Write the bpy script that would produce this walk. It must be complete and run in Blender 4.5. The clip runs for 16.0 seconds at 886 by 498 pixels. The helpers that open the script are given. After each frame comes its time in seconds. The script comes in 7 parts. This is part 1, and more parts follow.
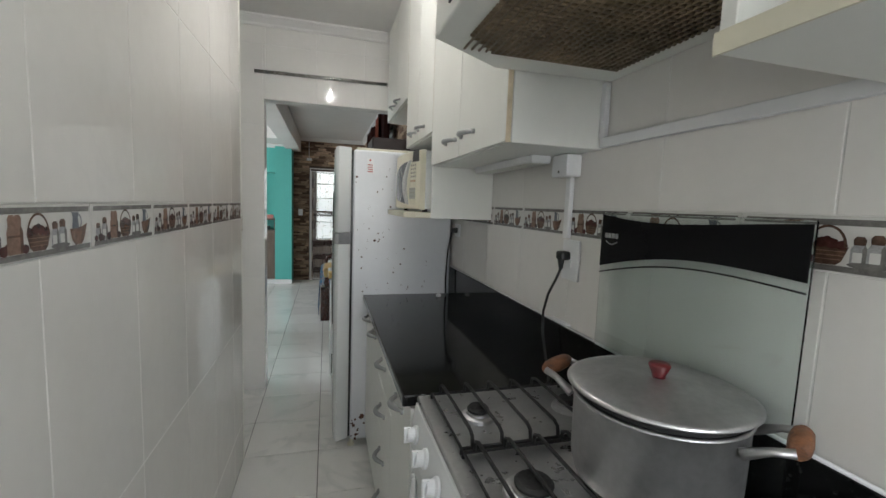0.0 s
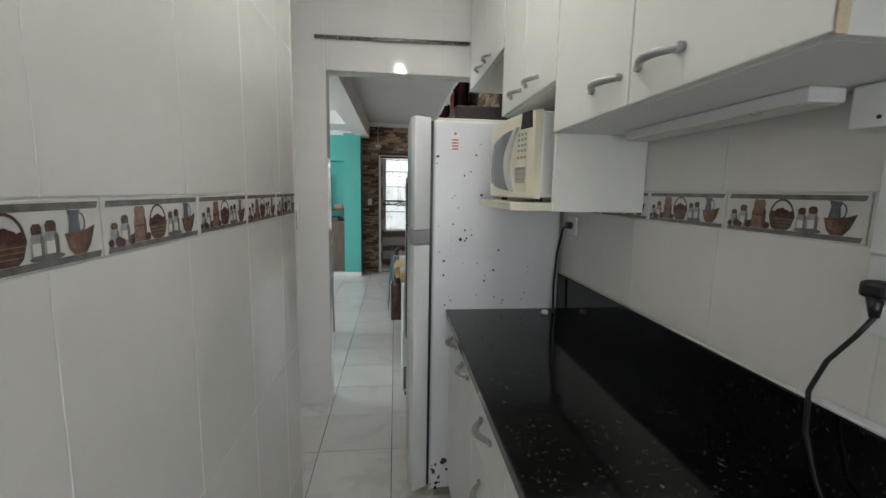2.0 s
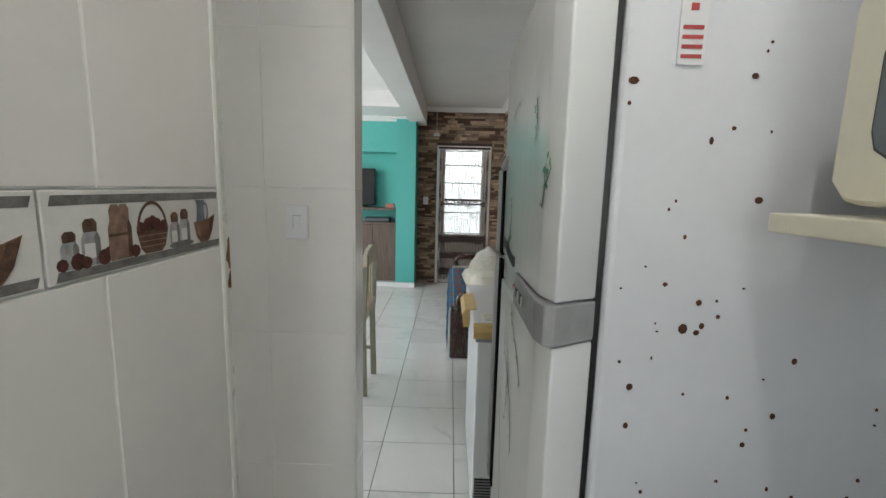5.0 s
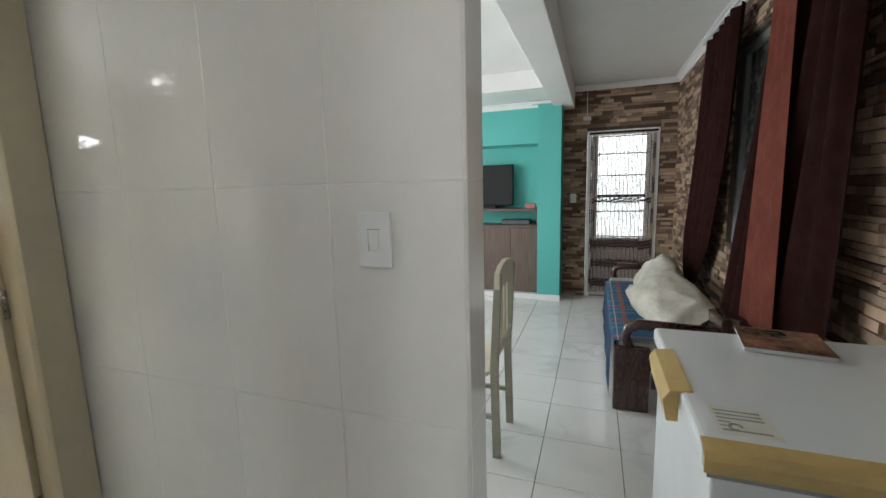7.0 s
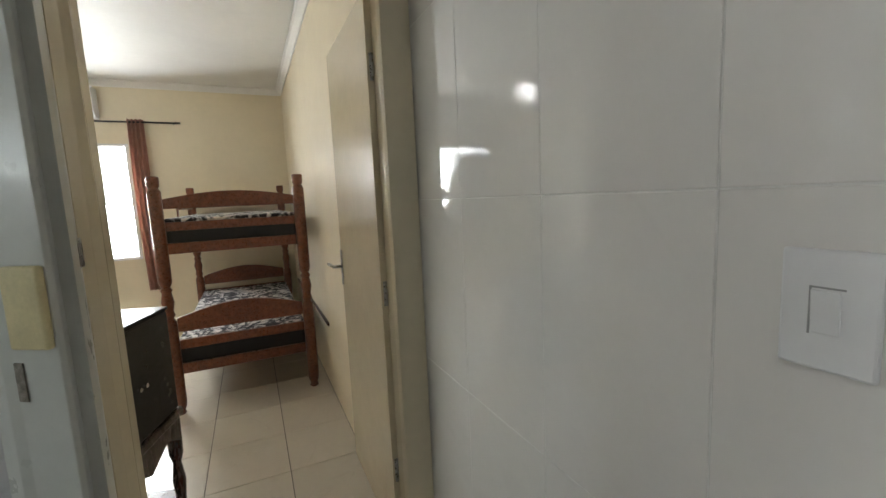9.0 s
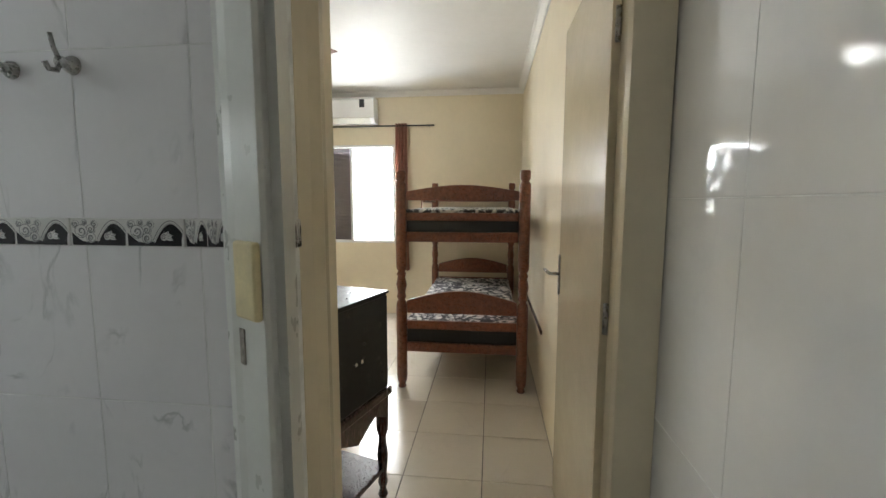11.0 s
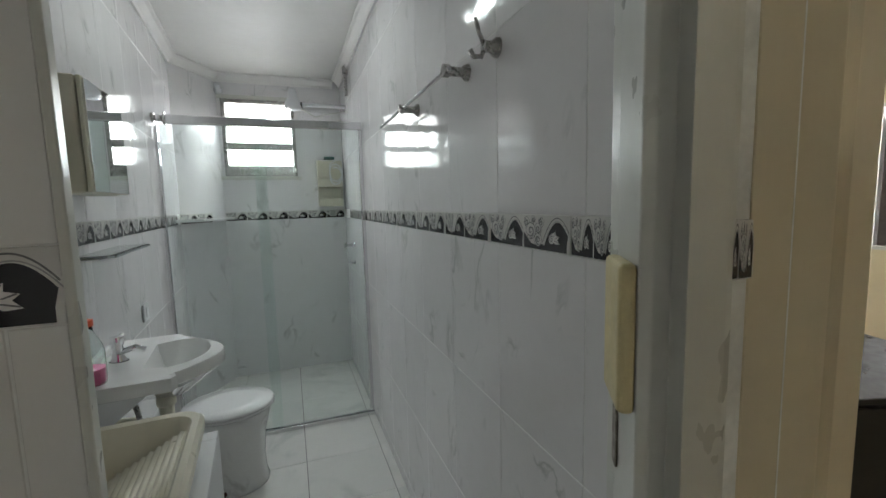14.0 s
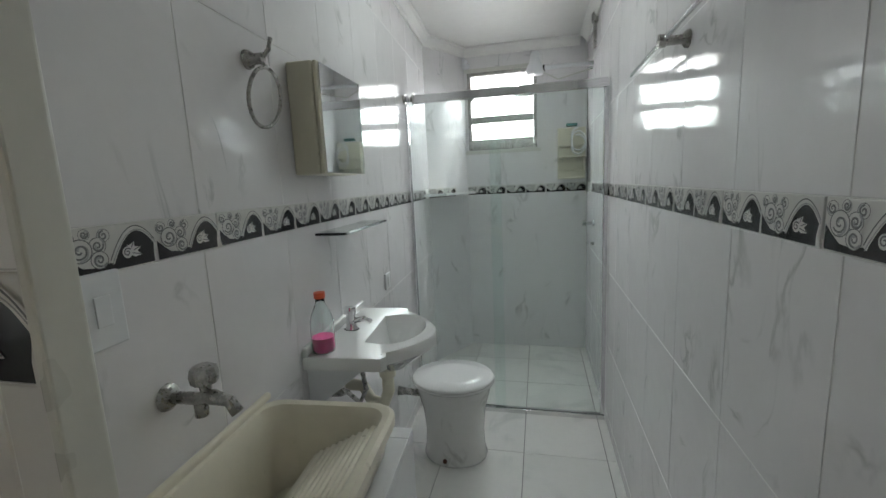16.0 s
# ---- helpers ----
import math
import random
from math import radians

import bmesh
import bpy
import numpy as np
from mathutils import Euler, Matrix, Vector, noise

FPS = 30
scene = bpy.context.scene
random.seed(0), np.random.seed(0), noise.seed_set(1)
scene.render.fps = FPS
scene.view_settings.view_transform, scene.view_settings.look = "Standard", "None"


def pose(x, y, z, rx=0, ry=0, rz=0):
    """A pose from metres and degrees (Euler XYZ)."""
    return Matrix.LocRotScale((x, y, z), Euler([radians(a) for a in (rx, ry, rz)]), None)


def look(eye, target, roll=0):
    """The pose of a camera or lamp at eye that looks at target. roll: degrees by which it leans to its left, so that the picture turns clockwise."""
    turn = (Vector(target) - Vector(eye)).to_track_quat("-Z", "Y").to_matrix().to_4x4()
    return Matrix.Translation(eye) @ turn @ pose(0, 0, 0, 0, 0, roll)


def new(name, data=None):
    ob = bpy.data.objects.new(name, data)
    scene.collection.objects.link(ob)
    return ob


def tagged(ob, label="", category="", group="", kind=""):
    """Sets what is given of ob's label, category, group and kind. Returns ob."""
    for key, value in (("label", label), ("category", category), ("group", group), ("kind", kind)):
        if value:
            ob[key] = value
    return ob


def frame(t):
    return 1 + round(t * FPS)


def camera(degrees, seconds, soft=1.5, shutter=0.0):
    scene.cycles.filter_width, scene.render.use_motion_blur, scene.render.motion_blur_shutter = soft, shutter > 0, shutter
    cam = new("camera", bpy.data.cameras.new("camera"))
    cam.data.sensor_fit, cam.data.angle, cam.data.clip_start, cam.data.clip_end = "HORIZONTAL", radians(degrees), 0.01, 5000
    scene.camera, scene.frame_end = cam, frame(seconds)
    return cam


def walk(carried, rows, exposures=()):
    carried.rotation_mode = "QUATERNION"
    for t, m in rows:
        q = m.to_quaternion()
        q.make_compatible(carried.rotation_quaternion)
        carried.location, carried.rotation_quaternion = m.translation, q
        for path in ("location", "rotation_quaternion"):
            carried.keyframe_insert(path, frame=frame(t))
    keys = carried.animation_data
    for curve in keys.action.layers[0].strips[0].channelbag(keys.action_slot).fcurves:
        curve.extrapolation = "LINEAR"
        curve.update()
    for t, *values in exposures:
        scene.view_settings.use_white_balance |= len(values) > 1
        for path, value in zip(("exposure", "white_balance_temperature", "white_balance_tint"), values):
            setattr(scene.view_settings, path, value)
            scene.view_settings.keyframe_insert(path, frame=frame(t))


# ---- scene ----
cam = camera(93.1, 16.0)
METRES, EYE, TILT, LEAN, TURN = 5.35, 1.4, 0.0, 0.0, -15.8
PATH = [
    (0, (-0.056, 0.329, 1.408), (0.479, 2.246, 1.203), 2.2),
    (0.5, (-0.043, 0.423, 1.407), (0.312, 2.378, 1.18), 2.9),
    (1, (-0.069, 0.596, 1.412), (0.199, 2.562, 1.166), 2.5),
    (1.5, (-0.092, 0.751, 1.408), (0.151, 2.719, 1.146), 1.4),
    (2, (-0.075, 0.91, 1.405), (0.152, 2.878, 1.131), 1.1),
    (2.5, (-0.045, 1.115, 1.404), (0.148, 3.085, 1.12), 1.2),
    (3, (-0.054, 1.292, 1.401), (0.108, 3.263, 1.107), 1.5),
    (3.5, (-0.087, 1.495, 1.403), (0.072, 3.467, 1.109), 1.5),
    (6, (-0.177, 2.432, 1.378), (-0.441, 4.393, 1.089), 0.3),
    (6.5, (-0.208, 2.625, 1.367), (-0.623, 4.559, 1.075), -0.8),
    (7, (-0.245, 2.761, 1.369), (-0.923, 4.62, 1.079), -1.5),
    (7.5, (-0.301, 2.821, 1.363), (-1.302, 4.528, 1.071), -2.1),
    (8, (-0.368, 2.888, 1.369), (-1.706, 4.348, 1.084), -2.6),
    (8.5, (-0.431, 2.984, 1.373), (-2.02, 4.172, 1.114), -1.9),
    (9, (-0.486, 3.056, 1.388), (-2.293, 3.877, 1.143), -2.6),
    (9.5, (-0.53, 3.157, 1.361), (-2.494, 3.476, 1.158), -0.7),
    (12, (-0.912, 3.148, 1.378), (-2.802, 2.537, 1.143), -2.0),
    (12.5, (-0.999, 3.12, 1.375), (-2.693, 2.078, 1.163), -2.3),
    (13, (-1.109, 3.119, 1.383), (-2.491, 1.687, 1.184), -1.2),
    (13.5, (-1.183, 3.102, 1.367), (-2.201, 1.393, 1.163), -0.7),
    (14, (-1.224, 3.022, 1.36), (-1.902, 1.153, 1.144), -1.5),
    (14.5, (-1.262, 2.914, 1.369), (-1.665, 0.968, 1.145), -1.3),
    (15, (-1.265, 2.84, 1.376), (-1.408, 0.858, 1.146), -1.5),
    (15.5, (-1.278, 2.786, 1.374), (-1.098, 0.809, 1.139), -2.4),
    (16, (-1.317, 2.748, 1.372), (-0.87, 0.823, 1.061), -2.6),
]
walk(cam, [(t, look(eye, target, roll)) for t, eye, target, roll in PATH],
     [(0.0, 0.08), (3.5, 0.12), (5.8, 0.42), (7.5, 0.27), (8.5, 0.10), (9.5, 0.30), (12.0, 0.25), (13.0, 0.0), (14.0, 0.02), (15.0, 0.2), (16.0, 0.12)])
# ---- light ----
world = bpy.data.worlds.new("world")
scene.world = world
world.use_nodes = True
wn = world.node_tree.nodes
sky = wn.new("ShaderNodeTexSky")
sky.sky_type, sky.sun_disc = "NISHITA", False
sky.sun_elevation, sky.sun_rotation = radians(48), radians(215)
world.node_tree.links.new(sky.outputs["Color"], wn["Background"].inputs["Color"])
wn["Background"].inputs["Strength"].default_value = 0.15


def lamp(name, kind, energy, m, color=(1, 1, 1), size=0.3, size_y=None):
    data = bpy.data.lights.new(name, kind)
    data.energy, data.color = energy, color
    if kind == "AREA":
        data.size = size
        if size_y:
            data.shape, data.size_y = "RECTANGLE", size_y
    elif kind == "POINT":
        data.shadow_soft_size = size
    ob = new(name, data)
    ob.matrix_world = m
    return ob


sun = bpy.data.lights.new("sun", "SUN")
sun.energy, sun.angle, sun.color = 2.5, radians(0.5), (1, 0.95, 0.88)
new("sun", sun).matrix_world = look((0, 0, 0), (0.45, 0.55, -0.8))
# sky light in the openings, two of them out of view and added
DAY = (0.93, 0.97, 1.0)
lamp("bedroom_window_light", "AREA", 74, look((-5.86, 1.475, 1.48), (-3, 1.475, 1.3)), DAY, 1.0, 1.1)
lamp("bath_window_light", "AREA", 17, look((-1.045, -0.82, 1.90), (-1.15, 0.3, 0.1)), DAY, 0.46, 0.5)
# fill that brightens the living room from an unseen, added west opening
lamp("living_west_fill", "AREA", 52, look((-3.27, 5.9, 1.45), (0, 5.9, 1.3)), DAY, 2.4, 1.2)
# fill for the kitchen from an assumed opening behind the camera
lamp("kitchen_end_fill", "AREA", 17, look((0.30, -1.07, 1.6), (-0.05, 1.2, 1.3)), DAY, 0.55, 1.3)
lamp("bath_tube_light", "AREA", 2.0, look((-1.16, 1.04, 2.315), (-1.16, 1.041, 0)), (0.88, 1.0, 0.97), 0.05, 0.30)
lamp("kitchen_bulb", "POINT", 11.5, pose(-0.03, 2.03, 2.53), (1.0, 0.97, 0.94), 0.02)
lamp("bedroom_bulb", "POINT", 7, pose(-3.95, 1.55, 2.36), (1.0, 0.96, 0.9), 0.04)


# ---- shapes ----
def part(name, bm, material, parent=None, label="", smooth=0):
    """Links a bmesh as one mesh object, under a thing or a part if there is one."""
    if smooth:
        for f in bm.faces:
            f.smooth = True
        for e in bm.edges:
            if len(e.link_faces) == 2 and e.calc_face_angle(0) > radians(smooth):
                e.smooth = False
    me = bpy.data.meshes.new(name)
    bm.normal_update()
    bm.to_mesh(me)
    bm.free()
    for m in material if isinstance(material, (list, tuple)) else [material]:
        me.materials.append(m)
    ob = new(name, me)
    if parent:
        under(ob, parent)
    if label:
        ob["label"] = label
    return ob


def under(ob, parent):
    ob.parent = parent
    if parent.type == "EMPTY":
        ob.matrix_parent_inverse = parent.matrix_basis.inverted()


def thing(name, label, category, at=(0, 0, 0), group="", kind=""):
    ob = new(name)
    ob.empty_display_size = 0.05
    ob.location = at
    ob.matrix_basis = Matrix.Translation(at)
    return tagged(ob, label, category, group, kind)


def solid(name, bm, material, label, category, group="", kind="", smooth=0):
    return tagged(part(name, bm, material, None, "", smooth), label, category, group, kind)


def add_box(bm, lo, hi, bevel=0.0, seg=2, mi=0, m=None):
    c = [(a + b) / 2 for a, b in zip(lo, hi)]
    s = [abs(b - a) for a, b in zip(lo, hi)]
    t = bmesh.new()
    bmesh.ops.create_cube(t, size=1, matrix=Matrix.LocRotScale(c, None, s))
    if bevel:
        bmesh.ops.bevel(t, geom=t.edges[:], offset=min(bevel, min(s) * 0.45), segments=seg, affect="EDGES", profile=0.5)
    if m:
        bmesh.ops.transform(t, matrix=m, verts=t.verts)
    join(bm, t, mi)
    return bm


def join(bm, t, mi=0):
    made = {v: bm.verts.new(v.co) for v in t.verts}
    for f in t.faces:
        g = bm.faces.new([made[v] for v in f.verts])
        g.material_index, g.smooth = mi or f.material_index, f.smooth
    t.free()


def box(lo, hi, bevel=0.0, seg=2, m=None):
    return add_box(bmesh.new(), lo, hi, bevel, seg, 0, m)


def add_prism(bm, pts, axis, a, b, mi=0, bevel=0.0):
    """A flat outline, pushed along an axis from a to b. pts are in the two other axes, in their order."""
    t = bmesh.new()

    def at(p, d):
        q = list(p)
        q.insert("xyz".index(axis), d)
        return q

    lo = [t.verts.new(at(p, a)) for p in pts]
    hi = [t.verts.new(at(p, b)) for p in pts]
    n = len(pts)
    t.faces.new(lo)
    t.faces.new(hi)
    for i in range(n):
        t.faces.new((lo[i], lo[(i + 1) % n], hi[(i + 1) % n], hi[i]))
    bmesh.ops.recalc_face_normals(t, faces=t.faces)
    if bevel:
        bmesh.ops.bevel(t, geom=t.edges[:], offset=bevel, segments=2, affect="EDGES", profile=0.5, clamp_overlap=True)
    join(bm, t, mi)
    return bm


def prism(pts, axis, a, b, bevel=0.0):
    return add_prism(bmesh.new(), pts, axis, a, b, 0, bevel)


def add_tube(bm, pts, r, seg=8, mi=0, closed=False, caps=True):
    """A round bar along points; r is one radius or one for each point."""
    pts = [Vector(p) for p in pts]
    n = len(pts)
    rs = r if isinstance(r, (list, tuple)) else [r] * n
    t = bmesh.new()
    rings, side = [], None
    for i, p in enumerate(pts):
        a, b = pts[i - 1 if i or closed else 0], pts[(i + 1) % n if i < n - 1 or closed else n - 1]
        d = (b - a).normalized()
        if side is None:
            side = d.orthogonal().normalized()
        side = (side - d * side.dot(d)).normalized()
        up = d.cross(side)
        rings.append([t.verts.new(p + rs[i] * (math.cos(k * math.tau / seg) * side + math.sin(k * math.tau / seg) * up)) for k in range(seg)])
    for i in range(n if closed else n - 1):
        A, B = rings[i], rings[(i + 1) % n]
        for k in range(seg):
            f = t.faces.new((A[k], A[(k + 1) % seg], B[(k + 1) % seg], B[k]))
            f.smooth = True
    if caps and not closed:
        t.faces.new(rings[0][::-1])
        t.faces.new(rings[-1])
    join(bm, t, mi)
    return bm


def tube(pts, r, seg=8, closed=False):
    return add_tube(bmesh.new(), pts, r, seg, 0, closed)


def add_lathe(bm, profile, m, seg=24, mi=0, sx=1.0, sy=1.0):
    """Turns (radius, height) round the z axis of the pose m."""
    t = bmesh.new()
    rings = []
    for r, z in profile:
        if r < 1e-5:
            rings.append([t.verts.new((0, 0, z))])
        else:
            rings.append([t.verts.new((sx * r * math.cos(k * math.tau / seg), sy * r * math.sin(k * math.tau / seg), z)) for k in range(seg)])
    for A, B in zip(rings, rings[1:]):
        for k in range(seg):
            a, b = A[k % len(A)], A[(k + 1) % len(A)]
            c, d = B[(k + 1) % len(B)], B[k % len(B)]
            vs = [v for i, v in enumerate((a, b, c, d)) if v not in (a, b, c, d)[:i]]
            if len(vs) > 2:
                t.faces.new(vs)
    for ring, flip in ((rings[0], True), (rings[-1], False)):
        if len(ring) > 2:
            t.faces.new(ring[::-1] if flip else ring)
    bmesh.ops.transform(t, matrix=m, verts=t.verts)
    bmesh.ops.recalc_face_normals(t, faces=t.faces)
    join(bm, t, mi)
    return bm


def lathe(profile, m, seg=24, sx=1.0, sy=1.0):
    return add_lathe(bmesh.new(), profile, m, seg, 0, sx, sy)


def arc(p0, p1, rise, n=10, up=(0, 0, 1)):
    """Points from p0 to p1, bulging by rise along up."""
    p0, p1, up = Vector(p0), Vector(p1), Vector(up)
    return [p0.lerp(p1, i / n) + up * rise * math.sin(math.pi * i / n) for i in range(n + 1)]


# ---- materials ----
def material(name, color, rough=0.5, metal=0.0, var=0.12, scale=6.0, bump=0.0, bump_scale=60.0, stain=None, stain_scale=3.0, stain_at=0.62,
             coat=0.0, spread=0.0, stretch=(1, 1, 1), spec=0.5):
    """A surface with variation at two scales, fine relief and, if a stain colour is given, patches of it."""
    m = bpy.data.materials.new(name)
    m.use_nodes = True
    nt = m.node_tree
    N, L = nt.nodes, nt.links
    b = N["Principled BSDF"]
    geo = N.new("ShaderNodeNewGeometry")
    mp = N.new("ShaderNodeMapping")
    mp.inputs["Scale"].default_value = stretch
    L.new(geo.outputs["Position"], mp.inputs["Vector"])
    vec = mp.outputs["Vector"]

    def noise_at(s, detail=4, r=0.55):
        n = N.new("ShaderNodeTexNoise")
        n.inputs["Scale"].default_value, n.inputs["Detail"].default_value, n.inputs["Roughness"].default_value = s, detail, r
        L.new(vec, n.inputs["Vector"])
        return n.outputs["Fac"]

    def mix(kind, fac, a, c):
        x = N.new("ShaderNodeMix")
        x.data_type, x.blend_type = "RGBA", kind
        for sock, v in ((x.inputs[0], fac), (x.inputs[6], a), (x.inputs[7], c)):
            if hasattr(v, "node"):
                L.new(v, sock)
            else:
                sock.default_value = v if isinstance(v, float) else (*v, 1)[:4]
        return x.outputs[2]

    def ramp(src, lo, hi, a=0.0, c=1.0):
        x = N.new("ShaderNodeMapRange")
        x.inputs[1].default_value, x.inputs[2].default_value, x.inputs[3].default_value, x.inputs[4].default_value = lo, hi, a, c
        L.new(src, x.inputs[0])
        return x.outputs[0]

    big, fine = noise_at(scale), noise_at(scale * 9, 3)
    dark = tuple(c * (1 - var) for c in color)
    light = tuple(min(1, c * (1 + var * 0.6)) for c in color)
    col = mix("MIX", ramp(big, 0.3, 0.7), dark, light)
    col = mix("MULTIPLY", 1.0, col, mix("MIX", ramp(fine, 0.3, 0.7), (1 - var * 0.6,) * 3, (1.0, 1.0, 1.0)))
    if spread:
        info = N.new("ShaderNodeObjectInfo")
        col = mix("MULTIPLY", 1.0, col, mix("MIX", info.outputs["Random"], (1 - spread,) * 3, (1.0, 1.0, 1.0)))
    if stain:
        col = mix("MIX", ramp(noise_at(stain_scale, 6, 0.7), stain_at, stain_at + 0.12), col, stain)
    L.new(col, b.inputs["Base Color"])
    L.new(ramp(noise_at(scale * 3, 3), 0.3, 0.7, max(0.02, rough * (1 - min(0.2, var * 2))), min(1, rough * (1 + min(0.25, var * 2)))), b.inputs["Roughness"])
    b.inputs["Metallic"].default_value = metal
    b.inputs["Specular IOR Level"].default_value = spec
    b.inputs["Coat Weight"].default_value = coat
    b.inputs["Coat Roughness"].default_value = 0.06
    if bump:
        x = N.new("ShaderNodeBump")
        x.inputs["Strength"].default_value, x.inputs["Distance"].default_value = 1.0, bump
        L.new(noise_at(bump_scale, 3), x.inputs["Height"])
        L.new(x.outputs["Normal"], b.inputs["Normal"])
    return m


def tile_material(name, color, vein, rough=0.08, amount=0.5, vein_scale=2.2, spread=0.03, wave=0.0012, width=0.018, slant=(0, 0, 0), squash=(1, 1, 1), patch=0.52):
    """Glazed ceramic with broken grey veins that differ from tile to tile, and a faint waviness."""
    m = material(name, color, rough, 0, 0.03, 4.0, spread=spread)
    nt = m.node_tree
    N, L = nt.nodes, nt.links
    b = N["Principled BSDF"]
    geo, info = N.new("ShaderNodeNewGeometry"), N.new("ShaderNodeObjectInfo")
    off = N.new("ShaderNodeVectorMath")
    off.operation = "MULTIPLY_ADD"
    off.inputs[1].default_value = (1, 1, 1)
    L.new(geo.outputs["Position"], off.inputs[0])
    sc = N.new("ShaderNodeMath")
    sc.operation = "MULTIPLY"
    sc.inputs[1].default_value = 37.0
    L.new(info.outputs["Random"], sc.inputs[0])
    L.new(sc.outputs[0], off.inputs[2])
    turn = N.new("ShaderNodeMapping")
    turn.inputs["Rotation"].default_value = [radians(a) for a in slant]
    turn.inputs["Scale"].default_value = squash
    L.new(off.outputs[0], turn.inputs["Vector"])
    n = N.new("ShaderNodeTexNoise")
    n.inputs["Scale"].default_value, n.inputs["Detail"].default_value, n.inputs["Distortion"].default_value = vein_scale, 5, 1.6
    L.new(turn.outputs[0], n.inputs["Vector"])
    # a vein runs where the noise passes its middle
    d = N.new("ShaderNodeMath")
    d.operation = "SUBTRACT"
    d.inputs[1].default_value = 0.5
    L.new(n.outputs["Fac"], d.inputs[0])
    ab = N.new("ShaderNodeMath")
    ab.operation = "ABSOLUTE"
    L.new(d.outputs[0], ab.inputs[0])
    r = N.new("ShaderNodeMapRange")
    r.inputs[1].default_value, r.inputs[2].default_value, r.inputs[3].default_value, r.inputs[4].default_value = 0.0, width, amount, 0.0
    L.new(ab.outputs[0], r.inputs[0])
    p = N.new("ShaderNodeTexNoise")
    p.inputs["Scale"].default_value = vein_scale * 1.7
    L.new(turn.outputs[0], p.inputs["Vector"])
    pr = N.new("ShaderNodeMapRange")
    pr.inputs[1].default_value, pr.inputs[2].default_value = patch, patch + 0.14
    L.new(p.outputs["Fac"], pr.inputs[0])
    mu = N.new("ShaderNodeMath")
    mu.operation = "MULTIPLY"
    L.new(r.outputs[0], mu.inputs[0])
    L.new(pr.outputs[0], mu.inputs[1])
    x = N.new("ShaderNodeMix")
    x.data_type = "RGBA"
    L.new(mu.outputs[0], x.inputs[0])
    L.new(b.inputs["Base Color"].links[0].from_socket, x.inputs[6])
    x.inputs[7].default_value = (*vein, 1)
    L.new(x.outputs[2], b.inputs["Base Color"])
    w = N.new("ShaderNodeTexNoise")
    w.inputs["Scale"].default_value = 9.0
    L.new(geo.outputs["Position"], w.inputs["Vector"])
    bu = N.new("ShaderNodeBump")
    bu.inputs["Distance"].default_value = wave
    L.new(w.outputs["Fac"], bu.inputs["Height"])
    L.new(bu.outputs["Normal"], b.inputs["Normal"])
    return m


def glass_material(name, color=(1, 1, 1), rough=0.0, ior=1.45, thin=False):
    m = bpy.data.materials.new(name)
    m.use_nodes = True
    b = m.node_tree.nodes["Principled BSDF"]
    b.inputs["Base Color"].default_value = (*color, 1)
    b.inputs["Transmission Weight"].default_value = 1
    b.inputs["Roughness"].default_value, b.inputs["IOR"].default_value = rough, ior
    return m


def glow_material(name, color, strength):
    m = bpy.data.materials.new(name)
    m.use_nodes = True
    b = m.node_tree.nodes["Principled BSDF"]
    b.inputs["Base Color"].default_value = (*color, 1)
    b.inputs["Emission Color"].default_value, b.inputs["Emission Strength"].default_value = (*color, 1), strength
    return m


WHITE_PAINT = material("white_paint", (0.80, 0.79, 0.77), 0.6, var=0.04, scale=2, bump=0.0006, bump_scale=90)
CREAM_PAINT = material("cream_paint", (0.76, 0.68, 0.52), 0.55, var=0.05, scale=2, bump=0.0008, bump_scale=70)
TEAL_PAINT = material("teal_paint", (0.10, 0.47, 0.42), 0.5, var=0.05, scale=2, bump=0.0006, bump_scale=80)
GROUT = material("grout", (0.80, 0.80, 0.77), 0.55, var=0.22, scale=7)
FLOOR_GROUT = material("floor_grout", (0.16, 0.15, 0.14), 0.9, var=0.3, scale=14)
WALL_TILE = tile_material("wall_tile", (0.765, 0.75, 0.72), (0.6, 0.6, 0.58), 0.07, 0.12, 1.5)
BATH_TILE = tile_material("bath_tile", (0.785, 0.77, 0.775), (0.36, 0.37, 0.36), 0.07, 0.62, 3.0, width=0.030, slant=(32, 28, 0), squash=(1.5, 1.5, 0.75), patch=0.53)
FLOOR_TILE = tile_material("floor_tile", (0.76, 0.75, 0.72), (0.50, 0.52, 0.50), 0.17, 0.5, 1.6, 0.06, width=0.06, patch=0.48)
BED_TILE = tile_material("bedroom_tile", (0.74, 0.68, 0.58), (0.55, 0.48, 0.40), 0.16, 0.4, 2.0, 0.06)
CREAM_ENAMEL = material("cream_enamel", (0.66, 0.58, 0.42), 0.22, var=0.06, scale=3, bump=0.0004, bump_scale=40)
GLAZE_WHITE = material("glaze_white", (0.70, 0.69, 0.66), 0.12, var=0.10, scale=8)
GLAZE_GREY = material("glaze_grey", (0.20, 0.19, 0.18), 0.15, var=0.35, scale=60)
GLAZE_BROWN = material("glaze_brown", (0.13, 0.075, 0.05), 0.15, var=0.5, scale=90)
GLAZE_TAN = material("glaze_tan", (0.27, 0.17, 0.125), 0.15, var=0.35, scale=90)
GLAZE_ORANGE = material("glaze_orange", (0.21, 0.115, 0.075), 0.15, var=0.45, scale=70)
GLAZE_RED = material("glaze_red", (0.10, 0.036, 0.03), 0.15, var=0.5, scale=80)
GLAZE_BLUE = material("glaze_blue", (0.15, 0.165, 0.19), 0.15, var=0.3, scale=80)
GLAZE_BLACK = material("glaze_black", (0.012, 0.012, 0.014), 0.1, var=0.2, scale=30)
GLAZE_SILVER = material("glaze_silver", (0.40, 0.40, 0.40), 0.15, var=0.3, scale=90)
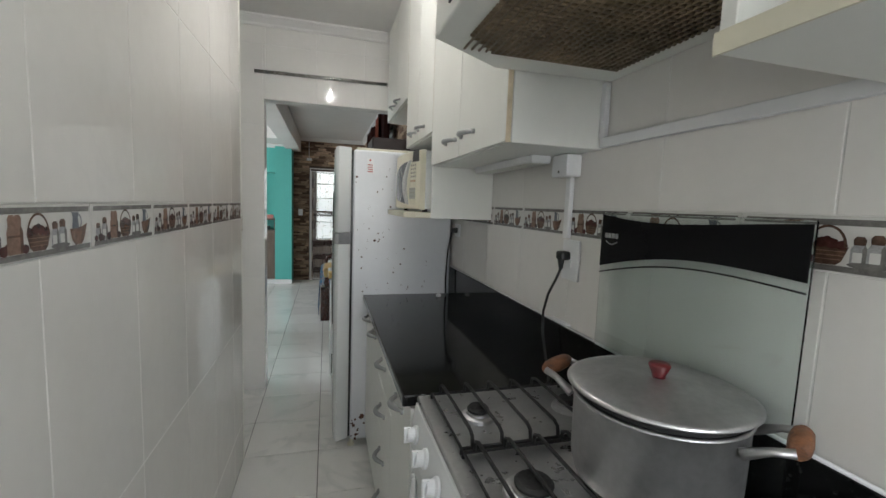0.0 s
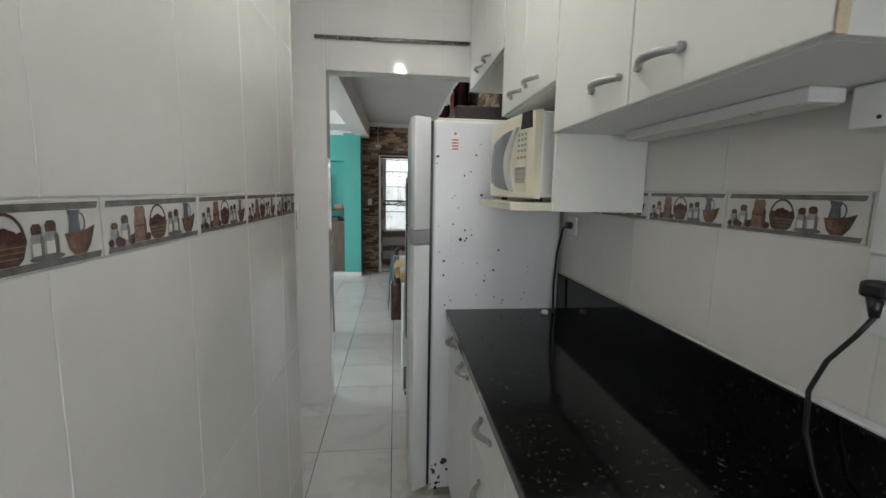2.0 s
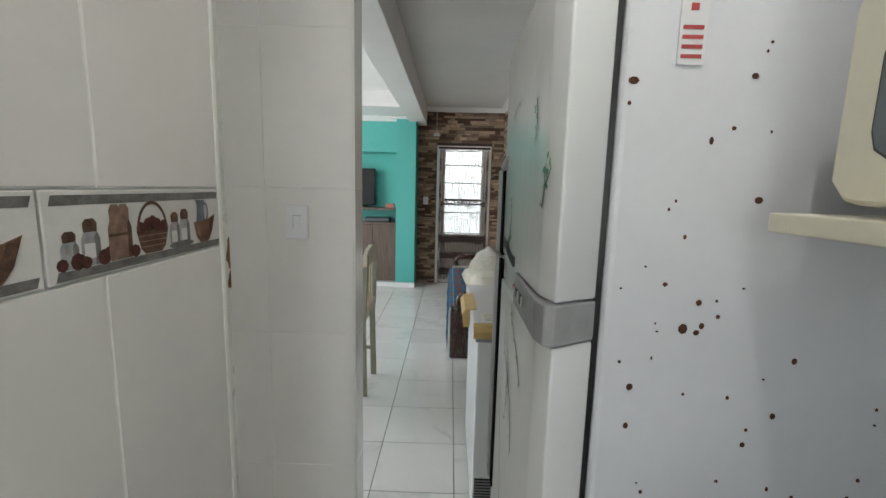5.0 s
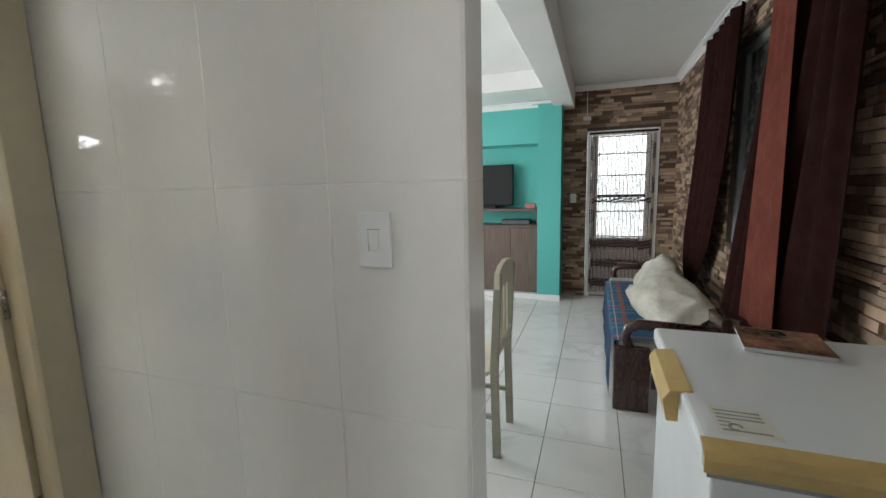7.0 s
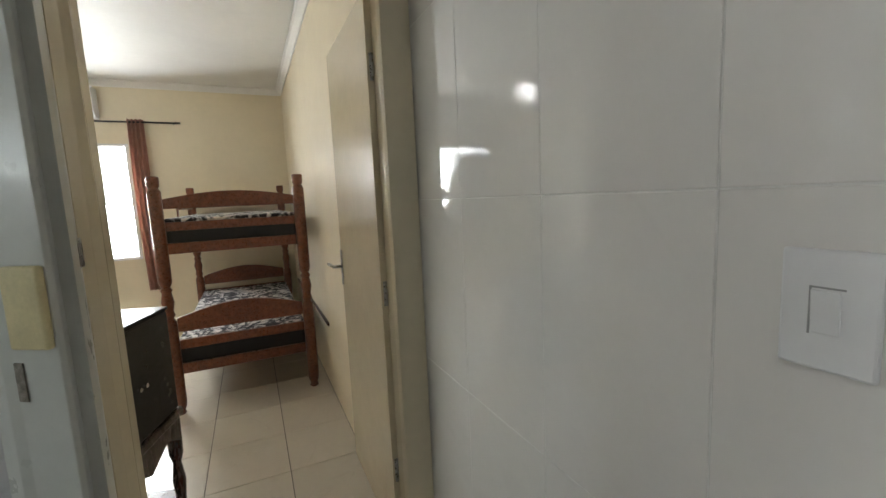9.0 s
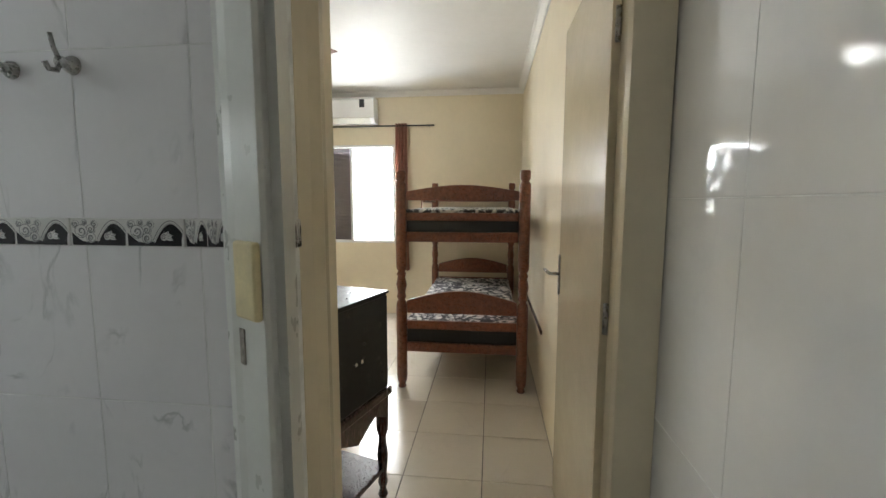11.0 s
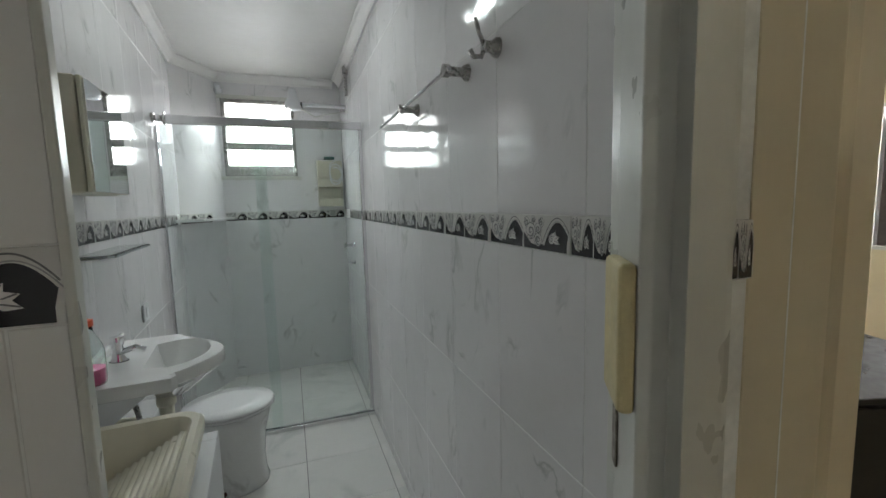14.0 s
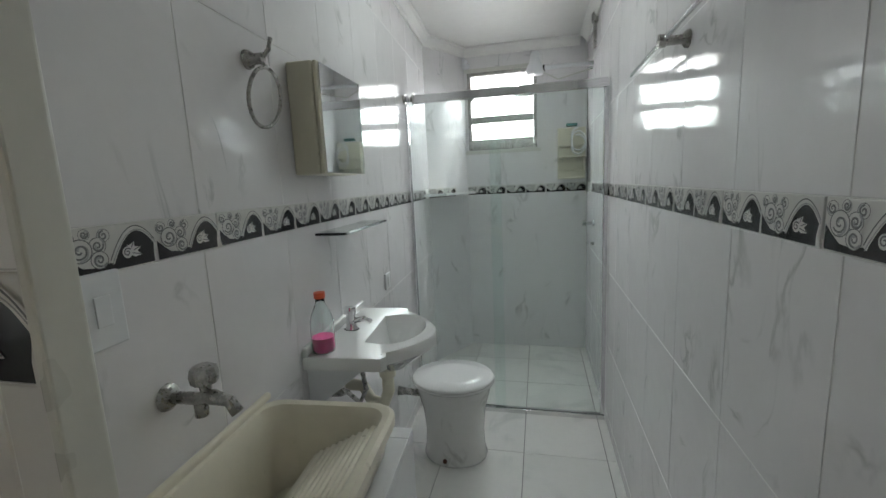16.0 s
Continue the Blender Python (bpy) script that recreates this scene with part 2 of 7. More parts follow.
GLAZE_ASH = material("glaze_ash", (0.20, 0.20, 0.205), 0.15, var=0.3, scale=90)
STONE_JOINT = material("stone_joint", (0.09, 0.065, 0.05), 0.9, var=0.3, scale=20)
FRAME_GREY = material("frame_grey", (0.62, 0.62, 0.57), 0.3, var=0.06, scale=4, bump=0.0003, bump_scale=50)


# ---- structure ----
KL, KR, KC = -0.483, 0.656, 2.64       # kitchen: west face, east face, ceiling
HS, HN = 2.57, 3.574                   # hall: south and north faces
BX, BXF, BN, BS, BC = -1.95, -5.78, 3.507, 0.45, 2.68  # bedroom
LF, LR, LC, LW = 8.125, 0.60, 2.49, -3.2  # living room
WX, WB, WC = -1.68, -0.66, 2.38        # bathroom: west face, back face, ceiling


def east(y):
    """The bathroom's east face, which runs slightly askew."""
    return -0.72 + (2.55 - y) * 0.068


def structure(name, bm, mat, label, category):
    return solid(name, bm, mat, label, category, "", "structure")


def wall_boxes(name, boxes, mat, label, category="wall"):
    bm = bmesh.new()
    for lo, hi in boxes:
        add_box(bm, lo, hi)
    return structure(name, bm, mat, label, category)


floor = structure("floor", box((-6.2, -1.3, -0.12), (0.9, 8.4, -0.006)), FLOOR_GROUT, "white marbled floor tiles with dark grout lines", "floor")
kitchen_left = structure("wall_kitchen_west", prism([(KL, -1.15), (KL, 2.67), (-0.60, 2.67), (-0.60, 2.49), (east(2.49), 2.49), (east(-0.26), -0.26), (-0.50, -1.15)], "z", 0, KC),
                         GROUT, "glazed white tiled wall with a picture frieze", "wall")
kitchen_right = wall_boxes("wall_kitchen_east", [((KR, -1.15, 0), (KR + 0.15, 3.70, KC))], GROUT, "white tiled wall behind the counter with frieze")
# end wall out of view; its opening is assumed, to let light in
wall_boxes("wall_kitchen_south", [((-0.50, -1.15, 0), (-0.02, -1.0, KC)), ((0.62, -1.15, 0), (KR, -1.0, KC)), ((-0.02, -1.15, 0), (0.62, -1.0, 0.9)), ((-0.02, -1.15, 2.3), (0.62, -1.0, KC))],
           WHITE_PAINT, "white painted end wall out of view, with an added opening")
hall_north = wall_boxes("wall_hall_north", [((BX, HN, 0), (-0.491, 3.70, KC)), ((-0.491, HN, 2.10), (KR, 3.70, KC))], GROUT, "glossy white tiled wall with a passage opening")
hall_south = wall_boxes("wall_hall_south", [((-0.943, 2.49, 0), (-0.60, HS - 0.006, KC)), ((-1.038, 2.5545, 0), (-0.943, HS - 0.006, KC)), ((-1.81, 2.45, 0), (-1.691, 2.690, KC)), ((-1.691, 2.49, 2.12), (-1.0385, HS - 0.006, KC))],
                        GROUT, "tiled wall around the bathroom doorway")
wall_boxes("wall_bedroom_east", [((BX, BS, 0), (-1.81, 2.66, BC)), ((BX, 3.545, 0), (-1.81, HN, BC)), ((BX, 2.66, 2.14), (-1.81, 3.545, BC))], CREAM_PAINT, "cream painted wall around the bedroom doorway")
wall_boxes("wall_bedroom_north", [((BXF - 0.15, BN, 0), (BX, BN + 0.06, BC))], CREAM_PAINT, "cream painted bedroom wall beside the bunk bed")
wall_boxes("wall_bedroom_south", [((BXF - 0.15, BS - 0.1, 0), (-1.81, BS, BC))], CREAM_PAINT, "cream painted bedroom wall")
WY0, WY1, WZ0, WZ1 = 0.95, 2.0, 0.885, 2.07
wall_boxes("wall_bedroom_west", [((BXF - 0.15, BS, 0), (BXF, WY0, BC)), ((BXF - 0.15, WY1, 0), (BXF, BN, BC)), ((BXF - 0.15, WY0, 0), (BXF, WY1, WZ0)), ((BXF - 0.15, WY0, WZ1), (BXF, WY1, BC))],
           CREAM_PAINT, "cream painted wall with the bedroom window")
bath_west = wall_boxes("wall_bath_west", [((WX - 0.12, -0.85, 0), (WX, 2.45, KC))], GROUT, "white marbled tile wall with black scroll frieze")
VX0, VX1, VZ0, VZ1 = -1.31, -0.78, 1.612, 2.20
bath_back = wall_boxes("wall_bath_south", [((WX, WB - 0.15, 0), (VX0, WB, KC)), ((VX1, WB - 0.15, 0), (-0.50, WB, KC)), ((VX0, WB - 0.15, 0), (VX1, WB, VZ0)), ((VX0, WB - 0.15, VZ1), (VX1, WB, KC))],
                       GROUT, "marbled tile shower wall with a louvred window")
bath_corner = structure("wall_bath_corner", prism([(east(-0.26), -0.26), (-0.757, WB), (-0.50, WB), (-0.50, -0.26)], "z", 0, KC), BATH_TILE, "slanted tiled corner of the shower", "wall")
living_far = wall_boxes("wall_living_north", [((-0.62, LF, 0), (-0.355, LF + 0.15, LC)), ((0.42, LF, 0), (0.75, LF + 0.15, LC)), ((-0.355, LF, 1.98), (0.42, LF + 0.15, LC))], STONE_JOINT,
                        "stacked stone clad wall around the entrance door")
RY0, RY1, RZ0, RZ1 = 4.75, 6.1, 0.95, 2.2
living_right = wall_boxes("wall_living_east", [((LR, 3.70, 0), (LR + 0.15, RY0, LC)), ((LR, RY1, 0), (LR + 0.15, LF, LC)), ((LR, RY0, 0), (LR + 0.15, RY1, RZ0)), ((LR, RY0, RZ1), (LR + 0.15, RY1, LC))],
                          STONE_JOINT, "stacked stone clad wall with a curtained window")
# walls out of view; the west opening is added for the fill lamp
wall_boxes("wall_living_west", [((LW - 0.15, 3.58, 0), (LW, 4.6, LC)), ((LW - 0.15, 7.2, 0), (LW, 8.4, LC)), ((LW - 0.15, 4.6, 0), (LW, 7.2, 0.8)), ((LW - 0.15, 4.6, 2.1), (LW, 7.2, LC))], WHITE_PAINT, "white painted living room wall out of view")
wall_boxes("wall_living_south", [((LW, HN + 0.003, 0), (BX - 0.003, 3.70, LC))], WHITE_PAINT, "white painted living room wall out of view")
structure("wall_teal", prism([(-0.883, 7.77), (-0.623, 7.77), (-0.623, 8.3), (-0.883, 8.3)], "z", 0.0, 2.27), TEAL_PAINT, "teal painted pillar beside the entrance", "wall")
wall_boxes("wall_teal_niche", [((LW, 8.25, 0), (-0.886, 8.4, 2.31)), ((LW, 7.86, 1.85), (-0.886, 8.247, 2.31))], TEAL_PAINT, "teal painted television niche")
structure("ceiling_kitchen", box((-1.95, -1.15, KC + 0.003), (0.806, 3.70, KC + 0.1)), WHITE_PAINT, "white plaster ceiling", "ceiling")
structure("ceiling_bedroom", box((BXF - 0.15, BS - 0.1, BC + 0.003), (BX - 0.003, BN + 0.06, BC + 0.1)), WHITE_PAINT, "white plaster ceiling", "ceiling")
structure("ceiling_living", box((LW - 0.15, 3.703, LC + 0.003), (0.75, 8.4, LC + 0.1)), WHITE_PAINT, "white plaster ceiling", "ceiling")
structure("ceiling_bath", box((WX, WB, WC), (-0.50, 2.487, WC + 0.1)), WHITE_PAINT, "white plaster ceiling", "ceiling")
structure("ceiling_beam", box((-0.72, 3.705, 2.24), (-0.50, LF - 0.002, LC), 0.006), WHITE_PAINT, "white painted ceiling beam", "beam")
structure("ceiling_step", box((LW, 7.12, 2.31), (-0.725, 8.25, LC)), WHITE_PAINT, "lowered white plaster ceiling over the niche", "ceiling")

# crown mouldings
COVE = [(0, 0), (0, -0.06), (0.012, -0.06), (0.018, -0.045), (0.045, -0.018), (0.06, -0.012), (0.06, 0)]


def cove(name, axis, a, b, at, side, z):
    """A moulding along an axis: at is the wall's face, side the way it juts out."""
    flat = [(at + side * u, z + v) for u, v in COVE]
    structure(name, prism(flat, axis, a, b), WHITE_PAINT, "white plaster crown moulding", "moulding")


cove("trim_hall_north", "x", BX + 0.15, 0.36, HN - 0.006, -1, KC)
cove("trim_living_north", "x", -0.5, LR, LF - 0.012, -1, LC)
cove("trim_living_east", "y", 3.75, LF - 0.07, LR - 0.012, -1, LC)
cove("trim_bedroom_west", "y", BS, BN, BXF, 1, BC)
cove("trim_bedroom_north", "x", BXF + 0.06, BX, BN, -1, BC)
cove("trim_bath_south", "x", WX + 0.06, -0.76, WB + 0.005, 1, WC)
cove("trim_bath_west", "y", WB + 0.06, 2.44, WX + 0.005, 1, WC)
cove("trim_niche", "x", LW, -0.886, 7.86, -1, 2.31)
slant = (Vector((-0.757, WB, 0)) - Vector((east(-0.26), -0.26, 0)))
m_slant = Matrix.Translation((east(-0.26), -0.26, 0)) @ Matrix.Rotation(math.atan2(slant.y, slant.x), 4, "Z")
t = prism([(u * -1 + 0.0, WC + v) for u, v in COVE], "x", 0.0, slant.length)
bmesh.ops.transform(t, matrix=m_slant, verts=t.verts)
structure("trim_bath_corner", t, WHITE_PAINT, "white plaster crown moulding", "moulding")
t = prism([(u * -1, WC + v) for u, v in COVE], "x", 0.0, 2.75)
bmesh.ops.transform(t, matrix=Matrix.Translation((east(2.49) - 0.004, 2.48, 0)) @ Matrix.Rotation(math.atan2(-2.75, 2.75 * 0.068), 4, "Z"), verts=t.verts)
structure("trim_bath_east", t, WHITE_PAINT, "white plaster crown moulding", "moulding")

def plane(origin, u, v):
    """A pose whose x runs along u and y along v."""
    u, v = Vector(u).normalized(), Vector(v).normalized()
    w = u.cross(v)
    m = Matrix((u, v, w)).transposed().to_4x4()
    m.translation = origin
    return m


# door frames
def door_frame(name, pieces, mat, label):
    bm = bmesh.new()
    for lo, hi in pieces:
        add_box(bm, lo, hi, 0.004)
    return structure(name, bm, mat, label, "door frame")


bath_frame = structure("door_1", prism([(-1.049, 2.582), (-1.043, 2.5525), (-0.985, 2.515), (-0.944, 2.489), (-0.944, 2.5535), (-1.040, 2.5535), (-1.040, 2.582)], "z", 0, 2.12, 0.002), FRAME_GREY, "grey-white painted bathroom door frame", "door frame")
part("jamb", prism([(-1.690, 2.505), (-1.641, 2.556), (-1.632, 2.580), (-1.572, 2.676), (-1.584, 2.684), (-1.612, 2.682), (-1.600, 2.712), (-1.671, 2.702), (-1.690, 2.695)], "z", 0, 2.12, 0.002), FRAME_GREY, bath_frame)
part("head", box((-1.69, 2.49, 2.07), (-0.985, 2.68, 2.12), 0.004), FRAME_GREY, bath_frame)
MJ = plane((-1.604, 2.625, 0), (0.53, 0.848, 0), (0, 0, 1))
keep = part("latch_cover", box((-0.030, 1.118, 0.0005), (0.060, 1.290, 0.020), 0.007, 3, MJ), material("yellow_plastic", (0.68, 0.58, 0.32), 0.45, var=0.15, scale=14), bath_frame, "yellowed plastic latch cover")
part("strike_plate", box((-0.050, 1.00, 0.0005), (-0.028, 1.085, 0.004), 0.001, 2, MJ), material("rusty_steel", (0.36, 0.32, 0.27), 0.5, 0.6, 0.5, 60), bath_frame, "worn rusty strike plate")
bed_frame = structure("door_2", prism([(-1.719, 2.692), (-1.778, 2.700), (-1.790, 2.688), (-1.835, 2.700), (-1.848, 2.704), (-1.905, 2.690), (-1.955, 2.694), (-1.955, 2.662), (-1.719, 2.662)], "z", 0, 2.14, 0.002), CREAM_ENAMEL, "cream enamelled bedroom door frame", "door frame")
part("jamb", prism([(-1.784, 3.566), (-1.790, 3.540), (-1.806, 3.476), (-1.830, 3.470), (-1.845, 3.500), (-1.955, 3.490), (-1.955, 3.543), (-1.809, 3.543), (-1.809, 3.566)], "z", 0, 2.14, 0.002), CREAM_ENAMEL, bed_frame)
part("head", box((-1.955, 2.696, 2.095), (-1.80, 3.50, 2.14), 0.003), CREAM_ENAMEL, bed_frame)


# ---- tiles ----
TILE_MESHES = {}


def tile_mesh(w, h, d, mat, inset=0.0012):
    """A glazed piece, its face up along z, with a small chamfer."""
    key = (round(w, 3), round(h, 3), d, mat.name)
    if key not in TILE_MESHES:
        x, y, i = w / 2, h / 2, inset
        v = [(-x, -y, 0), (x, -y, 0), (x, y, 0), (-x, y, 0), (-x, -y, d - i), (x, -y, d - i), (x, y, d - i), (-x, y, d - i),
             (i - x, i - y, d), (x - i, i - y, d), (x - i, y - i, d), (i - x, y - i, d)]
        f = [(8, 9, 10, 11)] + [(a, (a + 1) % 4, (a + 1) % 4 + 4, a + 4) for a in range(4)] + [(a + 4, (a + 1) % 4 + 4, (a + 1) % 4 + 8, a + 8) for a in range(4)]
        me = bpy.data.meshes.new("tile")
        me.from_pydata(v, [], f)
        me.materials.append(mat)
        TILE_MESHES[key] = me
    return TILE_MESHES[key]


def fit_piece(parent, m, u0, u1, v, mesh, length):
    """A border piece cut to a shorter run."""
    ob = new("frieze_tile", mesh)
    ob.matrix_basis = m @ Matrix.Translation(((u0 + u1) / 2, v, 0)) @ Matrix.Diagonal(((u1 - u0 - 0.002) / length, 1, 1, 1))
    ob.parent = parent


def steps(a, b, start, size):
    """Cuts of a run from a to b by joints at start plus multiples of size."""
    k = math.floor((a - start) / size + 1e-6)
    cuts = [a]
    while True:
        k += 1
        c = start + k * size
        if c >= b - 0.01:
            break
        if c > a + 0.01:
            cuts.append(c)
    return list(zip(cuts, cuts[1:] + [b]))


def lay(parent, m, us, vs, mat, gap=0.0020, depth=0.005, holes=(), name="tile", mesh=None):
    """Lays tiles on the plane of m (u along x, v along y, outward z), skipping the holes (u0, u1, v0, v1), with the joints filled up to their chamfers."""
    bed, quads = [], []
    for u0, u1 in us:
        for v0, v1 in vs:
            cells = [(u0, u1, v0, v1)]
            for a, b, c, d in holes:
                nxt = []
                for p, q, r, s in cells:
                    if b <= p or a >= q or d <= r or c >= s:
                        nxt.append((p, q, r, s))
                        continue
                    for cell in ((p, min(q, a), r, s), (max(p, b), q, r, s), (max(p, a), min(q, b), r, c), (max(p, a), min(q, b), d, s)):
                        if cell[1] - cell[0] > 0.012 and cell[3] - cell[2] > 0.012:
                            nxt.append(cell)
                cells = nxt
            for p, q, r, s in cells:
                ob = new(name, mesh or tile_mesh(q - p - gap, s - r - gap, depth, mat))
                ob.matrix_basis = m @ Matrix.Translation(((p + q) / 2, (r + s) / 2, 0))
                ob.parent = parent
                quads.append(tuple(range(len(bed), len(bed) + 4)))
                bed += [tuple(m @ Vector(c)) for c in ((p, r, depth - 0.0011), (q, r, depth - 0.0011), (q, s, depth - 0.0011), (p, s, depth - 0.0011))]
    if mat is not FLOOR_TILE and mat is not BED_TILE and not mesh:
        me = bpy.data.meshes.new("grout")
        me.from_pydata(bed, [], quads)
        me.materials.append(GROUT)
        t = bmesh.new()
        t.from_mesh(me)
        bmesh.ops.remove_doubles(t, verts=t.verts, dist=0.0005)
        t.to_mesh(me)
        t.free()
        tagged(new("grout", me), kind="stuff").parent = parent


def ribbon(bm, pts, width, d0, d1, mi):
    """A flat raised stroke along points in the plane z = 0."""
    pts = [Vector((*p, 0)) for p in pts]
    left, right = [], []
    for i, p in enumerate(pts):
        d = (pts[min(i + 1, len(pts) - 1)] - pts[max(i - 1, 0)]).normalized()
        n = Vector((-d.y, d.x, 0)) * width / 2
        left.append(p + n)
        right.append(p - n)
    a = [bm.verts.new((*q.xy, d1)) for q in left]
    b = [bm.verts.new((*q.xy, d1)) for q in right]
    for i in range(len(pts) - 1):
        f = bm.faces.new((b[i], b[i + 1], a[i + 1], a[i]))
        f.material_index = mi


def blob(bm, pts, d1, mi):
    f = bm.faces.new([bm.verts.new((x, y, d1)) for x, y in pts])
    f.normal_update()
    if f.normal.z < 0:
        f.normal_flip()
    f.material_index = mi


def oval(cx, cy, rx, ry, n=10, a0=0.0, a1=math.tau):
    return [(cx + rx * math.cos(a0 + (a1 - a0) * i / n), cy + ry * math.sin(a0 + (a1 - a0) * i / n)) for i in range(n if a1 - a0 > 6.2 else n + 1)]


def spiral(cx, cy, r, turns, start, sign=1, n=18):
    return [(cx + r * (1 - 0.8 * i / n) * math.cos(start + sign * turns * math.tau * i / n), cy + r * (1 - 0.8 * i / n) * math.sin(start + sign * turns * math.tau * i / n)) for i in range(n + 1)]


def to_mesh(bm, name, mats):
    me = bpy.data.meshes.new(name)
    bm.to_mesh(me)
    bm.free()
    for m in mats:
        me.materials.append(m)
    return me


def pantry_frieze():
    """A white border tile with jars, a basket and jugs between two grey bands."""
    W, H = 0.2837, 0.082
    bm = bmesh.new()
    add_box(bm, (-W / 2, -H / 2, 0), (W / 2, H / 2, 0.006), 0.001, 1)
    level = [0.0063]
    GREY, BROWN, RED, BLUE, SILVER, TAN, ORANGE, WHITE = 1, 2, 3, 4, 5, 6, 7, 0

    def put_on(pts, mi):
        level[0] += 0.00002
        blob(bm, pts, level[0], mi)

    for y0, y1 in ((0.0275, 0.0365), (-0.0385, -0.030)):
        for k in range(4):
            a, c = -W / 2 + 0.007 + (W - 0.014) * k / 4, -W / 2 + 0.007 + (W - 0.014) * (k + 1) / 4
            put_on([(a, y0), (c, y0), (c + 0.003, y1), (a + 0.003, y1)], GREY)
    b = -0.0295

    def jar(x, w, h, mi, cap, y=b, label=False):
        put_on([(x - w * 0.46, y), (x + w * 0.46, y), (x + w * 0.52, y + h * 0.10), (x + w * 0.52, y + h * 0.58), (x + w * 0.33, y + h * 0.74), (x - w * 0.33, y + h * 0.74), (x - w * 0.52, y + h * 0.58), (x - w * 0.52, y + h * 0.10)], mi)
        put_on([(x + w * 0.18, y), (x + w * 0.46, y), (x + w * 0.52, y + h * 0.10), (x + w * 0.52, y + h * 0.58), (x + w * 0.33, y + h * 0.72), (x + w * 0.20, y + h * 0.60)], BROWN if mi in (TAN, ORANGE) else GREY)
        put_on([(x - w * 0.36, y + h * 0.72), (x + w * 0.36, y + h * 0.72), (x + w * 0.40, y + h * 0.90), (x + w * 0.22, y + h), (x - w * 0.22, y + h), (x - w * 0.40, y + h * 0.90)], cap)
        if label:
            put_on([(x - w * 0.36, y + h * 0.16), (x + w * 0.22, y + h * 0.16), (x + w * 0.22, y + h * 0.48), (x - w * 0.36, y + h * 0.48)], WHITE)

    def fruit(x, y, r, mi=RED):
        put_on(oval(x, y, r * 1.1, r, 8), mi)

    # small jars and fruit
    jar(-0.118, 0.019, 0.034, SILVER, BROWN)
    jar(-0.094, 0.022, 0.044, SILVER, BROWN, label=True)
    for x, y, r in ((-0.127, 0.005, 0.006), (-0.110, 0.006, 0.008), (-0.101, 0.004, 0.006), (-0.079, 0.006, 0.008), (-0.072, 0.010, 0.006)):
        fruit(x, b + y, r)
    # two tall stoppered jars side by side
    for x in (-0.062, -0.050):
        jar(x, 0.020, 0.056, TAN, TAN)
    put_on([(-0.071, b + 0.024), (-0.040, b + 0.024), (-0.040, b + 0.027), (-0.071, b + 0.027)], BROWN)
    fruit(-0.036, b + 0.006, 0.007)
    # basket with its handle, heaped with fruit
    put_on([(-0.033, b + 0.027), (-0.027, b + 0.006), (-0.020, b), (0.008, b), (0.015, b + 0.006), (0.022, b + 0.027)], BROWN)
    for k in range(3):
        level[0] += 0.00002
        ribbon(bm, [(-0.030 + 0.002 * k, b + 0.020 - 0.006 * k), (0.019 - 0.002 * k, b + 0.020 - 0.006 * k)], 0.0012, 0, level[0], TAN)
    for x, y, r in ((-0.025, 0.029, 0.007), (-0.013, 0.032, 0.008), (0.001, 0.031, 0.008), (0.013, 0.029, 0.007), (-0.006, 0.036, 0.006)):
        fruit(x, b + y, r)
    level[0] += 0.00002
    ribbon(bm, oval(-0.006, b + 0.026, 0.024, 0.030, 14, 0, math.pi), 0.0038, 0, level[0], BROWN)
    # jars with labels
    jar(0.034, 0.019, 0.043, SILVER, BROWN, label=True)
    jar(0.054, 0.021, 0.046, SILVER, BROWN, label=True)
    put_on(oval(0.047, b + 0.003, 0.026, 0.0045), GREY)
    # jug standing in an earthen pot
    put_on([(0.080, b + 0.024), (0.084, b + 0.048), (0.080, b + 0.057), (0.090, b + 0.056), (0.102, b + 0.056), (0.099, b + 0.046), (0.102, b + 0.024)], BLUE)
    level[0] += 0.00002
    ribbon(bm, oval(0.101, b + 0.040, 0.008, 0.012, 8, -1.4, 1.5), 0.0028, 0, level[0], BLUE)
    put_on([(0.074, b + 0.028), (0.080, b + 0.008), (0.088, b), (0.108, b), (0.118, b + 0.012), (0.127, b + 0.036), (0.112, b + 0.031), (0.096, b + 0.028)], ORANGE)
    put_on([(0.104, b + 0.002), (0.110, b + 0.002), (0.118, b + 0.012), (0.126, b + 0.034), (0.114, b + 0.030)], BROWN)
    put_on([(0.078, b + 0.024), (0.083, b + 0.010), (0.090, b + 0.008), (0.088, b + 0.024)], TAN)
    return to_mesh(bm, "frieze_tile", [GLAZE_WHITE, GLAZE_GREY, GLAZE_BROWN, GLAZE_RED, GLAZE_BLUE, GLAZE_SILVER, GLAZE_TAN, GLAZE_ORANGE])


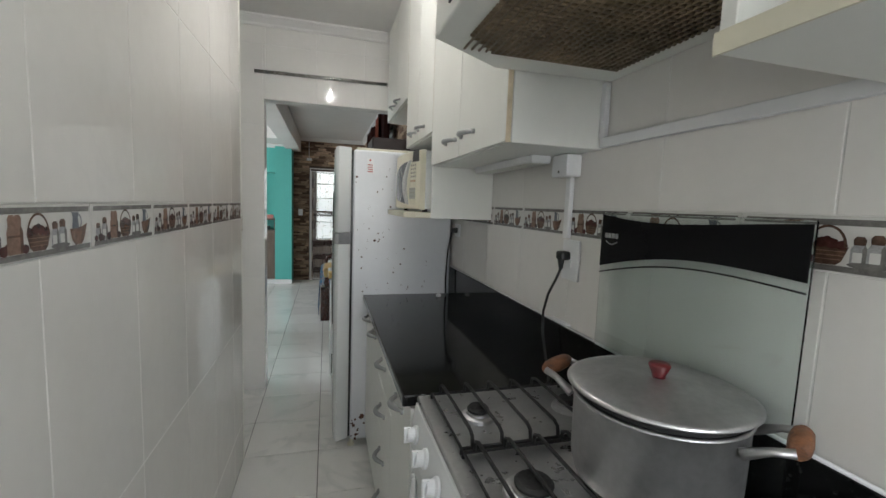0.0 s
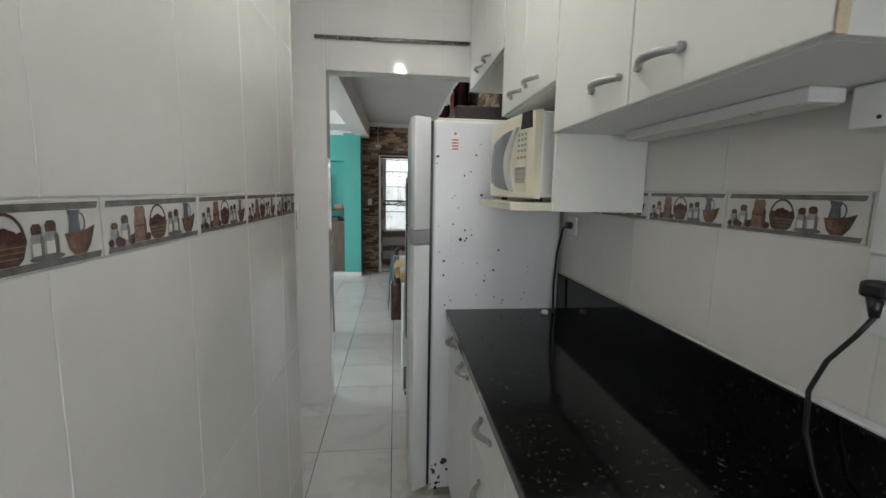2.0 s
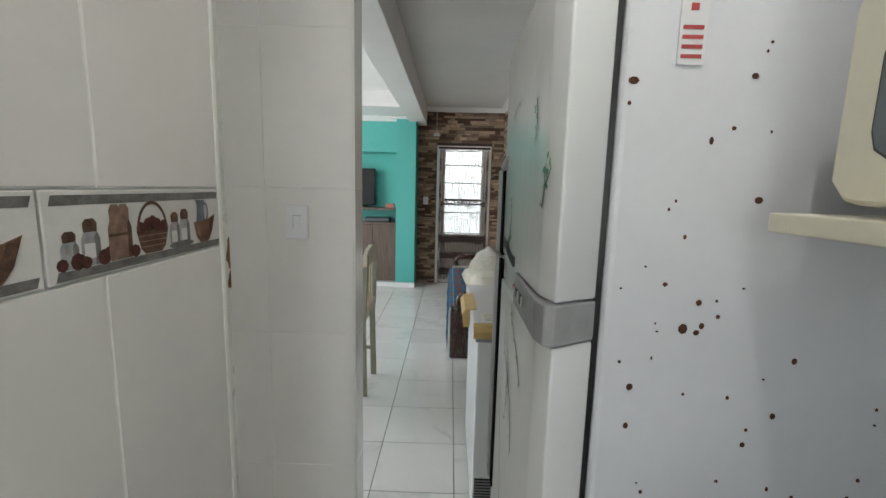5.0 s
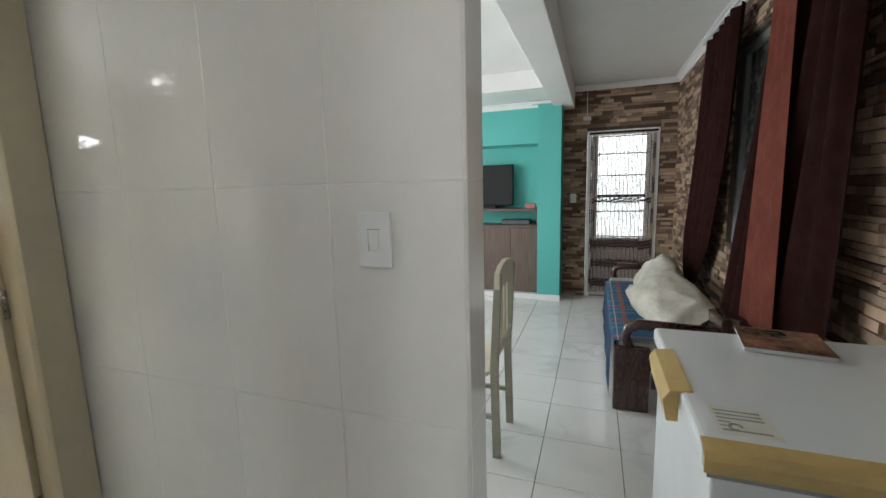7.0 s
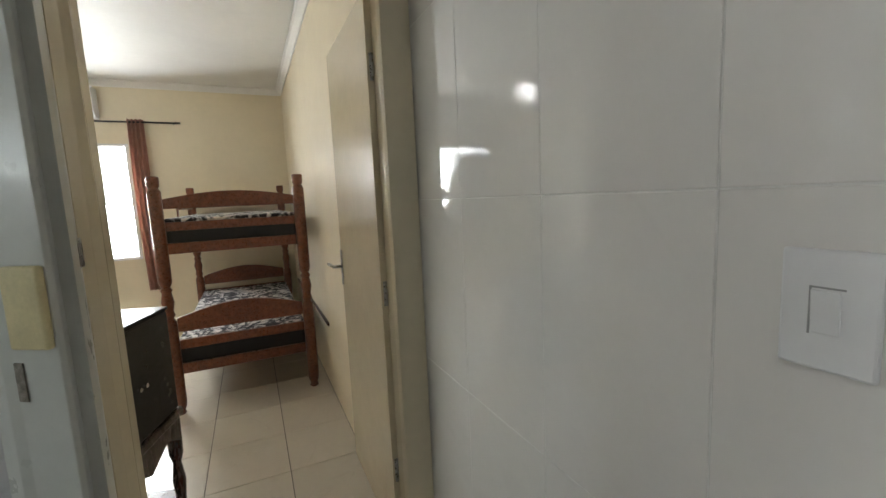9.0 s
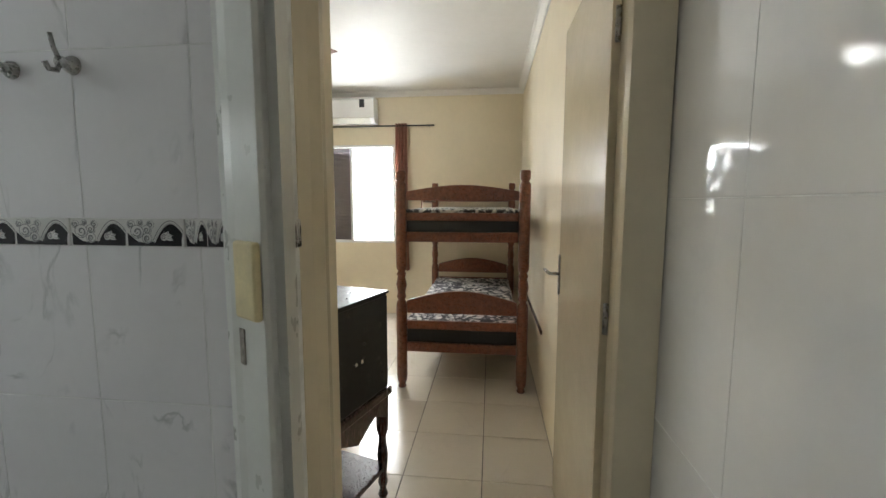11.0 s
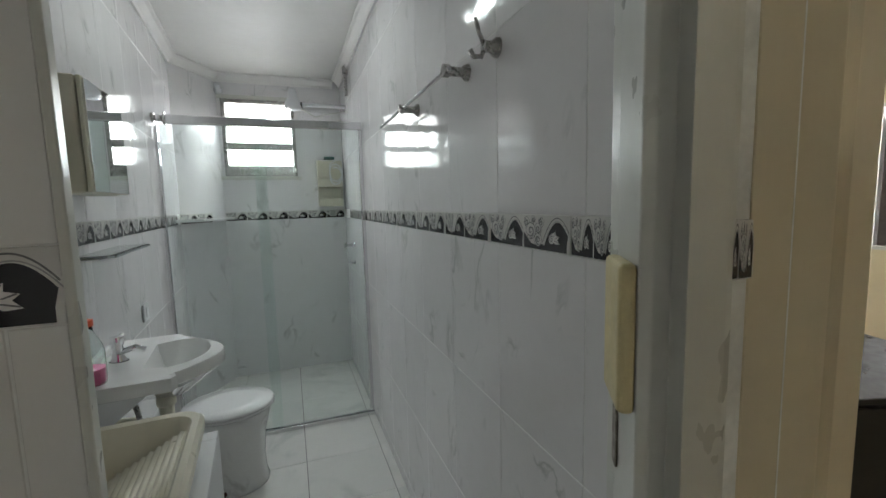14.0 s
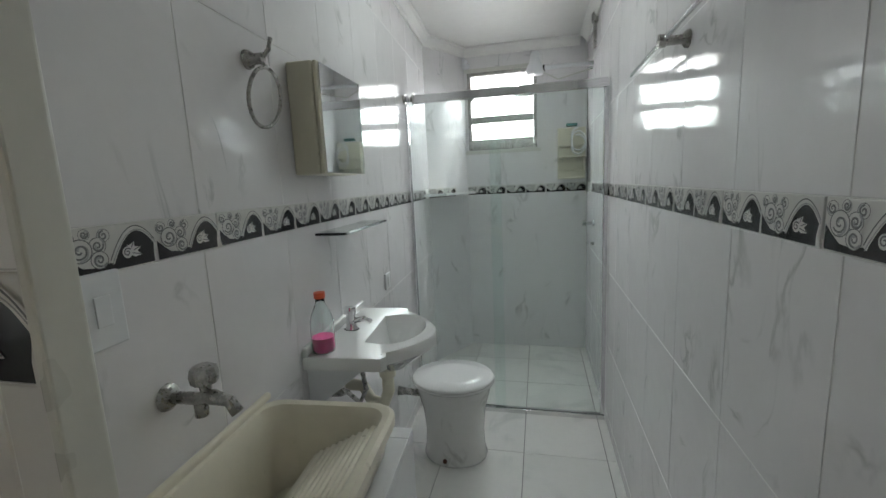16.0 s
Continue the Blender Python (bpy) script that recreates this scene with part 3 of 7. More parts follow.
def scroll_frieze():
    """A border tile with white and silver acanthus scrolls and arches over black, two repeats long."""
    W, H = 0.305, 0.068
    bm = bmesh.new()
    add_box(bm, (-W / 2, -H / 2, 0), (W / 2, H / 2, 0.006), 0.001, 1)
    level = [0.0063]
    WHITE, BLACK_, SILVER, GREY = 0, 1, 2, 3

    def put_on(pts, mi):
        level[0] += 0.00002
        blob(bm, pts, level[0], mi)

    def stroke(pts, width, mi):
        level[0] += 0.00002
        ribbon(bm, pts, width, 0, level[0], mi)

    for x0 in (-W / 2, 0.0):
        S = lambda u, v: (x0 + u * W / 2, -H / 2 + v * H)
        # black ground: a foot that rises to the joint, and the hollow of the arch
        rise = lambda u: 0.10 + 0.78 * math.sin(math.pi * min(1.0, max(0.0, (u - 0.46) / 0.64))) ** 0.85
        put_on([S(0.02, 0.03), S(0.50, 0.03), S(0.50, 0.22), S(0.34, 0.14), S(0.20, 0.18), S(0.10, 0.34), S(0.02, 0.50)], BLACK_)
        put_on([S(0.47, 0.03), S(0.97, 0.03), S(0.97, 0.24)] + [S(u, rise(u)) for u in [0.985 - 0.515 * i / 14 for i in range(15)]], BLACK_)
        # curls
        for u, v, r, st, sg in ((0.09, 0.80, 0.0090, 2.2, 1), (0.25, 0.86, 0.0070, 0.4, -1), (0.43, 0.80, 0.0085, 1.4, 1), (0.36, 0.60, 0.0110, 0.2, -1), (0.19, 0.54, 0.0150, 3.6, 1), (0.36, 0.30, 0.0115, 4.9, -1)):
            c = S(u, v)
            put_on(oval(*c, r * 1.20, r * 1.14, 16), GREY)
            put_on(oval(*c, r * 1.08, r * 1.03, 16), WHITE)
            stroke(spiral(c[0] + r * 0.05, c[1], r * 0.98, 0.75, st + 0.9, sg, 14), 0.0030, SILVER)
            stroke(spiral(*c, r * 0.80, 1.35, st, sg, 22), 0.0026, GREY)
        # the arch and the lines along it
        way = [S(u, rise(u)) for u in [0.475 + 0.525 * i / 18 for i in range(19)]]
        stroke(way, 0.0085, WHITE)
        stroke([(x - 0.0014, y + 0.0036) for x, y in way], 0.0018, GREY)
        stroke([(x + 0.0006, y - 0.0026) for x, y in way], 0.0014, SILVER)
        # leaf in the hollow
        c = S(0.68, 0.34)
        for ang, ln in ((20, 0.021), (62, 0.019), (-14, 0.022), (105, 0.013)):
            d, e = Vector((math.cos(radians(ang)), math.sin(radians(ang)))), Vector((-math.sin(radians(ang)), math.cos(radians(ang))))
            q = [Vector(c) + d * ln * f + e * g for f, g in ((0, -0.003), (0.45, -0.0052), (1, -0.001), (0.55, 0.0052), (0, 0.003))]
            put_on([tuple(p) for p in q], WHITE)
            stroke([tuple(Vector(c) + d * ln * f) for f in (0.1, 0.5, 0.9)], 0.0016, GREY)
        put_on(oval(c[0] - 0.004, c[1] + 0.001, 0.0085, 0.0090, 12), WHITE)
        stroke(spiral(c[0] - 0.004, c[1] + 0.001, 0.0068, 1.3, 0.6, 1, 16), 0.0022, GREY)
        # the slanting bar that parts the repeats
        if x0 == 0.0:
            stroke([S(0.975, 0.0), S(0.975, 0.22), S(1.0, 0.46)], 0.0062, WHITE)
        else:
            stroke([S(0.03, 0.0), S(0.0, 0.20)], 0.003, WHITE)
    return to_mesh(bm, "frieze_tile", [GLAZE_WHITE, GLAZE_BLACK, GLAZE_SILVER, GLAZE_ASH])


# ---- more materials ----
LAMINATE = material("white_laminate", (0.76, 0.77, 0.73), 0.35, var=0.03, scale=3, stain=(0.55, 0.46, 0.30), stain_scale=2.5, stain_at=0.74)
ENAMEL = material("white_enamel", (0.74, 0.76, 0.76), 0.26, var=0.02, scale=3)
FRIDGE_SIDE = material("fridge_side", (0.72, 0.74, 0.77), 0.25, var=0.04, scale=4, bump=0.0002, bump_scale=300)
HANDLE_GREY = material("handle_grey", (0.34, 0.35, 0.35), 0.35, 0.3, 0.1, 20)
BLACK = material("black_plastic", (0.012, 0.012, 0.013), 0.35, var=0.2, scale=20)
GRANITE = material("black_granite", (0.004, 0.0045, 0.0045), 0.09, var=0.5, scale=30, stain=(0.08, 0.085, 0.08), stain_scale=85, stain_at=0.59, bump=0.0002, bump_scale=12, spec=0.32)
STEEL = material("steel", (0.42, 0.42, 0.42), 0.32, 0.85, 0.12, 12, bump=0.0002, bump_scale=120)
CHROME = material("chrome", (0.75, 0.75, 0.76), 0.1, 1.0, 0.06, 20)
OLD_CHROME = material("dull_chrome", (0.42, 0.41, 0.39), 0.28, 1.0, 0.25, 30)
ALUMINIUM = material("worn_aluminium", (0.52, 0.52, 0.52), 0.40, 0.9, 0.2, 9, bump=0.0003, bump_scale=90, stain=(0.20, 0.17, 0.14), stain_scale=9, stain_at=0.72)
IRON = material("cast_iron", (0.02, 0.02, 0.02), 0.55, 0.3, 0.4, 40, bump=0.0004, bump_scale=150)
BROWN_WOOD = material("burnt_wood", (0.24, 0.10, 0.045), 0.55, 0, 0.5, 25, stretch=(1, 1, 3), stain=(0.03, 0.015, 0.01), stain_scale=22, stain_at=0.55)
CREAM_PLASTIC = material("cream_plastic", (0.68, 0.65, 0.52), 0.35, var=0.05, scale=6)
WHITE_PLASTIC = material("white_plastic", (0.74, 0.75, 0.76), 0.35, var=0.03, scale=8)
GREY_GLASS = material("grey_screen", (0.13, 0.15, 0.16), 0.12, var=0.1, scale=8)
GREASE = material("greasy_mesh", (0.27, 0.20, 0.12), 0.45, 0.25, 0.5, 9, bump=0.002, bump_scale=220)
RUST = material("rust", (0.10, 0.035, 0.015), 0.9, var=0.5, scale=80)
BED_WOOD = material("stained_pine", (0.19, 0.060, 0.028), 0.30, 0, 0.35, 12, stretch=(0.5, 3, 3), coat=0.3)
DARK_WOOD = material("dark_wood", (0.055, 0.018, 0.012), 0.25, 0, 0.4, 14, stretch=(3, 3, 0.6), coat=0.4)
CHAIR_WOOD = material("painted_chair", (0.30, 0.29, 0.22), 0.45, 0, 0.15, 10)
CHAIR_PALE = material("pale_chair", (0.66, 0.60, 0.46), 0.45, 0, 0.12, 10)
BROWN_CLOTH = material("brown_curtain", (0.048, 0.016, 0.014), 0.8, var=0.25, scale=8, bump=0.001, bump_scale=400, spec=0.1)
# the brown curtain where sun shines through, as a brighter red colour
SUNLIT_CLOTH = material("sunlit_curtain", (0.33, 0.10, 0.07), 0.8, var=0.2, scale=8, bump=0.001, bump_scale=400, spec=0.1)
PINK_CLOTH = material("pink_curtain", (0.40, 0.22, 0.17), 0.8, var=0.15, scale=10, bump=0.001, bump_scale=300)
SATIN = material("cream_satin", (0.56, 0.52, 0.43), 0.4, var=0.25, scale=7, bump=0.004, bump_scale=14)
LAMINATE_WOOD = material("grey_brown_laminate", (0.17, 0.12, 0.095), 0.45, 0, 0.45, 8, stretch=(12, 2, 0.4))
CERAMIC = material("white_ceramic", (0.80, 0.80, 0.79), 0.08, var=0.02, scale=4, coat=0.5)
MARBLED = tile_material("marbled_ceramic", (0.76, 0.76, 0.74), (0.36, 0.35, 0.33), 0.1, 0.8, 4.0, width=0.05, slant=(20, 40, 0), squash=(1.2, 1.2, 0.8), patch=0.46)
CREAM_RESIN = material("cream_resin", (0.80, 0.75, 0.62), 0.3, var=0.05, scale=5)
GLASS = glass_material("clear_glass", (0.93, 0.98, 0.97), 0.0)
SHOWER_GLASS = glass_material("shower_glass", (0.90, 0.97, 0.95), 0.02)
FROST = glass_material("frosted_glass", (0.92, 0.96, 0.95), 0.25)
SKY_GLOW = glow_material("bright_outdoors", (1.0, 1.0, 1.0), 5.0)
DOOR_GLOW = glow_material("bright_street", (1.0, 1.0, 1.0), 1.1)
MIRROR = material("mirror", (0.82, 0.84, 0.84), 0.02, 1.0, 0.02, 3)


def brick_stone():
    m = material("stacked_stone", (0.30, 0.22, 0.155), 0.75, var=0.35, scale=16, bump=0.002, bump_scale=60)
    nt = m.node_tree
    N, L = nt.nodes, nt.links
    b = N["Principled BSDF"]
    geo, info = N.new("ShaderNodeNewGeometry"), N.new("ShaderNodeObjectInfo")
    add = N.new("ShaderNodeMath")
    add.operation = "ADD"
    L.new(geo.outputs["Random Per Island"], add.inputs[0])
    L.new(info.outputs["Random"], add.inputs[1])
    fr = N.new("ShaderNodeMath")
    fr.operation = "FRACT"
    L.new(add.outputs[0], fr.inputs[0])
    r = N.new("ShaderNodeValToRGB")
    el = r.color_ramp.elements
    el[0].position, el[0].color = 0.0, (0.10, 0.065, 0.045, 1)
    el[1].position, el[1].color = 1.0, (0.62, 0.52, 0.40, 1)
    for p, c in ((0.25, (0.20, 0.13, 0.09, 1)), (0.5, (0.36, 0.28, 0.21, 1)), (0.75, (0.50, 0.41, 0.31, 1))):
        e = el.new(p)
        e.color = c
    L.new(fr.outputs[0], r.inputs[0])
    x = N.new("ShaderNodeMix")
    x.data_type, x.blend_type = "RGBA", "OVERLAY"
    x.inputs[0].default_value = 0.55
    L.new(r.outputs[0], x.inputs[6])
    L.new(b.inputs["Base Color"].links[0].from_socket, x.inputs[7])
    L.new(x.outputs[2], b.inputs["Base Color"])
    return m


STONE = brick_stone()


def plaid():
    """Blue plaid with orange and white lines."""
    m = material("plaid", (0.065, 0.22, 0.38), 0.85, var=0.2, scale=20, bump=0.001, bump_scale=300)
    nt = m.node_tree
    N, L = nt.nodes, nt.links
    b = N["Principled BSDF"]
    col = b.inputs["Base Color"].links[0].from_socket
    geo = N.new("ShaderNodeNewGeometry")
    sep = N.new("ShaderNodeSeparateXYZ")
    L.new(geo.outputs["Position"], sep.inputs[0])
    for axis, period, off, width, c in (("Y", 0.34, 0.00, 0.10, (0.50, 0.16, 0.10)), ("Y", 0.34, 0.17, 0.06, (0.30, 0.42, 0.50)), ("Y", 0.34, 0.06, 0.025, (0.7, 0.6, 0.5)),
                                        ("X", 0.30, 0.05, 0.10, (0.50, 0.16, 0.10)), ("X", 0.30, 0.18, 0.16, (0.03, 0.06, 0.12)), ("X", 0.30, 0.10, 0.03, (0.7, 0.6, 0.5))):
        a = N.new("ShaderNodeMath")
        a.operation = "MULTIPLY_ADD"
        a.inputs[1].default_value, a.inputs[2].default_value = 1 / period, off / period
        L.new(sep.outputs[axis], a.inputs[0])
        f = N.new("ShaderNodeMath")
        f.operation = "FRACT"
        L.new(a.outputs[0], f.inputs[0])
        lt = N.new("ShaderNodeMath")
        lt.operation = "LESS_THAN"
        lt.inputs[1].default_value = width
        L.new(f.outputs[0], lt.inputs[0])
        h = N.new("ShaderNodeMath")
        h.operation = "MULTIPLY"
        h.inputs[1].default_value = 0.75
        L.new(lt.outputs[0], h.inputs[0])
        x = N.new("ShaderNodeMix")
        x.data_type = "RGBA"
        L.new(h.outputs[0], x.inputs[0])
        L.new(col, x.inputs[6])
        x.inputs[7].default_value = (*c, 1)
        col = x.outputs[2]
    L.new(col, b.inputs["Base Color"])
    return m


def floral():
    m = material("floral_ticking", (0.03, 0.03, 0.035), 0.8, var=0.2, scale=20)
    nt = m.node_tree
    N, L = nt.nodes, nt.links
    b = N["Principled BSDF"]
    geo, vo = N.new("ShaderNodeNewGeometry"), N.new("ShaderNodeTexNoise")
    vo.inputs["Scale"].default_value, vo.inputs["Detail"].default_value, vo.inputs["Distortion"].default_value = 9, 3, 2.5
    L.new(geo.outputs["Position"], vo.inputs["Vector"])
    r = N.new("ShaderNodeValToRGB")
    el = r.color_ramp.elements
    el[0].position, el[0].color = 0.47, (0.025, 0.025, 0.03, 1)
    el[1].position, el[1].color = 0.58, (0.66, 0.63, 0.60, 1)
    e = el.new(0.51)
    e.color = (0.22, 0.21, 0.22, 1)
    L.new(vo.outputs["Fac"], r.inputs[0])
    L.new(r.outputs[0], b.inputs["Base Color"])
    return m


PLAID, FLORAL = plaid(), floral()

# ---- kitchen ----
def bow_handle(parent, p0, p1, out, rise=0.028, r=0.006, mat=HANDLE_GREY):
    """A flat bow handle between two points, standing out along a way."""
    bm = bmesh.new()
    add_tube(bm, arc(p0, p1, rise, 10, out), [r * (0.9 + 0.5 * math.sin(math.pi * i / 10)) for i in range(11)], 8)
    for p in (p0, p1):
        add_tube(bm, [Vector(p) - Vector(out) * 0.002, Vector(p) + Vector(out) * 0.008], r * 1.3, 8)
    return part("handle", bm, mat, parent, "grey bow handle")


OUT = (-1, 0, 0)


def wall_cabinet(y0, y1, z0, z1, x0, label, doors, handle_z):
    c = thing("wall_cabinet", label, "cabinet", (0.5, (y0 + y1) / 2, z0), "white kitchen wall cabinets")
    bm = bmesh.new()
    x = x0 + 0.018
    for lo, hi in (((x, y0, z0), (KR - 0.007, y0 + 0.016, z1)), ((x, y1 - 0.016, z0), (KR - 0.007, y1, z1)), ((x, y0 + 0.016, z0), (KR - 0.007, y1 - 0.016, z0 + 0.016)),
                   ((x, y0 + 0.016, z1 - 0.016), (KR - 0.007, y1 - 0.016, z1)), ((KR - 0.012, y0 + 0.016, z0 + 0.016), (KR - 0.007, y1 - 0.016, z1 - 0.016))):
        add_box(bm, lo, hi, 0.001, 1)
    part("body", bm, LAMINATE, c)
    n = doors
    for i in range(n):
        a, b = y0 + (y1 - y0) * i / n + 0.002, y0 + (y1 - y0) * (i + 1) / n - 0.002
        d = part("door", box((x0, a, z0 + 0.003), (x - 0.001, b, z1 - 0.003), 0.002), LAMINATE, c)
        inner = b if i == 0 else a
        s = -1 if i == 0 else 1
        if handle_z:
            bow_handle(d, (x0, inner + s * 0.03, handle_z), (x0, inner + s * 0.15, handle_z + 0.0), OUT)
    part("edge_strip", box((x0 + 0.001, y0 - 0.0025, z0), (x0 + 0.014, y0 - 0.0005, z1)), material("bare_board", (0.66, 0.56, 0.40), 0.7, var=0.2, scale=30), c, "worn bare chipboard edge")
    return c


CX = 0.369
wall_cabinet(1.318, 2.092, 1.572, KC - 0.002, CX, "white laminate wall cabinet with two doors and worn edges", 2, 1.635)
wall_cabinet(2.095, 2.700, 1.715, KC - 0.002, CX, "white laminate wall cabinet above the microwave", 2, 1.765)
wall_cabinet(2.705, 3.505, 1.995, KC - 0.002, CX, "white laminate wall cabinet above the refrigerator", 2, 2.045)
# open shelf unit for the microwave
niche = thing("microwave_shelf", "white laminate microwave niche with a projecting shelf", "shelf", (0.45, 2.3, 1.352), "white kitchen wall cabinets")
part("side_panel", box((CX + 0.005, 2.076, 1.352), (KR - 0.007, 2.092, 1.5715), 0.001, 1), LAMINATE, niche)
part("shelf", prism([(KR - 0.007, 2.0925), (0.310, 2.0925), (0.262, 2.125), (0.262, 2.60), (KR - 0.007, 2.60)], "z", 1.352, 1.376, 0.002), CREAM_PLASTIC, niche, "cream edged shelf board")
# cabinet beside the hood
edge = thing("wall_cabinet", "open white laminate wall cabinet beside the hood", "cabinet", (0.5, 0.4, 1.582), "white kitchen wall cabinets")
bm = bmesh.new()
for lo, hi in (((CX - 0.02, 0.02, 1.582), (KR - 0.007, 0.709, 1.602)), ((CX - 0.02, 0.689, 1.603), (KR - 0.007, 0.709, 2.3)), ((CX - 0.02, 0.02, 1.603), (KR - 0.007, 0.04, 2.3)), ((CX - 0.02, 0.02, 2.301), (KR - 0.007, 0.709, 2.32)), ((KR - 0.014, 0.041, 1.603), (KR - 0.007, 0.688, 2.3))):
    add_box(bm, lo, hi, 0.001, 1)
part("body", bm, LAMINATE, edge)
part("edge_strip", box((CX - 0.024, 0.018, 1.580), (CX - 0.0205, 0.711, 1.604)), CREAM_PLASTIC, edge, "cream edge strip")

# cooker hood
hood = thing("cooker_hood", "white cooker hood with a greasy metal filter", "cooker hood", (0.45, 1.0, 1.74))
HZ = 1.742
t = prism([(KR - 0.007, 1.300), (0.33, 1.312), (0.150, 1.19), (0.150, 0.83), (0.33, 0.712), (KR - 0.007, 0.712)], "z", HZ, HZ + 0.085, 0.004)
part("body", t, LAMINATE, hood)
bm = bmesh.new()
for i in range(30):
    y = 0.80 + i * 0.0142
    add_tube(bm, [(0.21 + 0.08 * max(0, abs(i - 14.5) - 10) / 5, y, HZ - 0.001), (0.60, y, HZ - 0.001)], 0.0042, 6)
for i in range(24):
    x = 0.22 + i * 0.0162
    add_tube(bm, [(x, 0.80, HZ - 0.003), (x, 1.21, HZ - 0.003)], 0.0028, 5)
part("filter", bm, GREASE, hood, "greasy brown filter mesh")
part("control_strip", box((0.146, 0.95, HZ + 0.02), (0.1495, 1.08, HZ + 0.05), 0.001), BLACK, hood)
part("duct_cover", box((0.42, 0.80, HZ + 0.086), (KR - 0.008, 1.2, HZ + 0.35), 0.004), LAMINATE, hood)

# base units
def base_unit(y0, y1, label, fronts):
    u = thing("base_cabinet", label, "cabinet", (0.4, (y0 + y1) / 2, 0), "white kitchen base cabinets")
    part("body", box((0.186, y0 + 0.001, 0.10), (KR - 0.022, y1 - 0.001, 0.868), 0.001, 1), LAMINATE, u)
    part("plinth", box((0.23, y0 + 0.001, 0), (KR - 0.022, y1 - 0.001, 0.099)), LAMINATE, u)
    for kind, a, b, z0, z1, hy, hz in fronts:
        d = part(kind, box((0.166, a + 0.002, z0), (0.185, b - 0.002, z1), 0.002), LAMINATE, u)
        bow_handle(d, (0.166, hy - 0.055, hz), (0.166, hy + 0.055, hz), OUT, 0.03, 0.007)
    return u


base_unit(1.385, 1.72, "white base cabinet with one door beside the stove", [("door", 1.385, 1.72, 0.105, 0.862, 1.55, 0.80)])
base_unit(1.72, 2.12, "white base cabinet with four drawers", [("drawer", 1.72, 2.12, 0.105 + 0.19 * i, 0.29 + 0.19 * i, 1.92, 0.21 + 0.19 * i) for i in range(4)])
base_unit(2.12, 2.655, "white base cabinet with two doors beside the refrigerator", [("door", 2.12, 2.388, 0.105, 0.862, 2.25, 0.80), ("door", 2.388, 2.655, 0.105, 0.862, 2.52, 0.80)])
base_unit(0.05, 0.80, "white base cabinet with two doors near the end wall", [("door", 0.05, 0.425, 0.105, 0.862, 0.24, 0.80), ("door", 0.425, 0.80, 0.105, 0.862, 0.61, 0.80)])
top = thing("worktop", "polished black granite worktop with upstand", "worktop", (0.4, 2.0, 0.87))
part("slab", box((0.143, 1.385, 0.8685), (KR - 0.022, 2.655, 0.90), 0.004), GRANITE, top)
part("slab", box((0.143, 0.05, 0.8685), (KR - 0.022, 0.80, 0.90), 0.004), GRANITE, top)
part("upstand", box((KR - 0.021, 0.05, 0.72), (KR - 0.007, 2.655, 1.058), 0.003), GRANITE, top)
solid("silicone_bead", tube([(KR - 0.014, 0.1, 1.060), (KR - 0.014, 2.64, 1.060)], 0.004, 6), WHITE_PLASTIC, "white silicone bead along the granite upstand", "sealant")
solid("pull_tab", lathe([(0, 0), (0.013, 0.002), (0.015, 0.010), (0.010, 0.017), (0, 0.018)], pose(0.55, 2.56, 0.9005), 14), WHITE_PLASTIC, "small white plastic knob lying on the worktop", "knob")
solid("plastic_clip", box((KR - 0.03, 1.40, 1.064), (KR - 0.008, 1.50, 1.070), 0.002), WHITE_PLASTIC, "white plastic strip on the granite upstand", "strip")

# stove
SY0, SY1 = 0.815, 1.378
stove = thing("stove", "white four-burner gas stove with a steel top", "stove", (0.4, 1.1, 0))
part("body", box((0.205, SY0, 0.06), (0.60, SY1, 0.885), 0.004), ENAMEL, stove)
part("cooktop", box((0.180, SY0, 0.886), (0.612, SY1, 0.902), 0.006, 3), STEEL, stove, "brushed steel cooktop")
panel = part("control_panel", prism([(0.178, 0.885), (0.160, 0.78), (0.205, 0.78), (0.205, 0.885)], "y", SY0, SY1, 0.003), ENAMEL, stove)
for i in range(5):
    y = SY1 - 0.07 - i * 0.103
    k = part("knob", lathe([(0, 0), (0.023, 0), (0.023, 0.006), (0.018, 0.010), (0.016, 0.026), (0, 0.028)], pose(0.167, y, 0.832, 0, -80, 0), 18), WHITE_PLASTIC, panel, "white control knob")
    part("grip", box((0.134, y - 0.004, 0.815), (0.150, y + 0.004, 0.855), 0.002), WHITE_PLASTIC, k)
oven = part("oven_door", box((0.168, SY0 + 0.01, 0.16), (0.204, SY1 - 0.01, 0.765), 0.006), ENAMEL, stove)
part("window", box((0.1655, SY0 + 0.08, 0.28), (0.1678, SY1 - 0.08, 0.62), 0.001), material("oven_glass", (0.008, 0.008, 0.009), 0.08), oven, "black oven glass")
bow_handle(oven, (0.168, SY0 + 0.06, 0.71), (0.168, SY1 - 0.06, 0.71), OUT, 0.04, 0.008, WHITE_PLASTIC)
for x, y, s in ((0.300, 1.235, 0.85), (0.303, 0.955, 1.15), (0.545, 1.235, 0.85), (0.52, 0.955, 1.0)):
    b = part("burner", lathe([(0, 0), (0.048 * s, 0), (0.046 * s, 0.008), (0.034 * s, 0.012), (0.034 * s, 0.018), (0, 0.018)], pose(x, y, 0.902), 20), ALUMINIUM, stove, "stained aluminium burner ring")
    part("cap", lathe([(0, 0), (0.030 * s, 0), (0.031 * s, 0.006), (0.026 * s, 0.011), (0, 0.012)], pose(x, y, 0.9205), 20), IRON, b, "black burner cap")
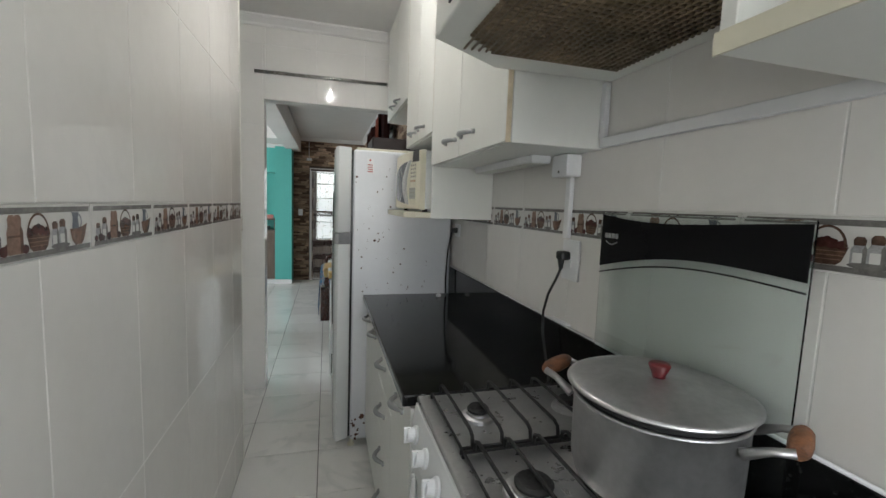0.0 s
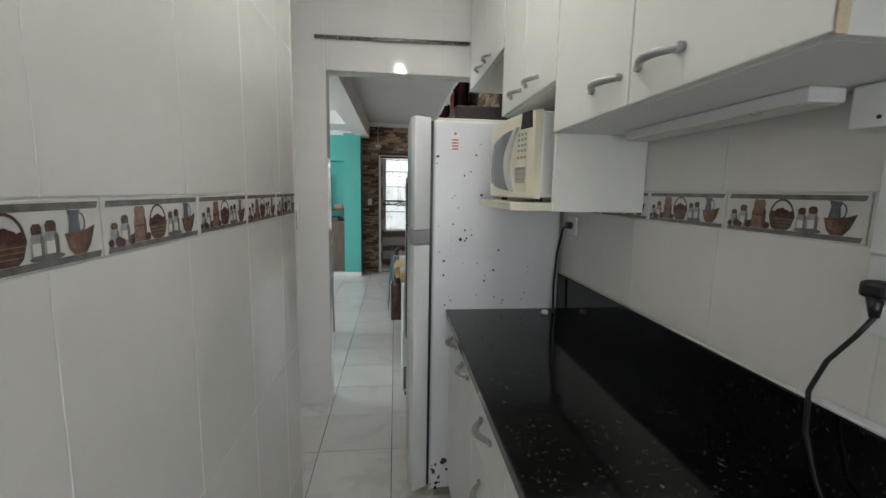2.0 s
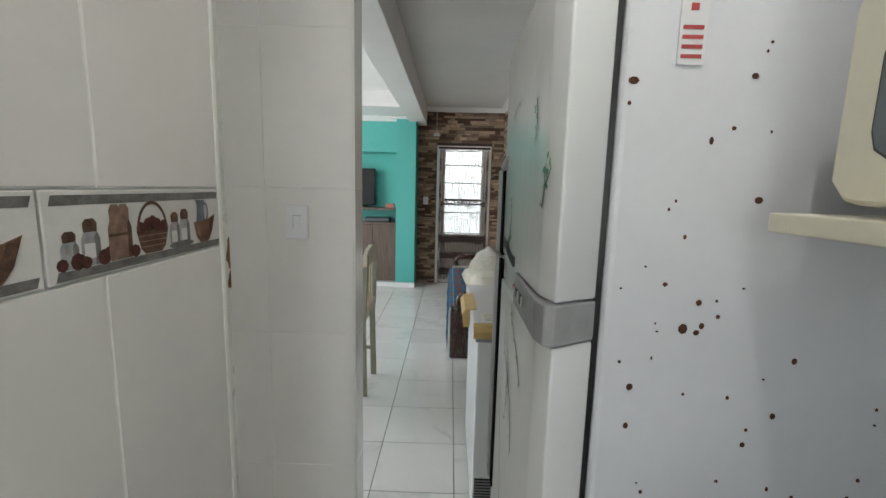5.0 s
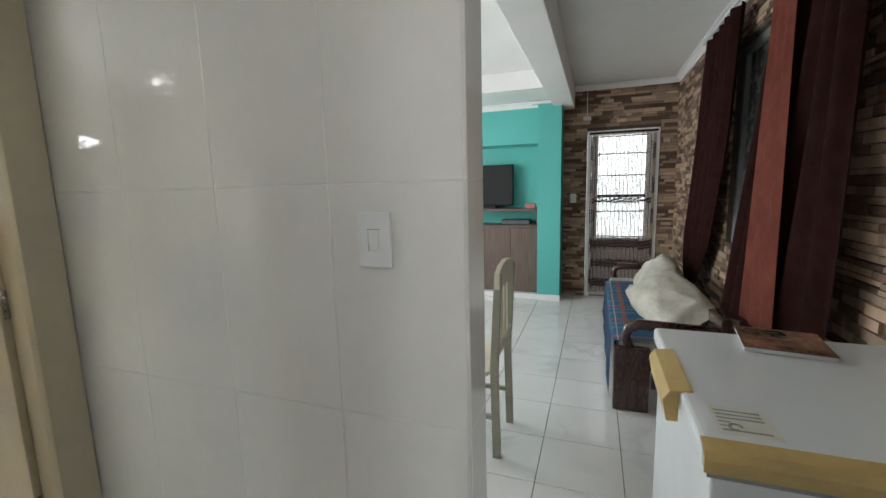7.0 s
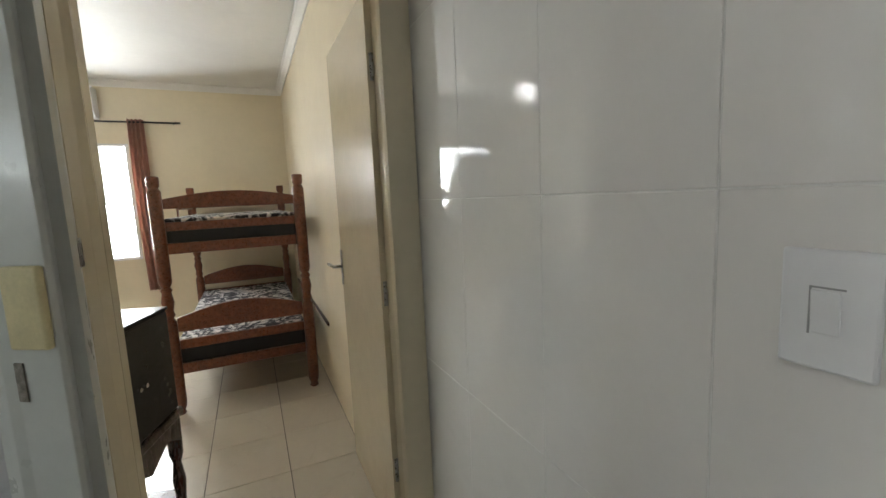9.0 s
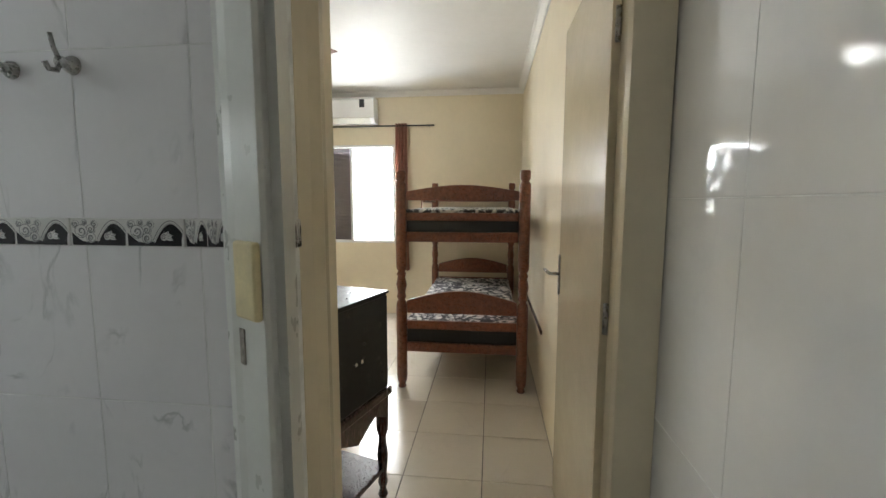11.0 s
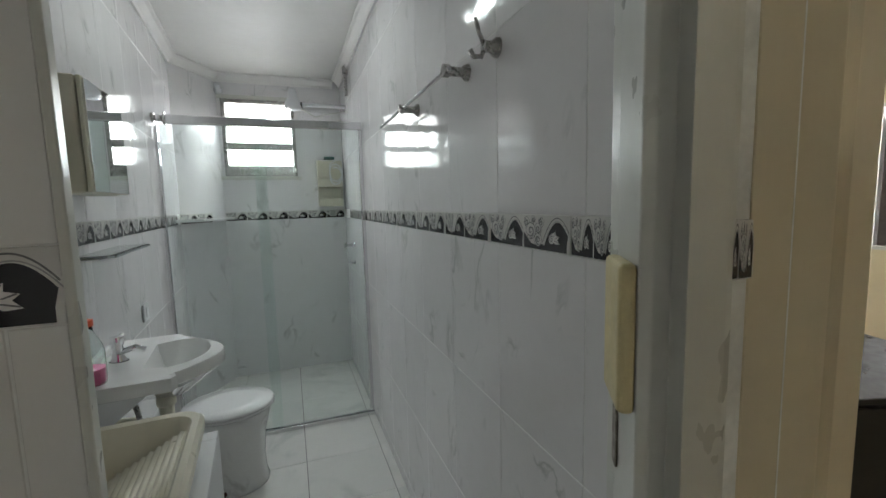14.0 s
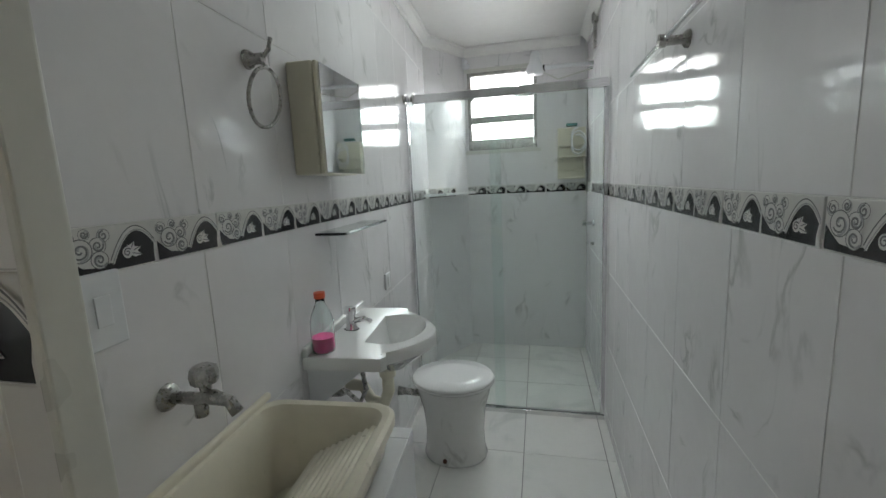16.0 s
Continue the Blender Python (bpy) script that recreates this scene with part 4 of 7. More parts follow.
for side in (0, 1):
    ya, yb = (SY0 + 0.035, 1.085) if side == 0 else (1.098, SY1 - 0.025)
    g = bmesh.new()
    add_tube(g, [(0.215, ya, 0.914), (0.59, ya, 0.914), (0.59, yb, 0.914), (0.215, yb, 0.914)], 0.0045, 6, 0, True)
    for i in range(6):
        x = 0.238 + i * 0.066
        add_tube(g, [(x, ya, 0.914), (x, ya + 0.004, 0.937), (x, ya + 0.02, 0.944), (x, yb - 0.02, 0.944), (x, yb - 0.004, 0.937), (x, yb, 0.914)], 0.004, 6)
    for x in (0.215, 0.59):
        for y in (ya, yb):
            add_tube(g, [(x, y, 0.9025), (x, y, 0.916)], 0.004, 6)
    part("pan_support", g, IRON, stove, "black wire pan support")
lid = part("glass_lid", box((0.618, 0.765, 0.935), (0.624, 1.246, 1.408), 0.0025), SHOWER_GLASS, stove, "raised clear glass stove lid")
n = 16
curve = [(0.767 + 0.477 * i / n, 1.316 - 0.043 * i / n + 0.024 * math.sin(math.pi * i / n)) for i in range(n + 1)]
uppr = [(0.767 + 0.477 * i / n, 1.402 - 0.020 * math.sin(math.pi * i / n) * (0.3 + 0.7 * i / n)) for i in range(n + 1)]
part("black_band", prism(curve + uppr[::-1], "x", 0.6145, 0.6172), material("printed_black", (0.006, 0.006, 0.007), 0.16, spec=0.12), lid, "black printed band")
part("line", tube([(0.616, y, z - 0.016) for y, z in curve], 0.0018, 6), GLAZE_BLACK, lid)
bm = bmesh.new()
for dy, w in ((0.0, 0.010), (0.013, 0.009), (0.025, 0.010), (0.038, 0.009)):
    add_box(bm, (0.6128, 1.228 - dy - w, 1.345), (0.6142, 1.228 - dy, 1.357))
add_tube(bm, [(0.6135, 1.223 - 0.04 * i / 8, 1.337 - 0.007 * math.sin(math.pi * i / 8)) for i in range(9)], 0.0016, 5)
part("maker_mark", bm, GLAZE_SILVER, lid, "silver maker's mark of plain bars")
for y in (0.80, 1.235):
    part("lid_hinge", box((0.604, y - 0.016, 0.903), (0.632, y + 0.016, 0.945), 0.003), BLACK, stove)

# pan
PX, PY, PZ, PR = 0.493, 0.895, 0.9485, 0.134
PM = pose(PX, PY, PZ) @ Matrix.Diagonal((1, 1, 1.04, 1))
pan = thing("saucepan", "dented aluminium casserole with lid and wooden handles", "saucepan", (PX, PY, PZ))
part("pot", lathe([(0, 0), (PR - 0.02, 0), (PR - 0.006, 0.008), (PR, 0.03), (PR + 0.002, 0.137), (PR + 0.006, 0.140), (PR + 0.001, 0.143), (PR - 0.004, 0.139), (PR - 0.006, 0.03), (0, 0.012)], PM, 48), ALUMINIUM, pan, smooth=40)
# solid dark ring that stands for the shade between pot and lid
part("rim_gap", lathe([(PR - 0.014, 0.1432), (PR - 0.002, 0.1432), (PR - 0.002, 0.1563), (PR - 0.014, 0.1563)], PM, 40), IRON, pan, "dark ring for the shade under the lid")
cover = part("lid", lathe([(PR + 0.012, 0.1565), (PR + 0.015, 0.159), (PR + 0.006, 0.163), (PR - 0.022, 0.167), (PR - 0.030, 0.1655), (PR * 0.45, 0.1735), (0, 0.1755)], PM, 48), ALUMINIUM, pan, "domed aluminium lid", 40)
part("knob", lathe([(0, 0.1756), (0.011, 0.1756), (0.011, 0.180), (0.018, 0.196), (0.016, 0.199), (0, 0.199)], PM, 18), material("red_plastic", (0.12, 0.012, 0.016), 0.35), cover, "dark red plastic knob", 40)
for ang in (120, 300):
    d = Vector((math.cos(radians(ang)), math.sin(radians(ang)), 0))
    s = Vector((-d.y, d.x, 0))
    c = Vector((PX, PY, PZ + 0.124))
    for k in (-1, 1):
        h = part("lug", tube([c + d * (PR - 0.004) + s * 0.05 * k, c + d * (PR + 0.03) + s * 0.047 * k + Vector((0, 0, 0.018)), c + d * (PR + 0.055) + s * 0.043 * k + Vector((0, 0, 0.024))], [0.009, 0.006, 0.007], 8), ALUMINIUM, pan)
    z = Vector((0, 0, 0.025))
    part("grip", tube([c + d * (PR + 0.056) + s * v + z for v in (-0.042, -0.03, 0, 0.03, 0.042)], [0.010, 0.014, 0.0155, 0.014, 0.010], 12), BROWN_WOOD, h, "burnt turned wooden grip")

# refrigerator
FY0, FY1, DY0, FX0, FXB = 2.650, 3.140, 2.610, 0.068, 0.635
fridge = thing("refrigerator", "white two-door refrigerator with rust spots and branch decals", "refrigerator", (0.3, 2.90, 0))
part("body", box((FX0 + 0.012, FY0, 0.055), (FXB, FY1, 1.690), 0.012, 3), FRIDGE_SIDE, fridge)
part("top_cover", box((0.10, FY0 + 0.06, 1.6905), (0.55, FY1 - 0.05, 1.708), 0.004), CREAM_PLASTIC, fridge)


def face_x(y):
    """The doors' bowed front."""
    return -0.010 - 0.006 * math.sin(math.pi * min(1, max(0, (y - DY0) / (FY1 - DY0 + 0.004))))


def bowed_door(z0, z1):
    n = 12
    ys = [DY0 + (FY1 - DY0 + 0.004) * i / n for i in range(n + 1)]
    front = [(face_x(y) + (0.012 if i in (0, n) else 0), y) for i, y in enumerate(ys)]
    return prism([(FX0, FY0 - 0.006)] + front + [(FX0, ys[-1])], "z", z0, z1, 0.004)


up = part("freezer_door", bowed_door(1.245, 1.697), ENAMEL, fridge, smooth=30)
lo = part("fridge_door", bowed_door(0.075, 1.182), ENAMEL, fridge, smooth=30)
part("gasket", box((FX0 + 0.001, FY0 + 0.004, 0.08), (FX0 + 0.011, FY1 - 0.004, 1.685)), BLACK, fridge, "dark rubber door gasket")
band = part("control_band", prism([(-0.0195, 2.836), (-0.0195, 2.640), (-0.012, 2.612), (0.002, 2.606), (FX0, FY0 - 0.008), (FX0, 2.836)], "z", 1.184, 1.243, 0.003), material("band_grey", (0.33, 0.335, 0.34), 0.45, 0.0, 0.1, 20), fridge, "grey control band")
part("seam_cover", box((-0.008, 2.838, 1.184), (FX0, FY1 - 0.002, 1.243), 0.003), ENAMEL, fridge)
for i in range(5):
    part("button", box((-0.0225, 2.725 + i * 0.020, 1.206), (-0.019, 2.738 + i * 0.020, 1.222), 0.001), BLACK if i % 2 else STEEL, band)
part("indicator", box((-0.0225, 2.824, 1.214), (-0.019, 2.828, 1.222), 0.001), material("red_lens", (0.6, 0.04, 0.03), 0.3), band)
RAIL = material("grey_rail", (0.42, 0.43, 0.43), 0.5, 0.0, 0.08, 14, spec=0.25)
RECESS = material("dark_recess", (0.008, 0.008, 0.008), 0.95, spec=0.05)
for d, z0, z1 in ((up, 1.238, 1.440), (lo, 0.62, 1.226)):
    h = part("handle", box((-0.0165, 3.062, z0), (-0.004, 3.100, z1), 0.002), RECESS, d, "black finger recess along the door edge")
    part("grip_rail", box((-0.0215, 3.1005, z0), (0.002, FY1 + 0.006, z1 + 0.004), 0.006, 3), RAIL, h, "grey plastic grip rail")
    if d is up:
        part("grip_cap", prism([(3.104, 1.4445), (3.100, 1.456), (3.022, 1.470), (3.024, 1.458), (3.060, 1.441)], "x", -0.0215, -0.010, 0.003), RAIL, h)
for y in (FY0 + 0.05, FY1 - 0.05):
    for x in (0.09, 0.58):
        part("foot", lathe([(0, 0), (0.02, 0), (0.02, 0.012), (0.010, 0.02), (0.010, 0.056), (0, 0.056)], pose(x, y, 0), 12), CREAM_PLASTIC, fridge)
LEAF = material("printed_leaf", (0.03, 0.24, 0.07), 0.3, var=0.3, scale=60)
TWIG = material("printed_branch", (0.025, 0.022, 0.02), 0.4, var=0.3, scale=60)


def decal(door, tips, rnd):
    """Printed twigs with green leaves, laid a hair above the door."""
    for pts, w in tips:
        bm, lf = bmesh.new(), bmesh.new()
        flat = [Vector((y, z)) for y, z in pts]
        n = len(flat)
        sides = []
        for i, p in enumerate(flat):
            d = (flat[min(i + 1, n - 1)] - flat[max(i - 1, 0)]).normalized()
            q = Vector((-d.y, d.x)) * w * (1 - (0.75 if w < 0.01 else 0.15) * i / (n - 1))
            sides.append([bm.verts.new((face_x(c.x) - 0.0012, c.x, c.y)) for c in (p + q, p - q)])
        for a, b in zip(sides, sides[1:]):
            bm.faces.new((a[0], a[1], b[1], b[0]))
        for i in range(1, n):
            for k in range(3 if w < 0.01 else 0):
                c = flat[i - 1].lerp(flat[i], rnd.random())
                a, s = rnd.uniform(0, math.tau), rnd.uniform(0.008, 0.015)
                d, e = Vector((math.cos(a), math.sin(a))), Vector((-math.sin(a), math.cos(a)))
                ring = [c + d * (0.004 + s * u) + e * s * v for u, v in ((0, 0), (0.3, 0.26), (0.6, 0.28), (1, 0), (0.6, -0.28), (0.3, -0.26))]
                lf.faces.new([lf.verts.new((face_x(q.x) - 0.0016 - 0.0001 * k, q.x, q.y)) for q in ring])
        bmesh.ops.solidify(bm, geom=bm.faces[:], thickness=0.0004)
        b = part("printed_branch", bm, TWIG, door, "black printed branch")
        if lf.faces:
            part("printed_leaves", lf, LEAF, b, "green printed leaves")
        else:
            lf.free()


rnd = random.Random(4)
decal(up, [([(3.060, 1.272), (3.025, 1.276), (3.002, 1.275), (2.955, 1.268), (2.917, 1.262), (2.870, 1.256), (2.848, 1.262)], 0.0125),
           ([(2.954, 1.277), (2.934, 1.307), (2.920, 1.335), (2.921, 1.361), (2.937, 1.38)], 0.004), ([(2.942, 1.292), (2.921, 1.300), (2.912, 1.304)], 0.002),
           ([(3.000, 1.283), (3.017, 1.314), (3.026, 1.346), (3.023, 1.378)], 0.0025), ([(2.725, 1.535), (2.715, 1.50), (2.727, 1.467)], 0.003),
           ([(2.660, 1.372), (2.650, 1.402), (2.632, 1.418), (2.622, 1.430)], 0.004), ([(2.650, 1.402), (2.652, 1.428), (2.650, 1.438)], 0.002), ([(2.95, 1.54), (2.90, 1.555), (2.85, 1.56)], 0.002)], rnd)
decal(lo, [([(2.745, 1.06), (2.776, 1.10), (2.818, 1.125), (2.852, 1.150), (2.862, 1.176)], 0.003), ([(2.800, 0.90), (2.833, 0.99), (2.872, 1.02), (2.922, 1.05), (2.953, 1.10)], 0.004),
           ([(2.861, 1.03), (2.897, 1.09), (2.945, 1.139)], 0.0025), ([(2.872, 1.02), (2.880, 0.95), (2.90, 0.90)], 0.003), ([(2.90, 0.70), (2.93, 0.80), (2.96, 0.88), (2.97, 0.95)], 0.005)], rnd)
bm = bmesh.new()
rnd = random.Random(9)
for i in range(70):
    if i < 22:
        x, z, r = rnd.uniform(0.09, 0.30), rnd.uniform(1.18, 1.60), rnd.choice((0.002, 0.003, 0.004, 0.006))
    elif i < 48:
        x, z, r = rnd.uniform(0.10, 0.55), rnd.uniform(0.91, 1.22), rnd.choice((0.002, 0.003, 0.004))
    else:
        x, z, r = rnd.uniform(0.085, 0.16), rnd.uniform(0.06, 0.20), rnd.uniform(0.003, 0.010)
    add_lathe(bm, [(0, 0), (r, 0), (r * 0.8, 0.0012), (0, 0.0014)], pose(x, FY0 - 0.0004, z, 90, 0, 0), 7, 0, rnd.uniform(0.7, 1.3), rnd.uniform(0.7, 1.5))
tagged(part("rust_spots", bm, RUST, fridge, "small brown rust spots"), kind="stuff")
tag = solid("fridge_magnet", box((0.150, FY0 - 0.003, 1.565), (0.185, FY0 - 0.0006, 1.645)), WHITE_PLASTIC, "small paper calendar magnet on the refrigerator side", "magnet")
bm = bmesh.new()
add_box(bm, (0.162, FY0 - 0.0038, 1.632), (0.172, FY0 - 0.0032, 1.641))
for i in range(4):
    add_box(bm, (0.154, FY0 - 0.0038, 1.573 + i * 0.012), (0.181, FY0 - 0.0032, 1.578 + i * 0.012))
part("print", bm, material("red_print", (0.45, 0.06, 0.06), 0.5), tag)
solid("storage_box", box((0.20, 2.9, 1.7085), (0.52, 3.2, 1.80), 0.01), material("dark_box", (0.03, 0.02, 0.02), 0.5), "dark low box lying on the refrigerator", "box")

# microwave: built on its own axes, x towards its far end, y up, z out of its front
mw = thing("microwave", "cream microwave oven with a rounded dark window", "microwave", (0.45, 2.33, 1.38))
MM = plane((0.336, 2.150, 1.386), (-0.095, 0.9955, 0), (0, 0, 1)) @ Matrix.Diagonal((1, 1, -1, 1))
MW, MH = 0.41, 0.265


def mw_piece(name, bm, mat, parent, label="", smooth=0):
    bmesh.ops.transform(bm, matrix=MM, verts=bm.verts)
    bmesh.ops.recalc_face_normals(bm, faces=bm.faces)
    return part(name, bm, mat, parent, label, smooth)


def bow(u):
    return 0.020 * math.sin(math.pi * min(1, max(0, u / MW))) ** 0.8


def bowed(pts, z0, z1):
    """An outline on the bowed front, from z0 to z1 before it."""
    bm = bmesh.new()
    lo_ = [bm.verts.new((u, v, bow(u) + z0)) for u, v in pts]
    hi_ = [bm.verts.new((u, v, bow(u) + z1)) for u, v in pts]
    bm.faces.new(lo_)
    bm.faces.new(hi_)
    for i in range(len(pts)):
        bm.faces.new((lo_[i], lo_[(i + 1) % len(pts)], hi_[(i + 1) % len(pts)], hi_[i]))
    bmesh.ops.triangulate(bm, faces=[f for f in bm.faces if len(f.verts) > 4])
    return bm


mw_piece("body", box((0.004, 0.004, -0.285), (MW - 0.012, MH - 0.004, -0.026), 0.006, 3), ENAMEL, mw)
n = 24
bm = bmesh.new()
cols = []
for i in range(n + 1):
    u = MW * i / n
    k = max(0.0, (u - (MW - 0.045)) / 0.045)
    r = 0.045 * (1 - math.sqrt(max(0.0, 1 - k * k)))
    z = bow(u)
    cols.append([bm.verts.new(p) for p in ((u, r * 0.5, -0.025), (u, 0.003 + r * 0.5, z - 0.004), (u, 0.008 + r * 0.5, z), (u, MH - 0.008 - r, z), (u, MH - 0.003 - r, z - 0.004), (u, MH - r, -0.025))])
for A, B in zip(cols, cols[1:]):
    for j in range(6):
        bm.faces.new((A[j], A[(j + 1) % 6], B[(j + 1) % 6], B[j]))
bm.faces.new(cols[0])
bm.faces.new(cols[-1])
front = mw_piece("front", bm, CREAM_PLASTIC, mw, "cream front", 35)


def swing(f, a, b, mid):
    """The curved edge beside the grip: a at the foot, b at the head, mid halfway."""
    return a + (b - a) * f + (mid - (a + b) / 2) * math.sin(math.pi * f)


edge_ = [(swing(i / 12, 0.134, 0.110, 0.184), 0.026 + 0.192 * i / 12) for i in range(13)]
top_ = [(0.110 + 0.235 * i / 8, 0.218 - 0.034 * (i / 8) ** 2) for i in range(1, 9)]
side_ = [(0.360, 0.172), (0.366, 0.155), (0.366, 0.080), (0.360, 0.062), (0.345, 0.052)]
foot_ = [(0.345 - 0.211 * i / 8, 0.052 - 0.026 * (i / 8) ** 0.6) for i in range(1, 8)]
outline = edge_ + top_ + side_ + foot_
mw_piece("window_rim", bowed([(0.24 + (u - 0.24) * 1.02, 0.122 + (v - 0.122) * 1.03) for u, v in outline], -0.004, 0.0012), BLACK, front)
mw_piece("window", bowed(outline, -0.002, 0.0022), GREY_GLASS, front, "dark grey rounded door window")
inner = [(swing(i / 12, 0.112, 0.088, 0.144), 0.022 + 0.20 * i / 12) for i in range(13)]
mw_piece("grip", bowed(edge_ + inner[::-1], -0.002, 0.010), material("pale_grip", (0.52, 0.53, 0.52), 0.35), front, "pale grey crescent door grip", 30)
mw_piece("display", bowed([(0.012, MH - 0.052), (0.078, MH - 0.052), (0.070, MH - 0.002), (0.016, MH - 0.002)], -0.002, 0.0015), BLACK, front, "black display")
mw_piece("key_panel", bowed([(0.036, 0.020), (0.098, 0.024), (0.128, 0.10), (0.126, 0.15), (0.090, 0.212), (0.036, 0.212)], -0.002, 0.0008), material("panel_cream", (0.62, 0.60, 0.47), 0.4, var=0.08, scale=20), front)
KEY = material("button_grey", (0.30, 0.30, 0.26), 0.5)
KEY_ORANGE = material("button_orange", (0.42, 0.22, 0.10), 0.5)
for row in range(5):
    for col in range(3):
        u, v = 0.046 + col * 0.021, 0.128 + row * 0.0165 + (0.004 if row else 0)
        mw_piece("button", bowed([(u + 0.0055 * math.cos(a), v + 0.0048 * math.sin(a)) for a in [k * math.tau / 8 for k in range(8)]], 0.0, 0.0022), KEY_ORANGE if row == 0 else KEY, front)
mw_piece("keypad", bowed([(0.042, 0.048), (0.102, 0.048), (0.106, 0.098), (0.042, 0.098)], -0.001, 0.0018), material("keypad_grey", (0.36, 0.36, 0.33), 0.45), front, "grey number keypad")
for row in range(3):
    for col in range(3):
        u, v = 0.050 + col * 0.020, 0.056 + row * 0.016
        mw_piece("button", bowed([(u, v), (u + 0.011, v), (u + 0.011, v + 0.007), (u, v + 0.007)], 0.001, 0.0030), KEY, front)
for u in (0.04, MW - 0.06):
    for z in (-0.04, -0.26):
        part("foot", lathe([(0, 0), (0.012, 0), (0.012, 0.0135), (0, 0.0135)], Matrix.Translation((MM @ Vector((u, -0.0095, z)))), 10), BLACK, mw)

# wiring, sockets and pipe
def wall_plate(name, label, m, w=0.075, h=0.12, rocker=True, dark=None):
    """A white plate; m: x across, y up, z outward."""
    p = thing(name, label, name.split("_")[-1], m.translation)
    t = box((-w / 2, -h / 2, 0.0), (w / 2, h / 2, 0.009), 0.003)
    bmesh.ops.transform(t, matrix=m, verts=t.verts)
    part("plate", t, WHITE_PLASTIC, p)
    t = box((-0.012, -0.022, 0.0092), (0.012, 0.022, 0.012), 0.001)
    bmesh.ops.transform(t, matrix=m @ (pose(0, 0, 0, 4, 0, 0) if rocker else Matrix()), verts=t.verts)
    part("rocker" if rocker else "socket_face", t, dark or WHITE_PLASTIC, p)
    if rocker:
        t = add_box(add_box(bmesh.new(), (-0.0145, -0.0245, 0.0088), (-0.0125, 0.0245, 0.0096)), (-0.0145, 0.0225, 0.0088), (0.0145, 0.0245, 0.0096))
        bmesh.ops.transform(t, matrix=m, verts=t.verts)
        part("seam", t, HANDLE_GREY, p)
    return p


EASTW = lambda y, z: plane((KR - 0.0075, y, z), (0, -1, 0), (0, 0, 1))
NORTHW = lambda x, z: plane((x, HN - 0.0075, z), (1, 0, 0), (0, 0, 1))
wall_plate("light_switch", "white rocker light switch on the tiled wall", NORTHW(-0.694, 1.26), 0.080, 0.122)
wall_plate("wall_socket", "white wall socket with a black plug", EASTW(1.420, 1.262), 0.085, 0.12, False)
wall_plate("wall_socket", "white wall socket above the worktop", EASTW(2.55, 1.275), 0.08, 0.07, False)
cord = thing("power_cord", "black stove power cord with plug", "cord", (KR - 0.03, 1.432, 1.0))
part("plug", add_tube(box((KR - 0.05, 1.409, 1.262), (KR - 0.018, 1.447, 1.288), 0.007), [(KR - 0.04, 1.428, 1.265), (KR - 0.042, 1.424, 1.235)], [0.011, 0.006], 8), BLACK, cord)
part("cable", tube([(KR - 0.042, 1.424, 1.235), (KR - 0.045, 1.442, 1.20), (KR - 0.05, 1.472, 1.15), (KR - 0.052, 1.492, 1.09), (KR - 0.052, 1.487, 1.02), (KR - 0.05, 1.462, 0.95), (KR - 0.06, 1.422, 0.912), (KR - 0.09, 1.372, 0.906)], 0.004, 8), BLACK, cord)
cord = thing("power_cord", "black refrigerator power cord", "cord", (0.62, 2.6, 1.1))
part("cable", tube([(KR - 0.02, 2.555, 1.28), (KR - 0.035, 2.59, 1.26), (KR - 0.045, 2.615, 1.15), (KR - 0.05, 2.62, 1.0), (KR - 0.05, 2.61, 0.91)], 0.005, 8), BLACK, cord)
part("plug", box((KR - 0.04, 2.53, 1.262), (KR - 0.0165, 2.565, 1.29), 0.006), BLACK, cord)
boxes_ = thing("junction_box", "white plastic junction box under the wall cabinet", "junction box", (0.63, 1.5, 1.5))
part("cover", box((KR - 0.055, 1.405, 1.506), (KR - 0.0075, 1.490, 1.5695), 0.004), WHITE_PLASTIC, boxes_)
part("conduit", box((KR - 0.022, 1.434, 1.325), (KR - 0.008, 1.459, 1.5055), 0.002), WHITE_PLASTIC, boxes_, "white cable duct down to the socket")
part("screw", lathe([(0, 0), (0.003, 0), (0.003, 0.002), (0, 0.002)], pose(KR - 0.0555, 1.447, 1.52, 0, -90, 0), 8), BLACK, boxes_)
solid("cable_duct", box((KR - 0.022, 0.05, 1.575), (KR - 0.0075, 1.310, 1.600), 0.002), WHITE_PLASTIC, "white plastic cable duct along the tiles", "duct")
solid("cable_duct", box((KR - 0.022, 1.296, 1.6005), (KR - 0.0075, 1.3165, 1.7405), 0.002), WHITE_PLASTIC, "short upright white cable duct beside the cabinet", "duct")
strip = thing("under_cabinet_light", "flat unlit light strip under the wall cabinet", "lamp", (0.57, 1.65, 1.55))
part("housing", box((0.535, 1.495, 1.548), (0.60, 2.0, 1.5715), 0.004), WHITE_PLASTIC, strip)
part("diffuser", box((0.54, 1.50, 1.5455), (0.595, 1.995, 1.5475), 0.001), FRAME_GREY, strip)
pipe = solid("steel_rail", tube([(KL - 0.06, HN - 0.02, 2.278), (CX - 0.002, HN - 0.02, 2.285)], 0.012, 10), OLD_CHROME, "dull steel tube across the wall over the passage", "rail")
bulb = thing("ceiling_bulb", "small lit round ceiling bulb in the kitchen", "lamp", (-0.03, 2.03, 2.64))
part("base", lathe([(0, 0), (0.05, 0), (0.05, -0.02), (0.02, -0.03), (0.02, -0.06), (0, -0.06)], pose(-0.03, 2.03, 2.642), 18), WHITE_PLASTIC, bulb)
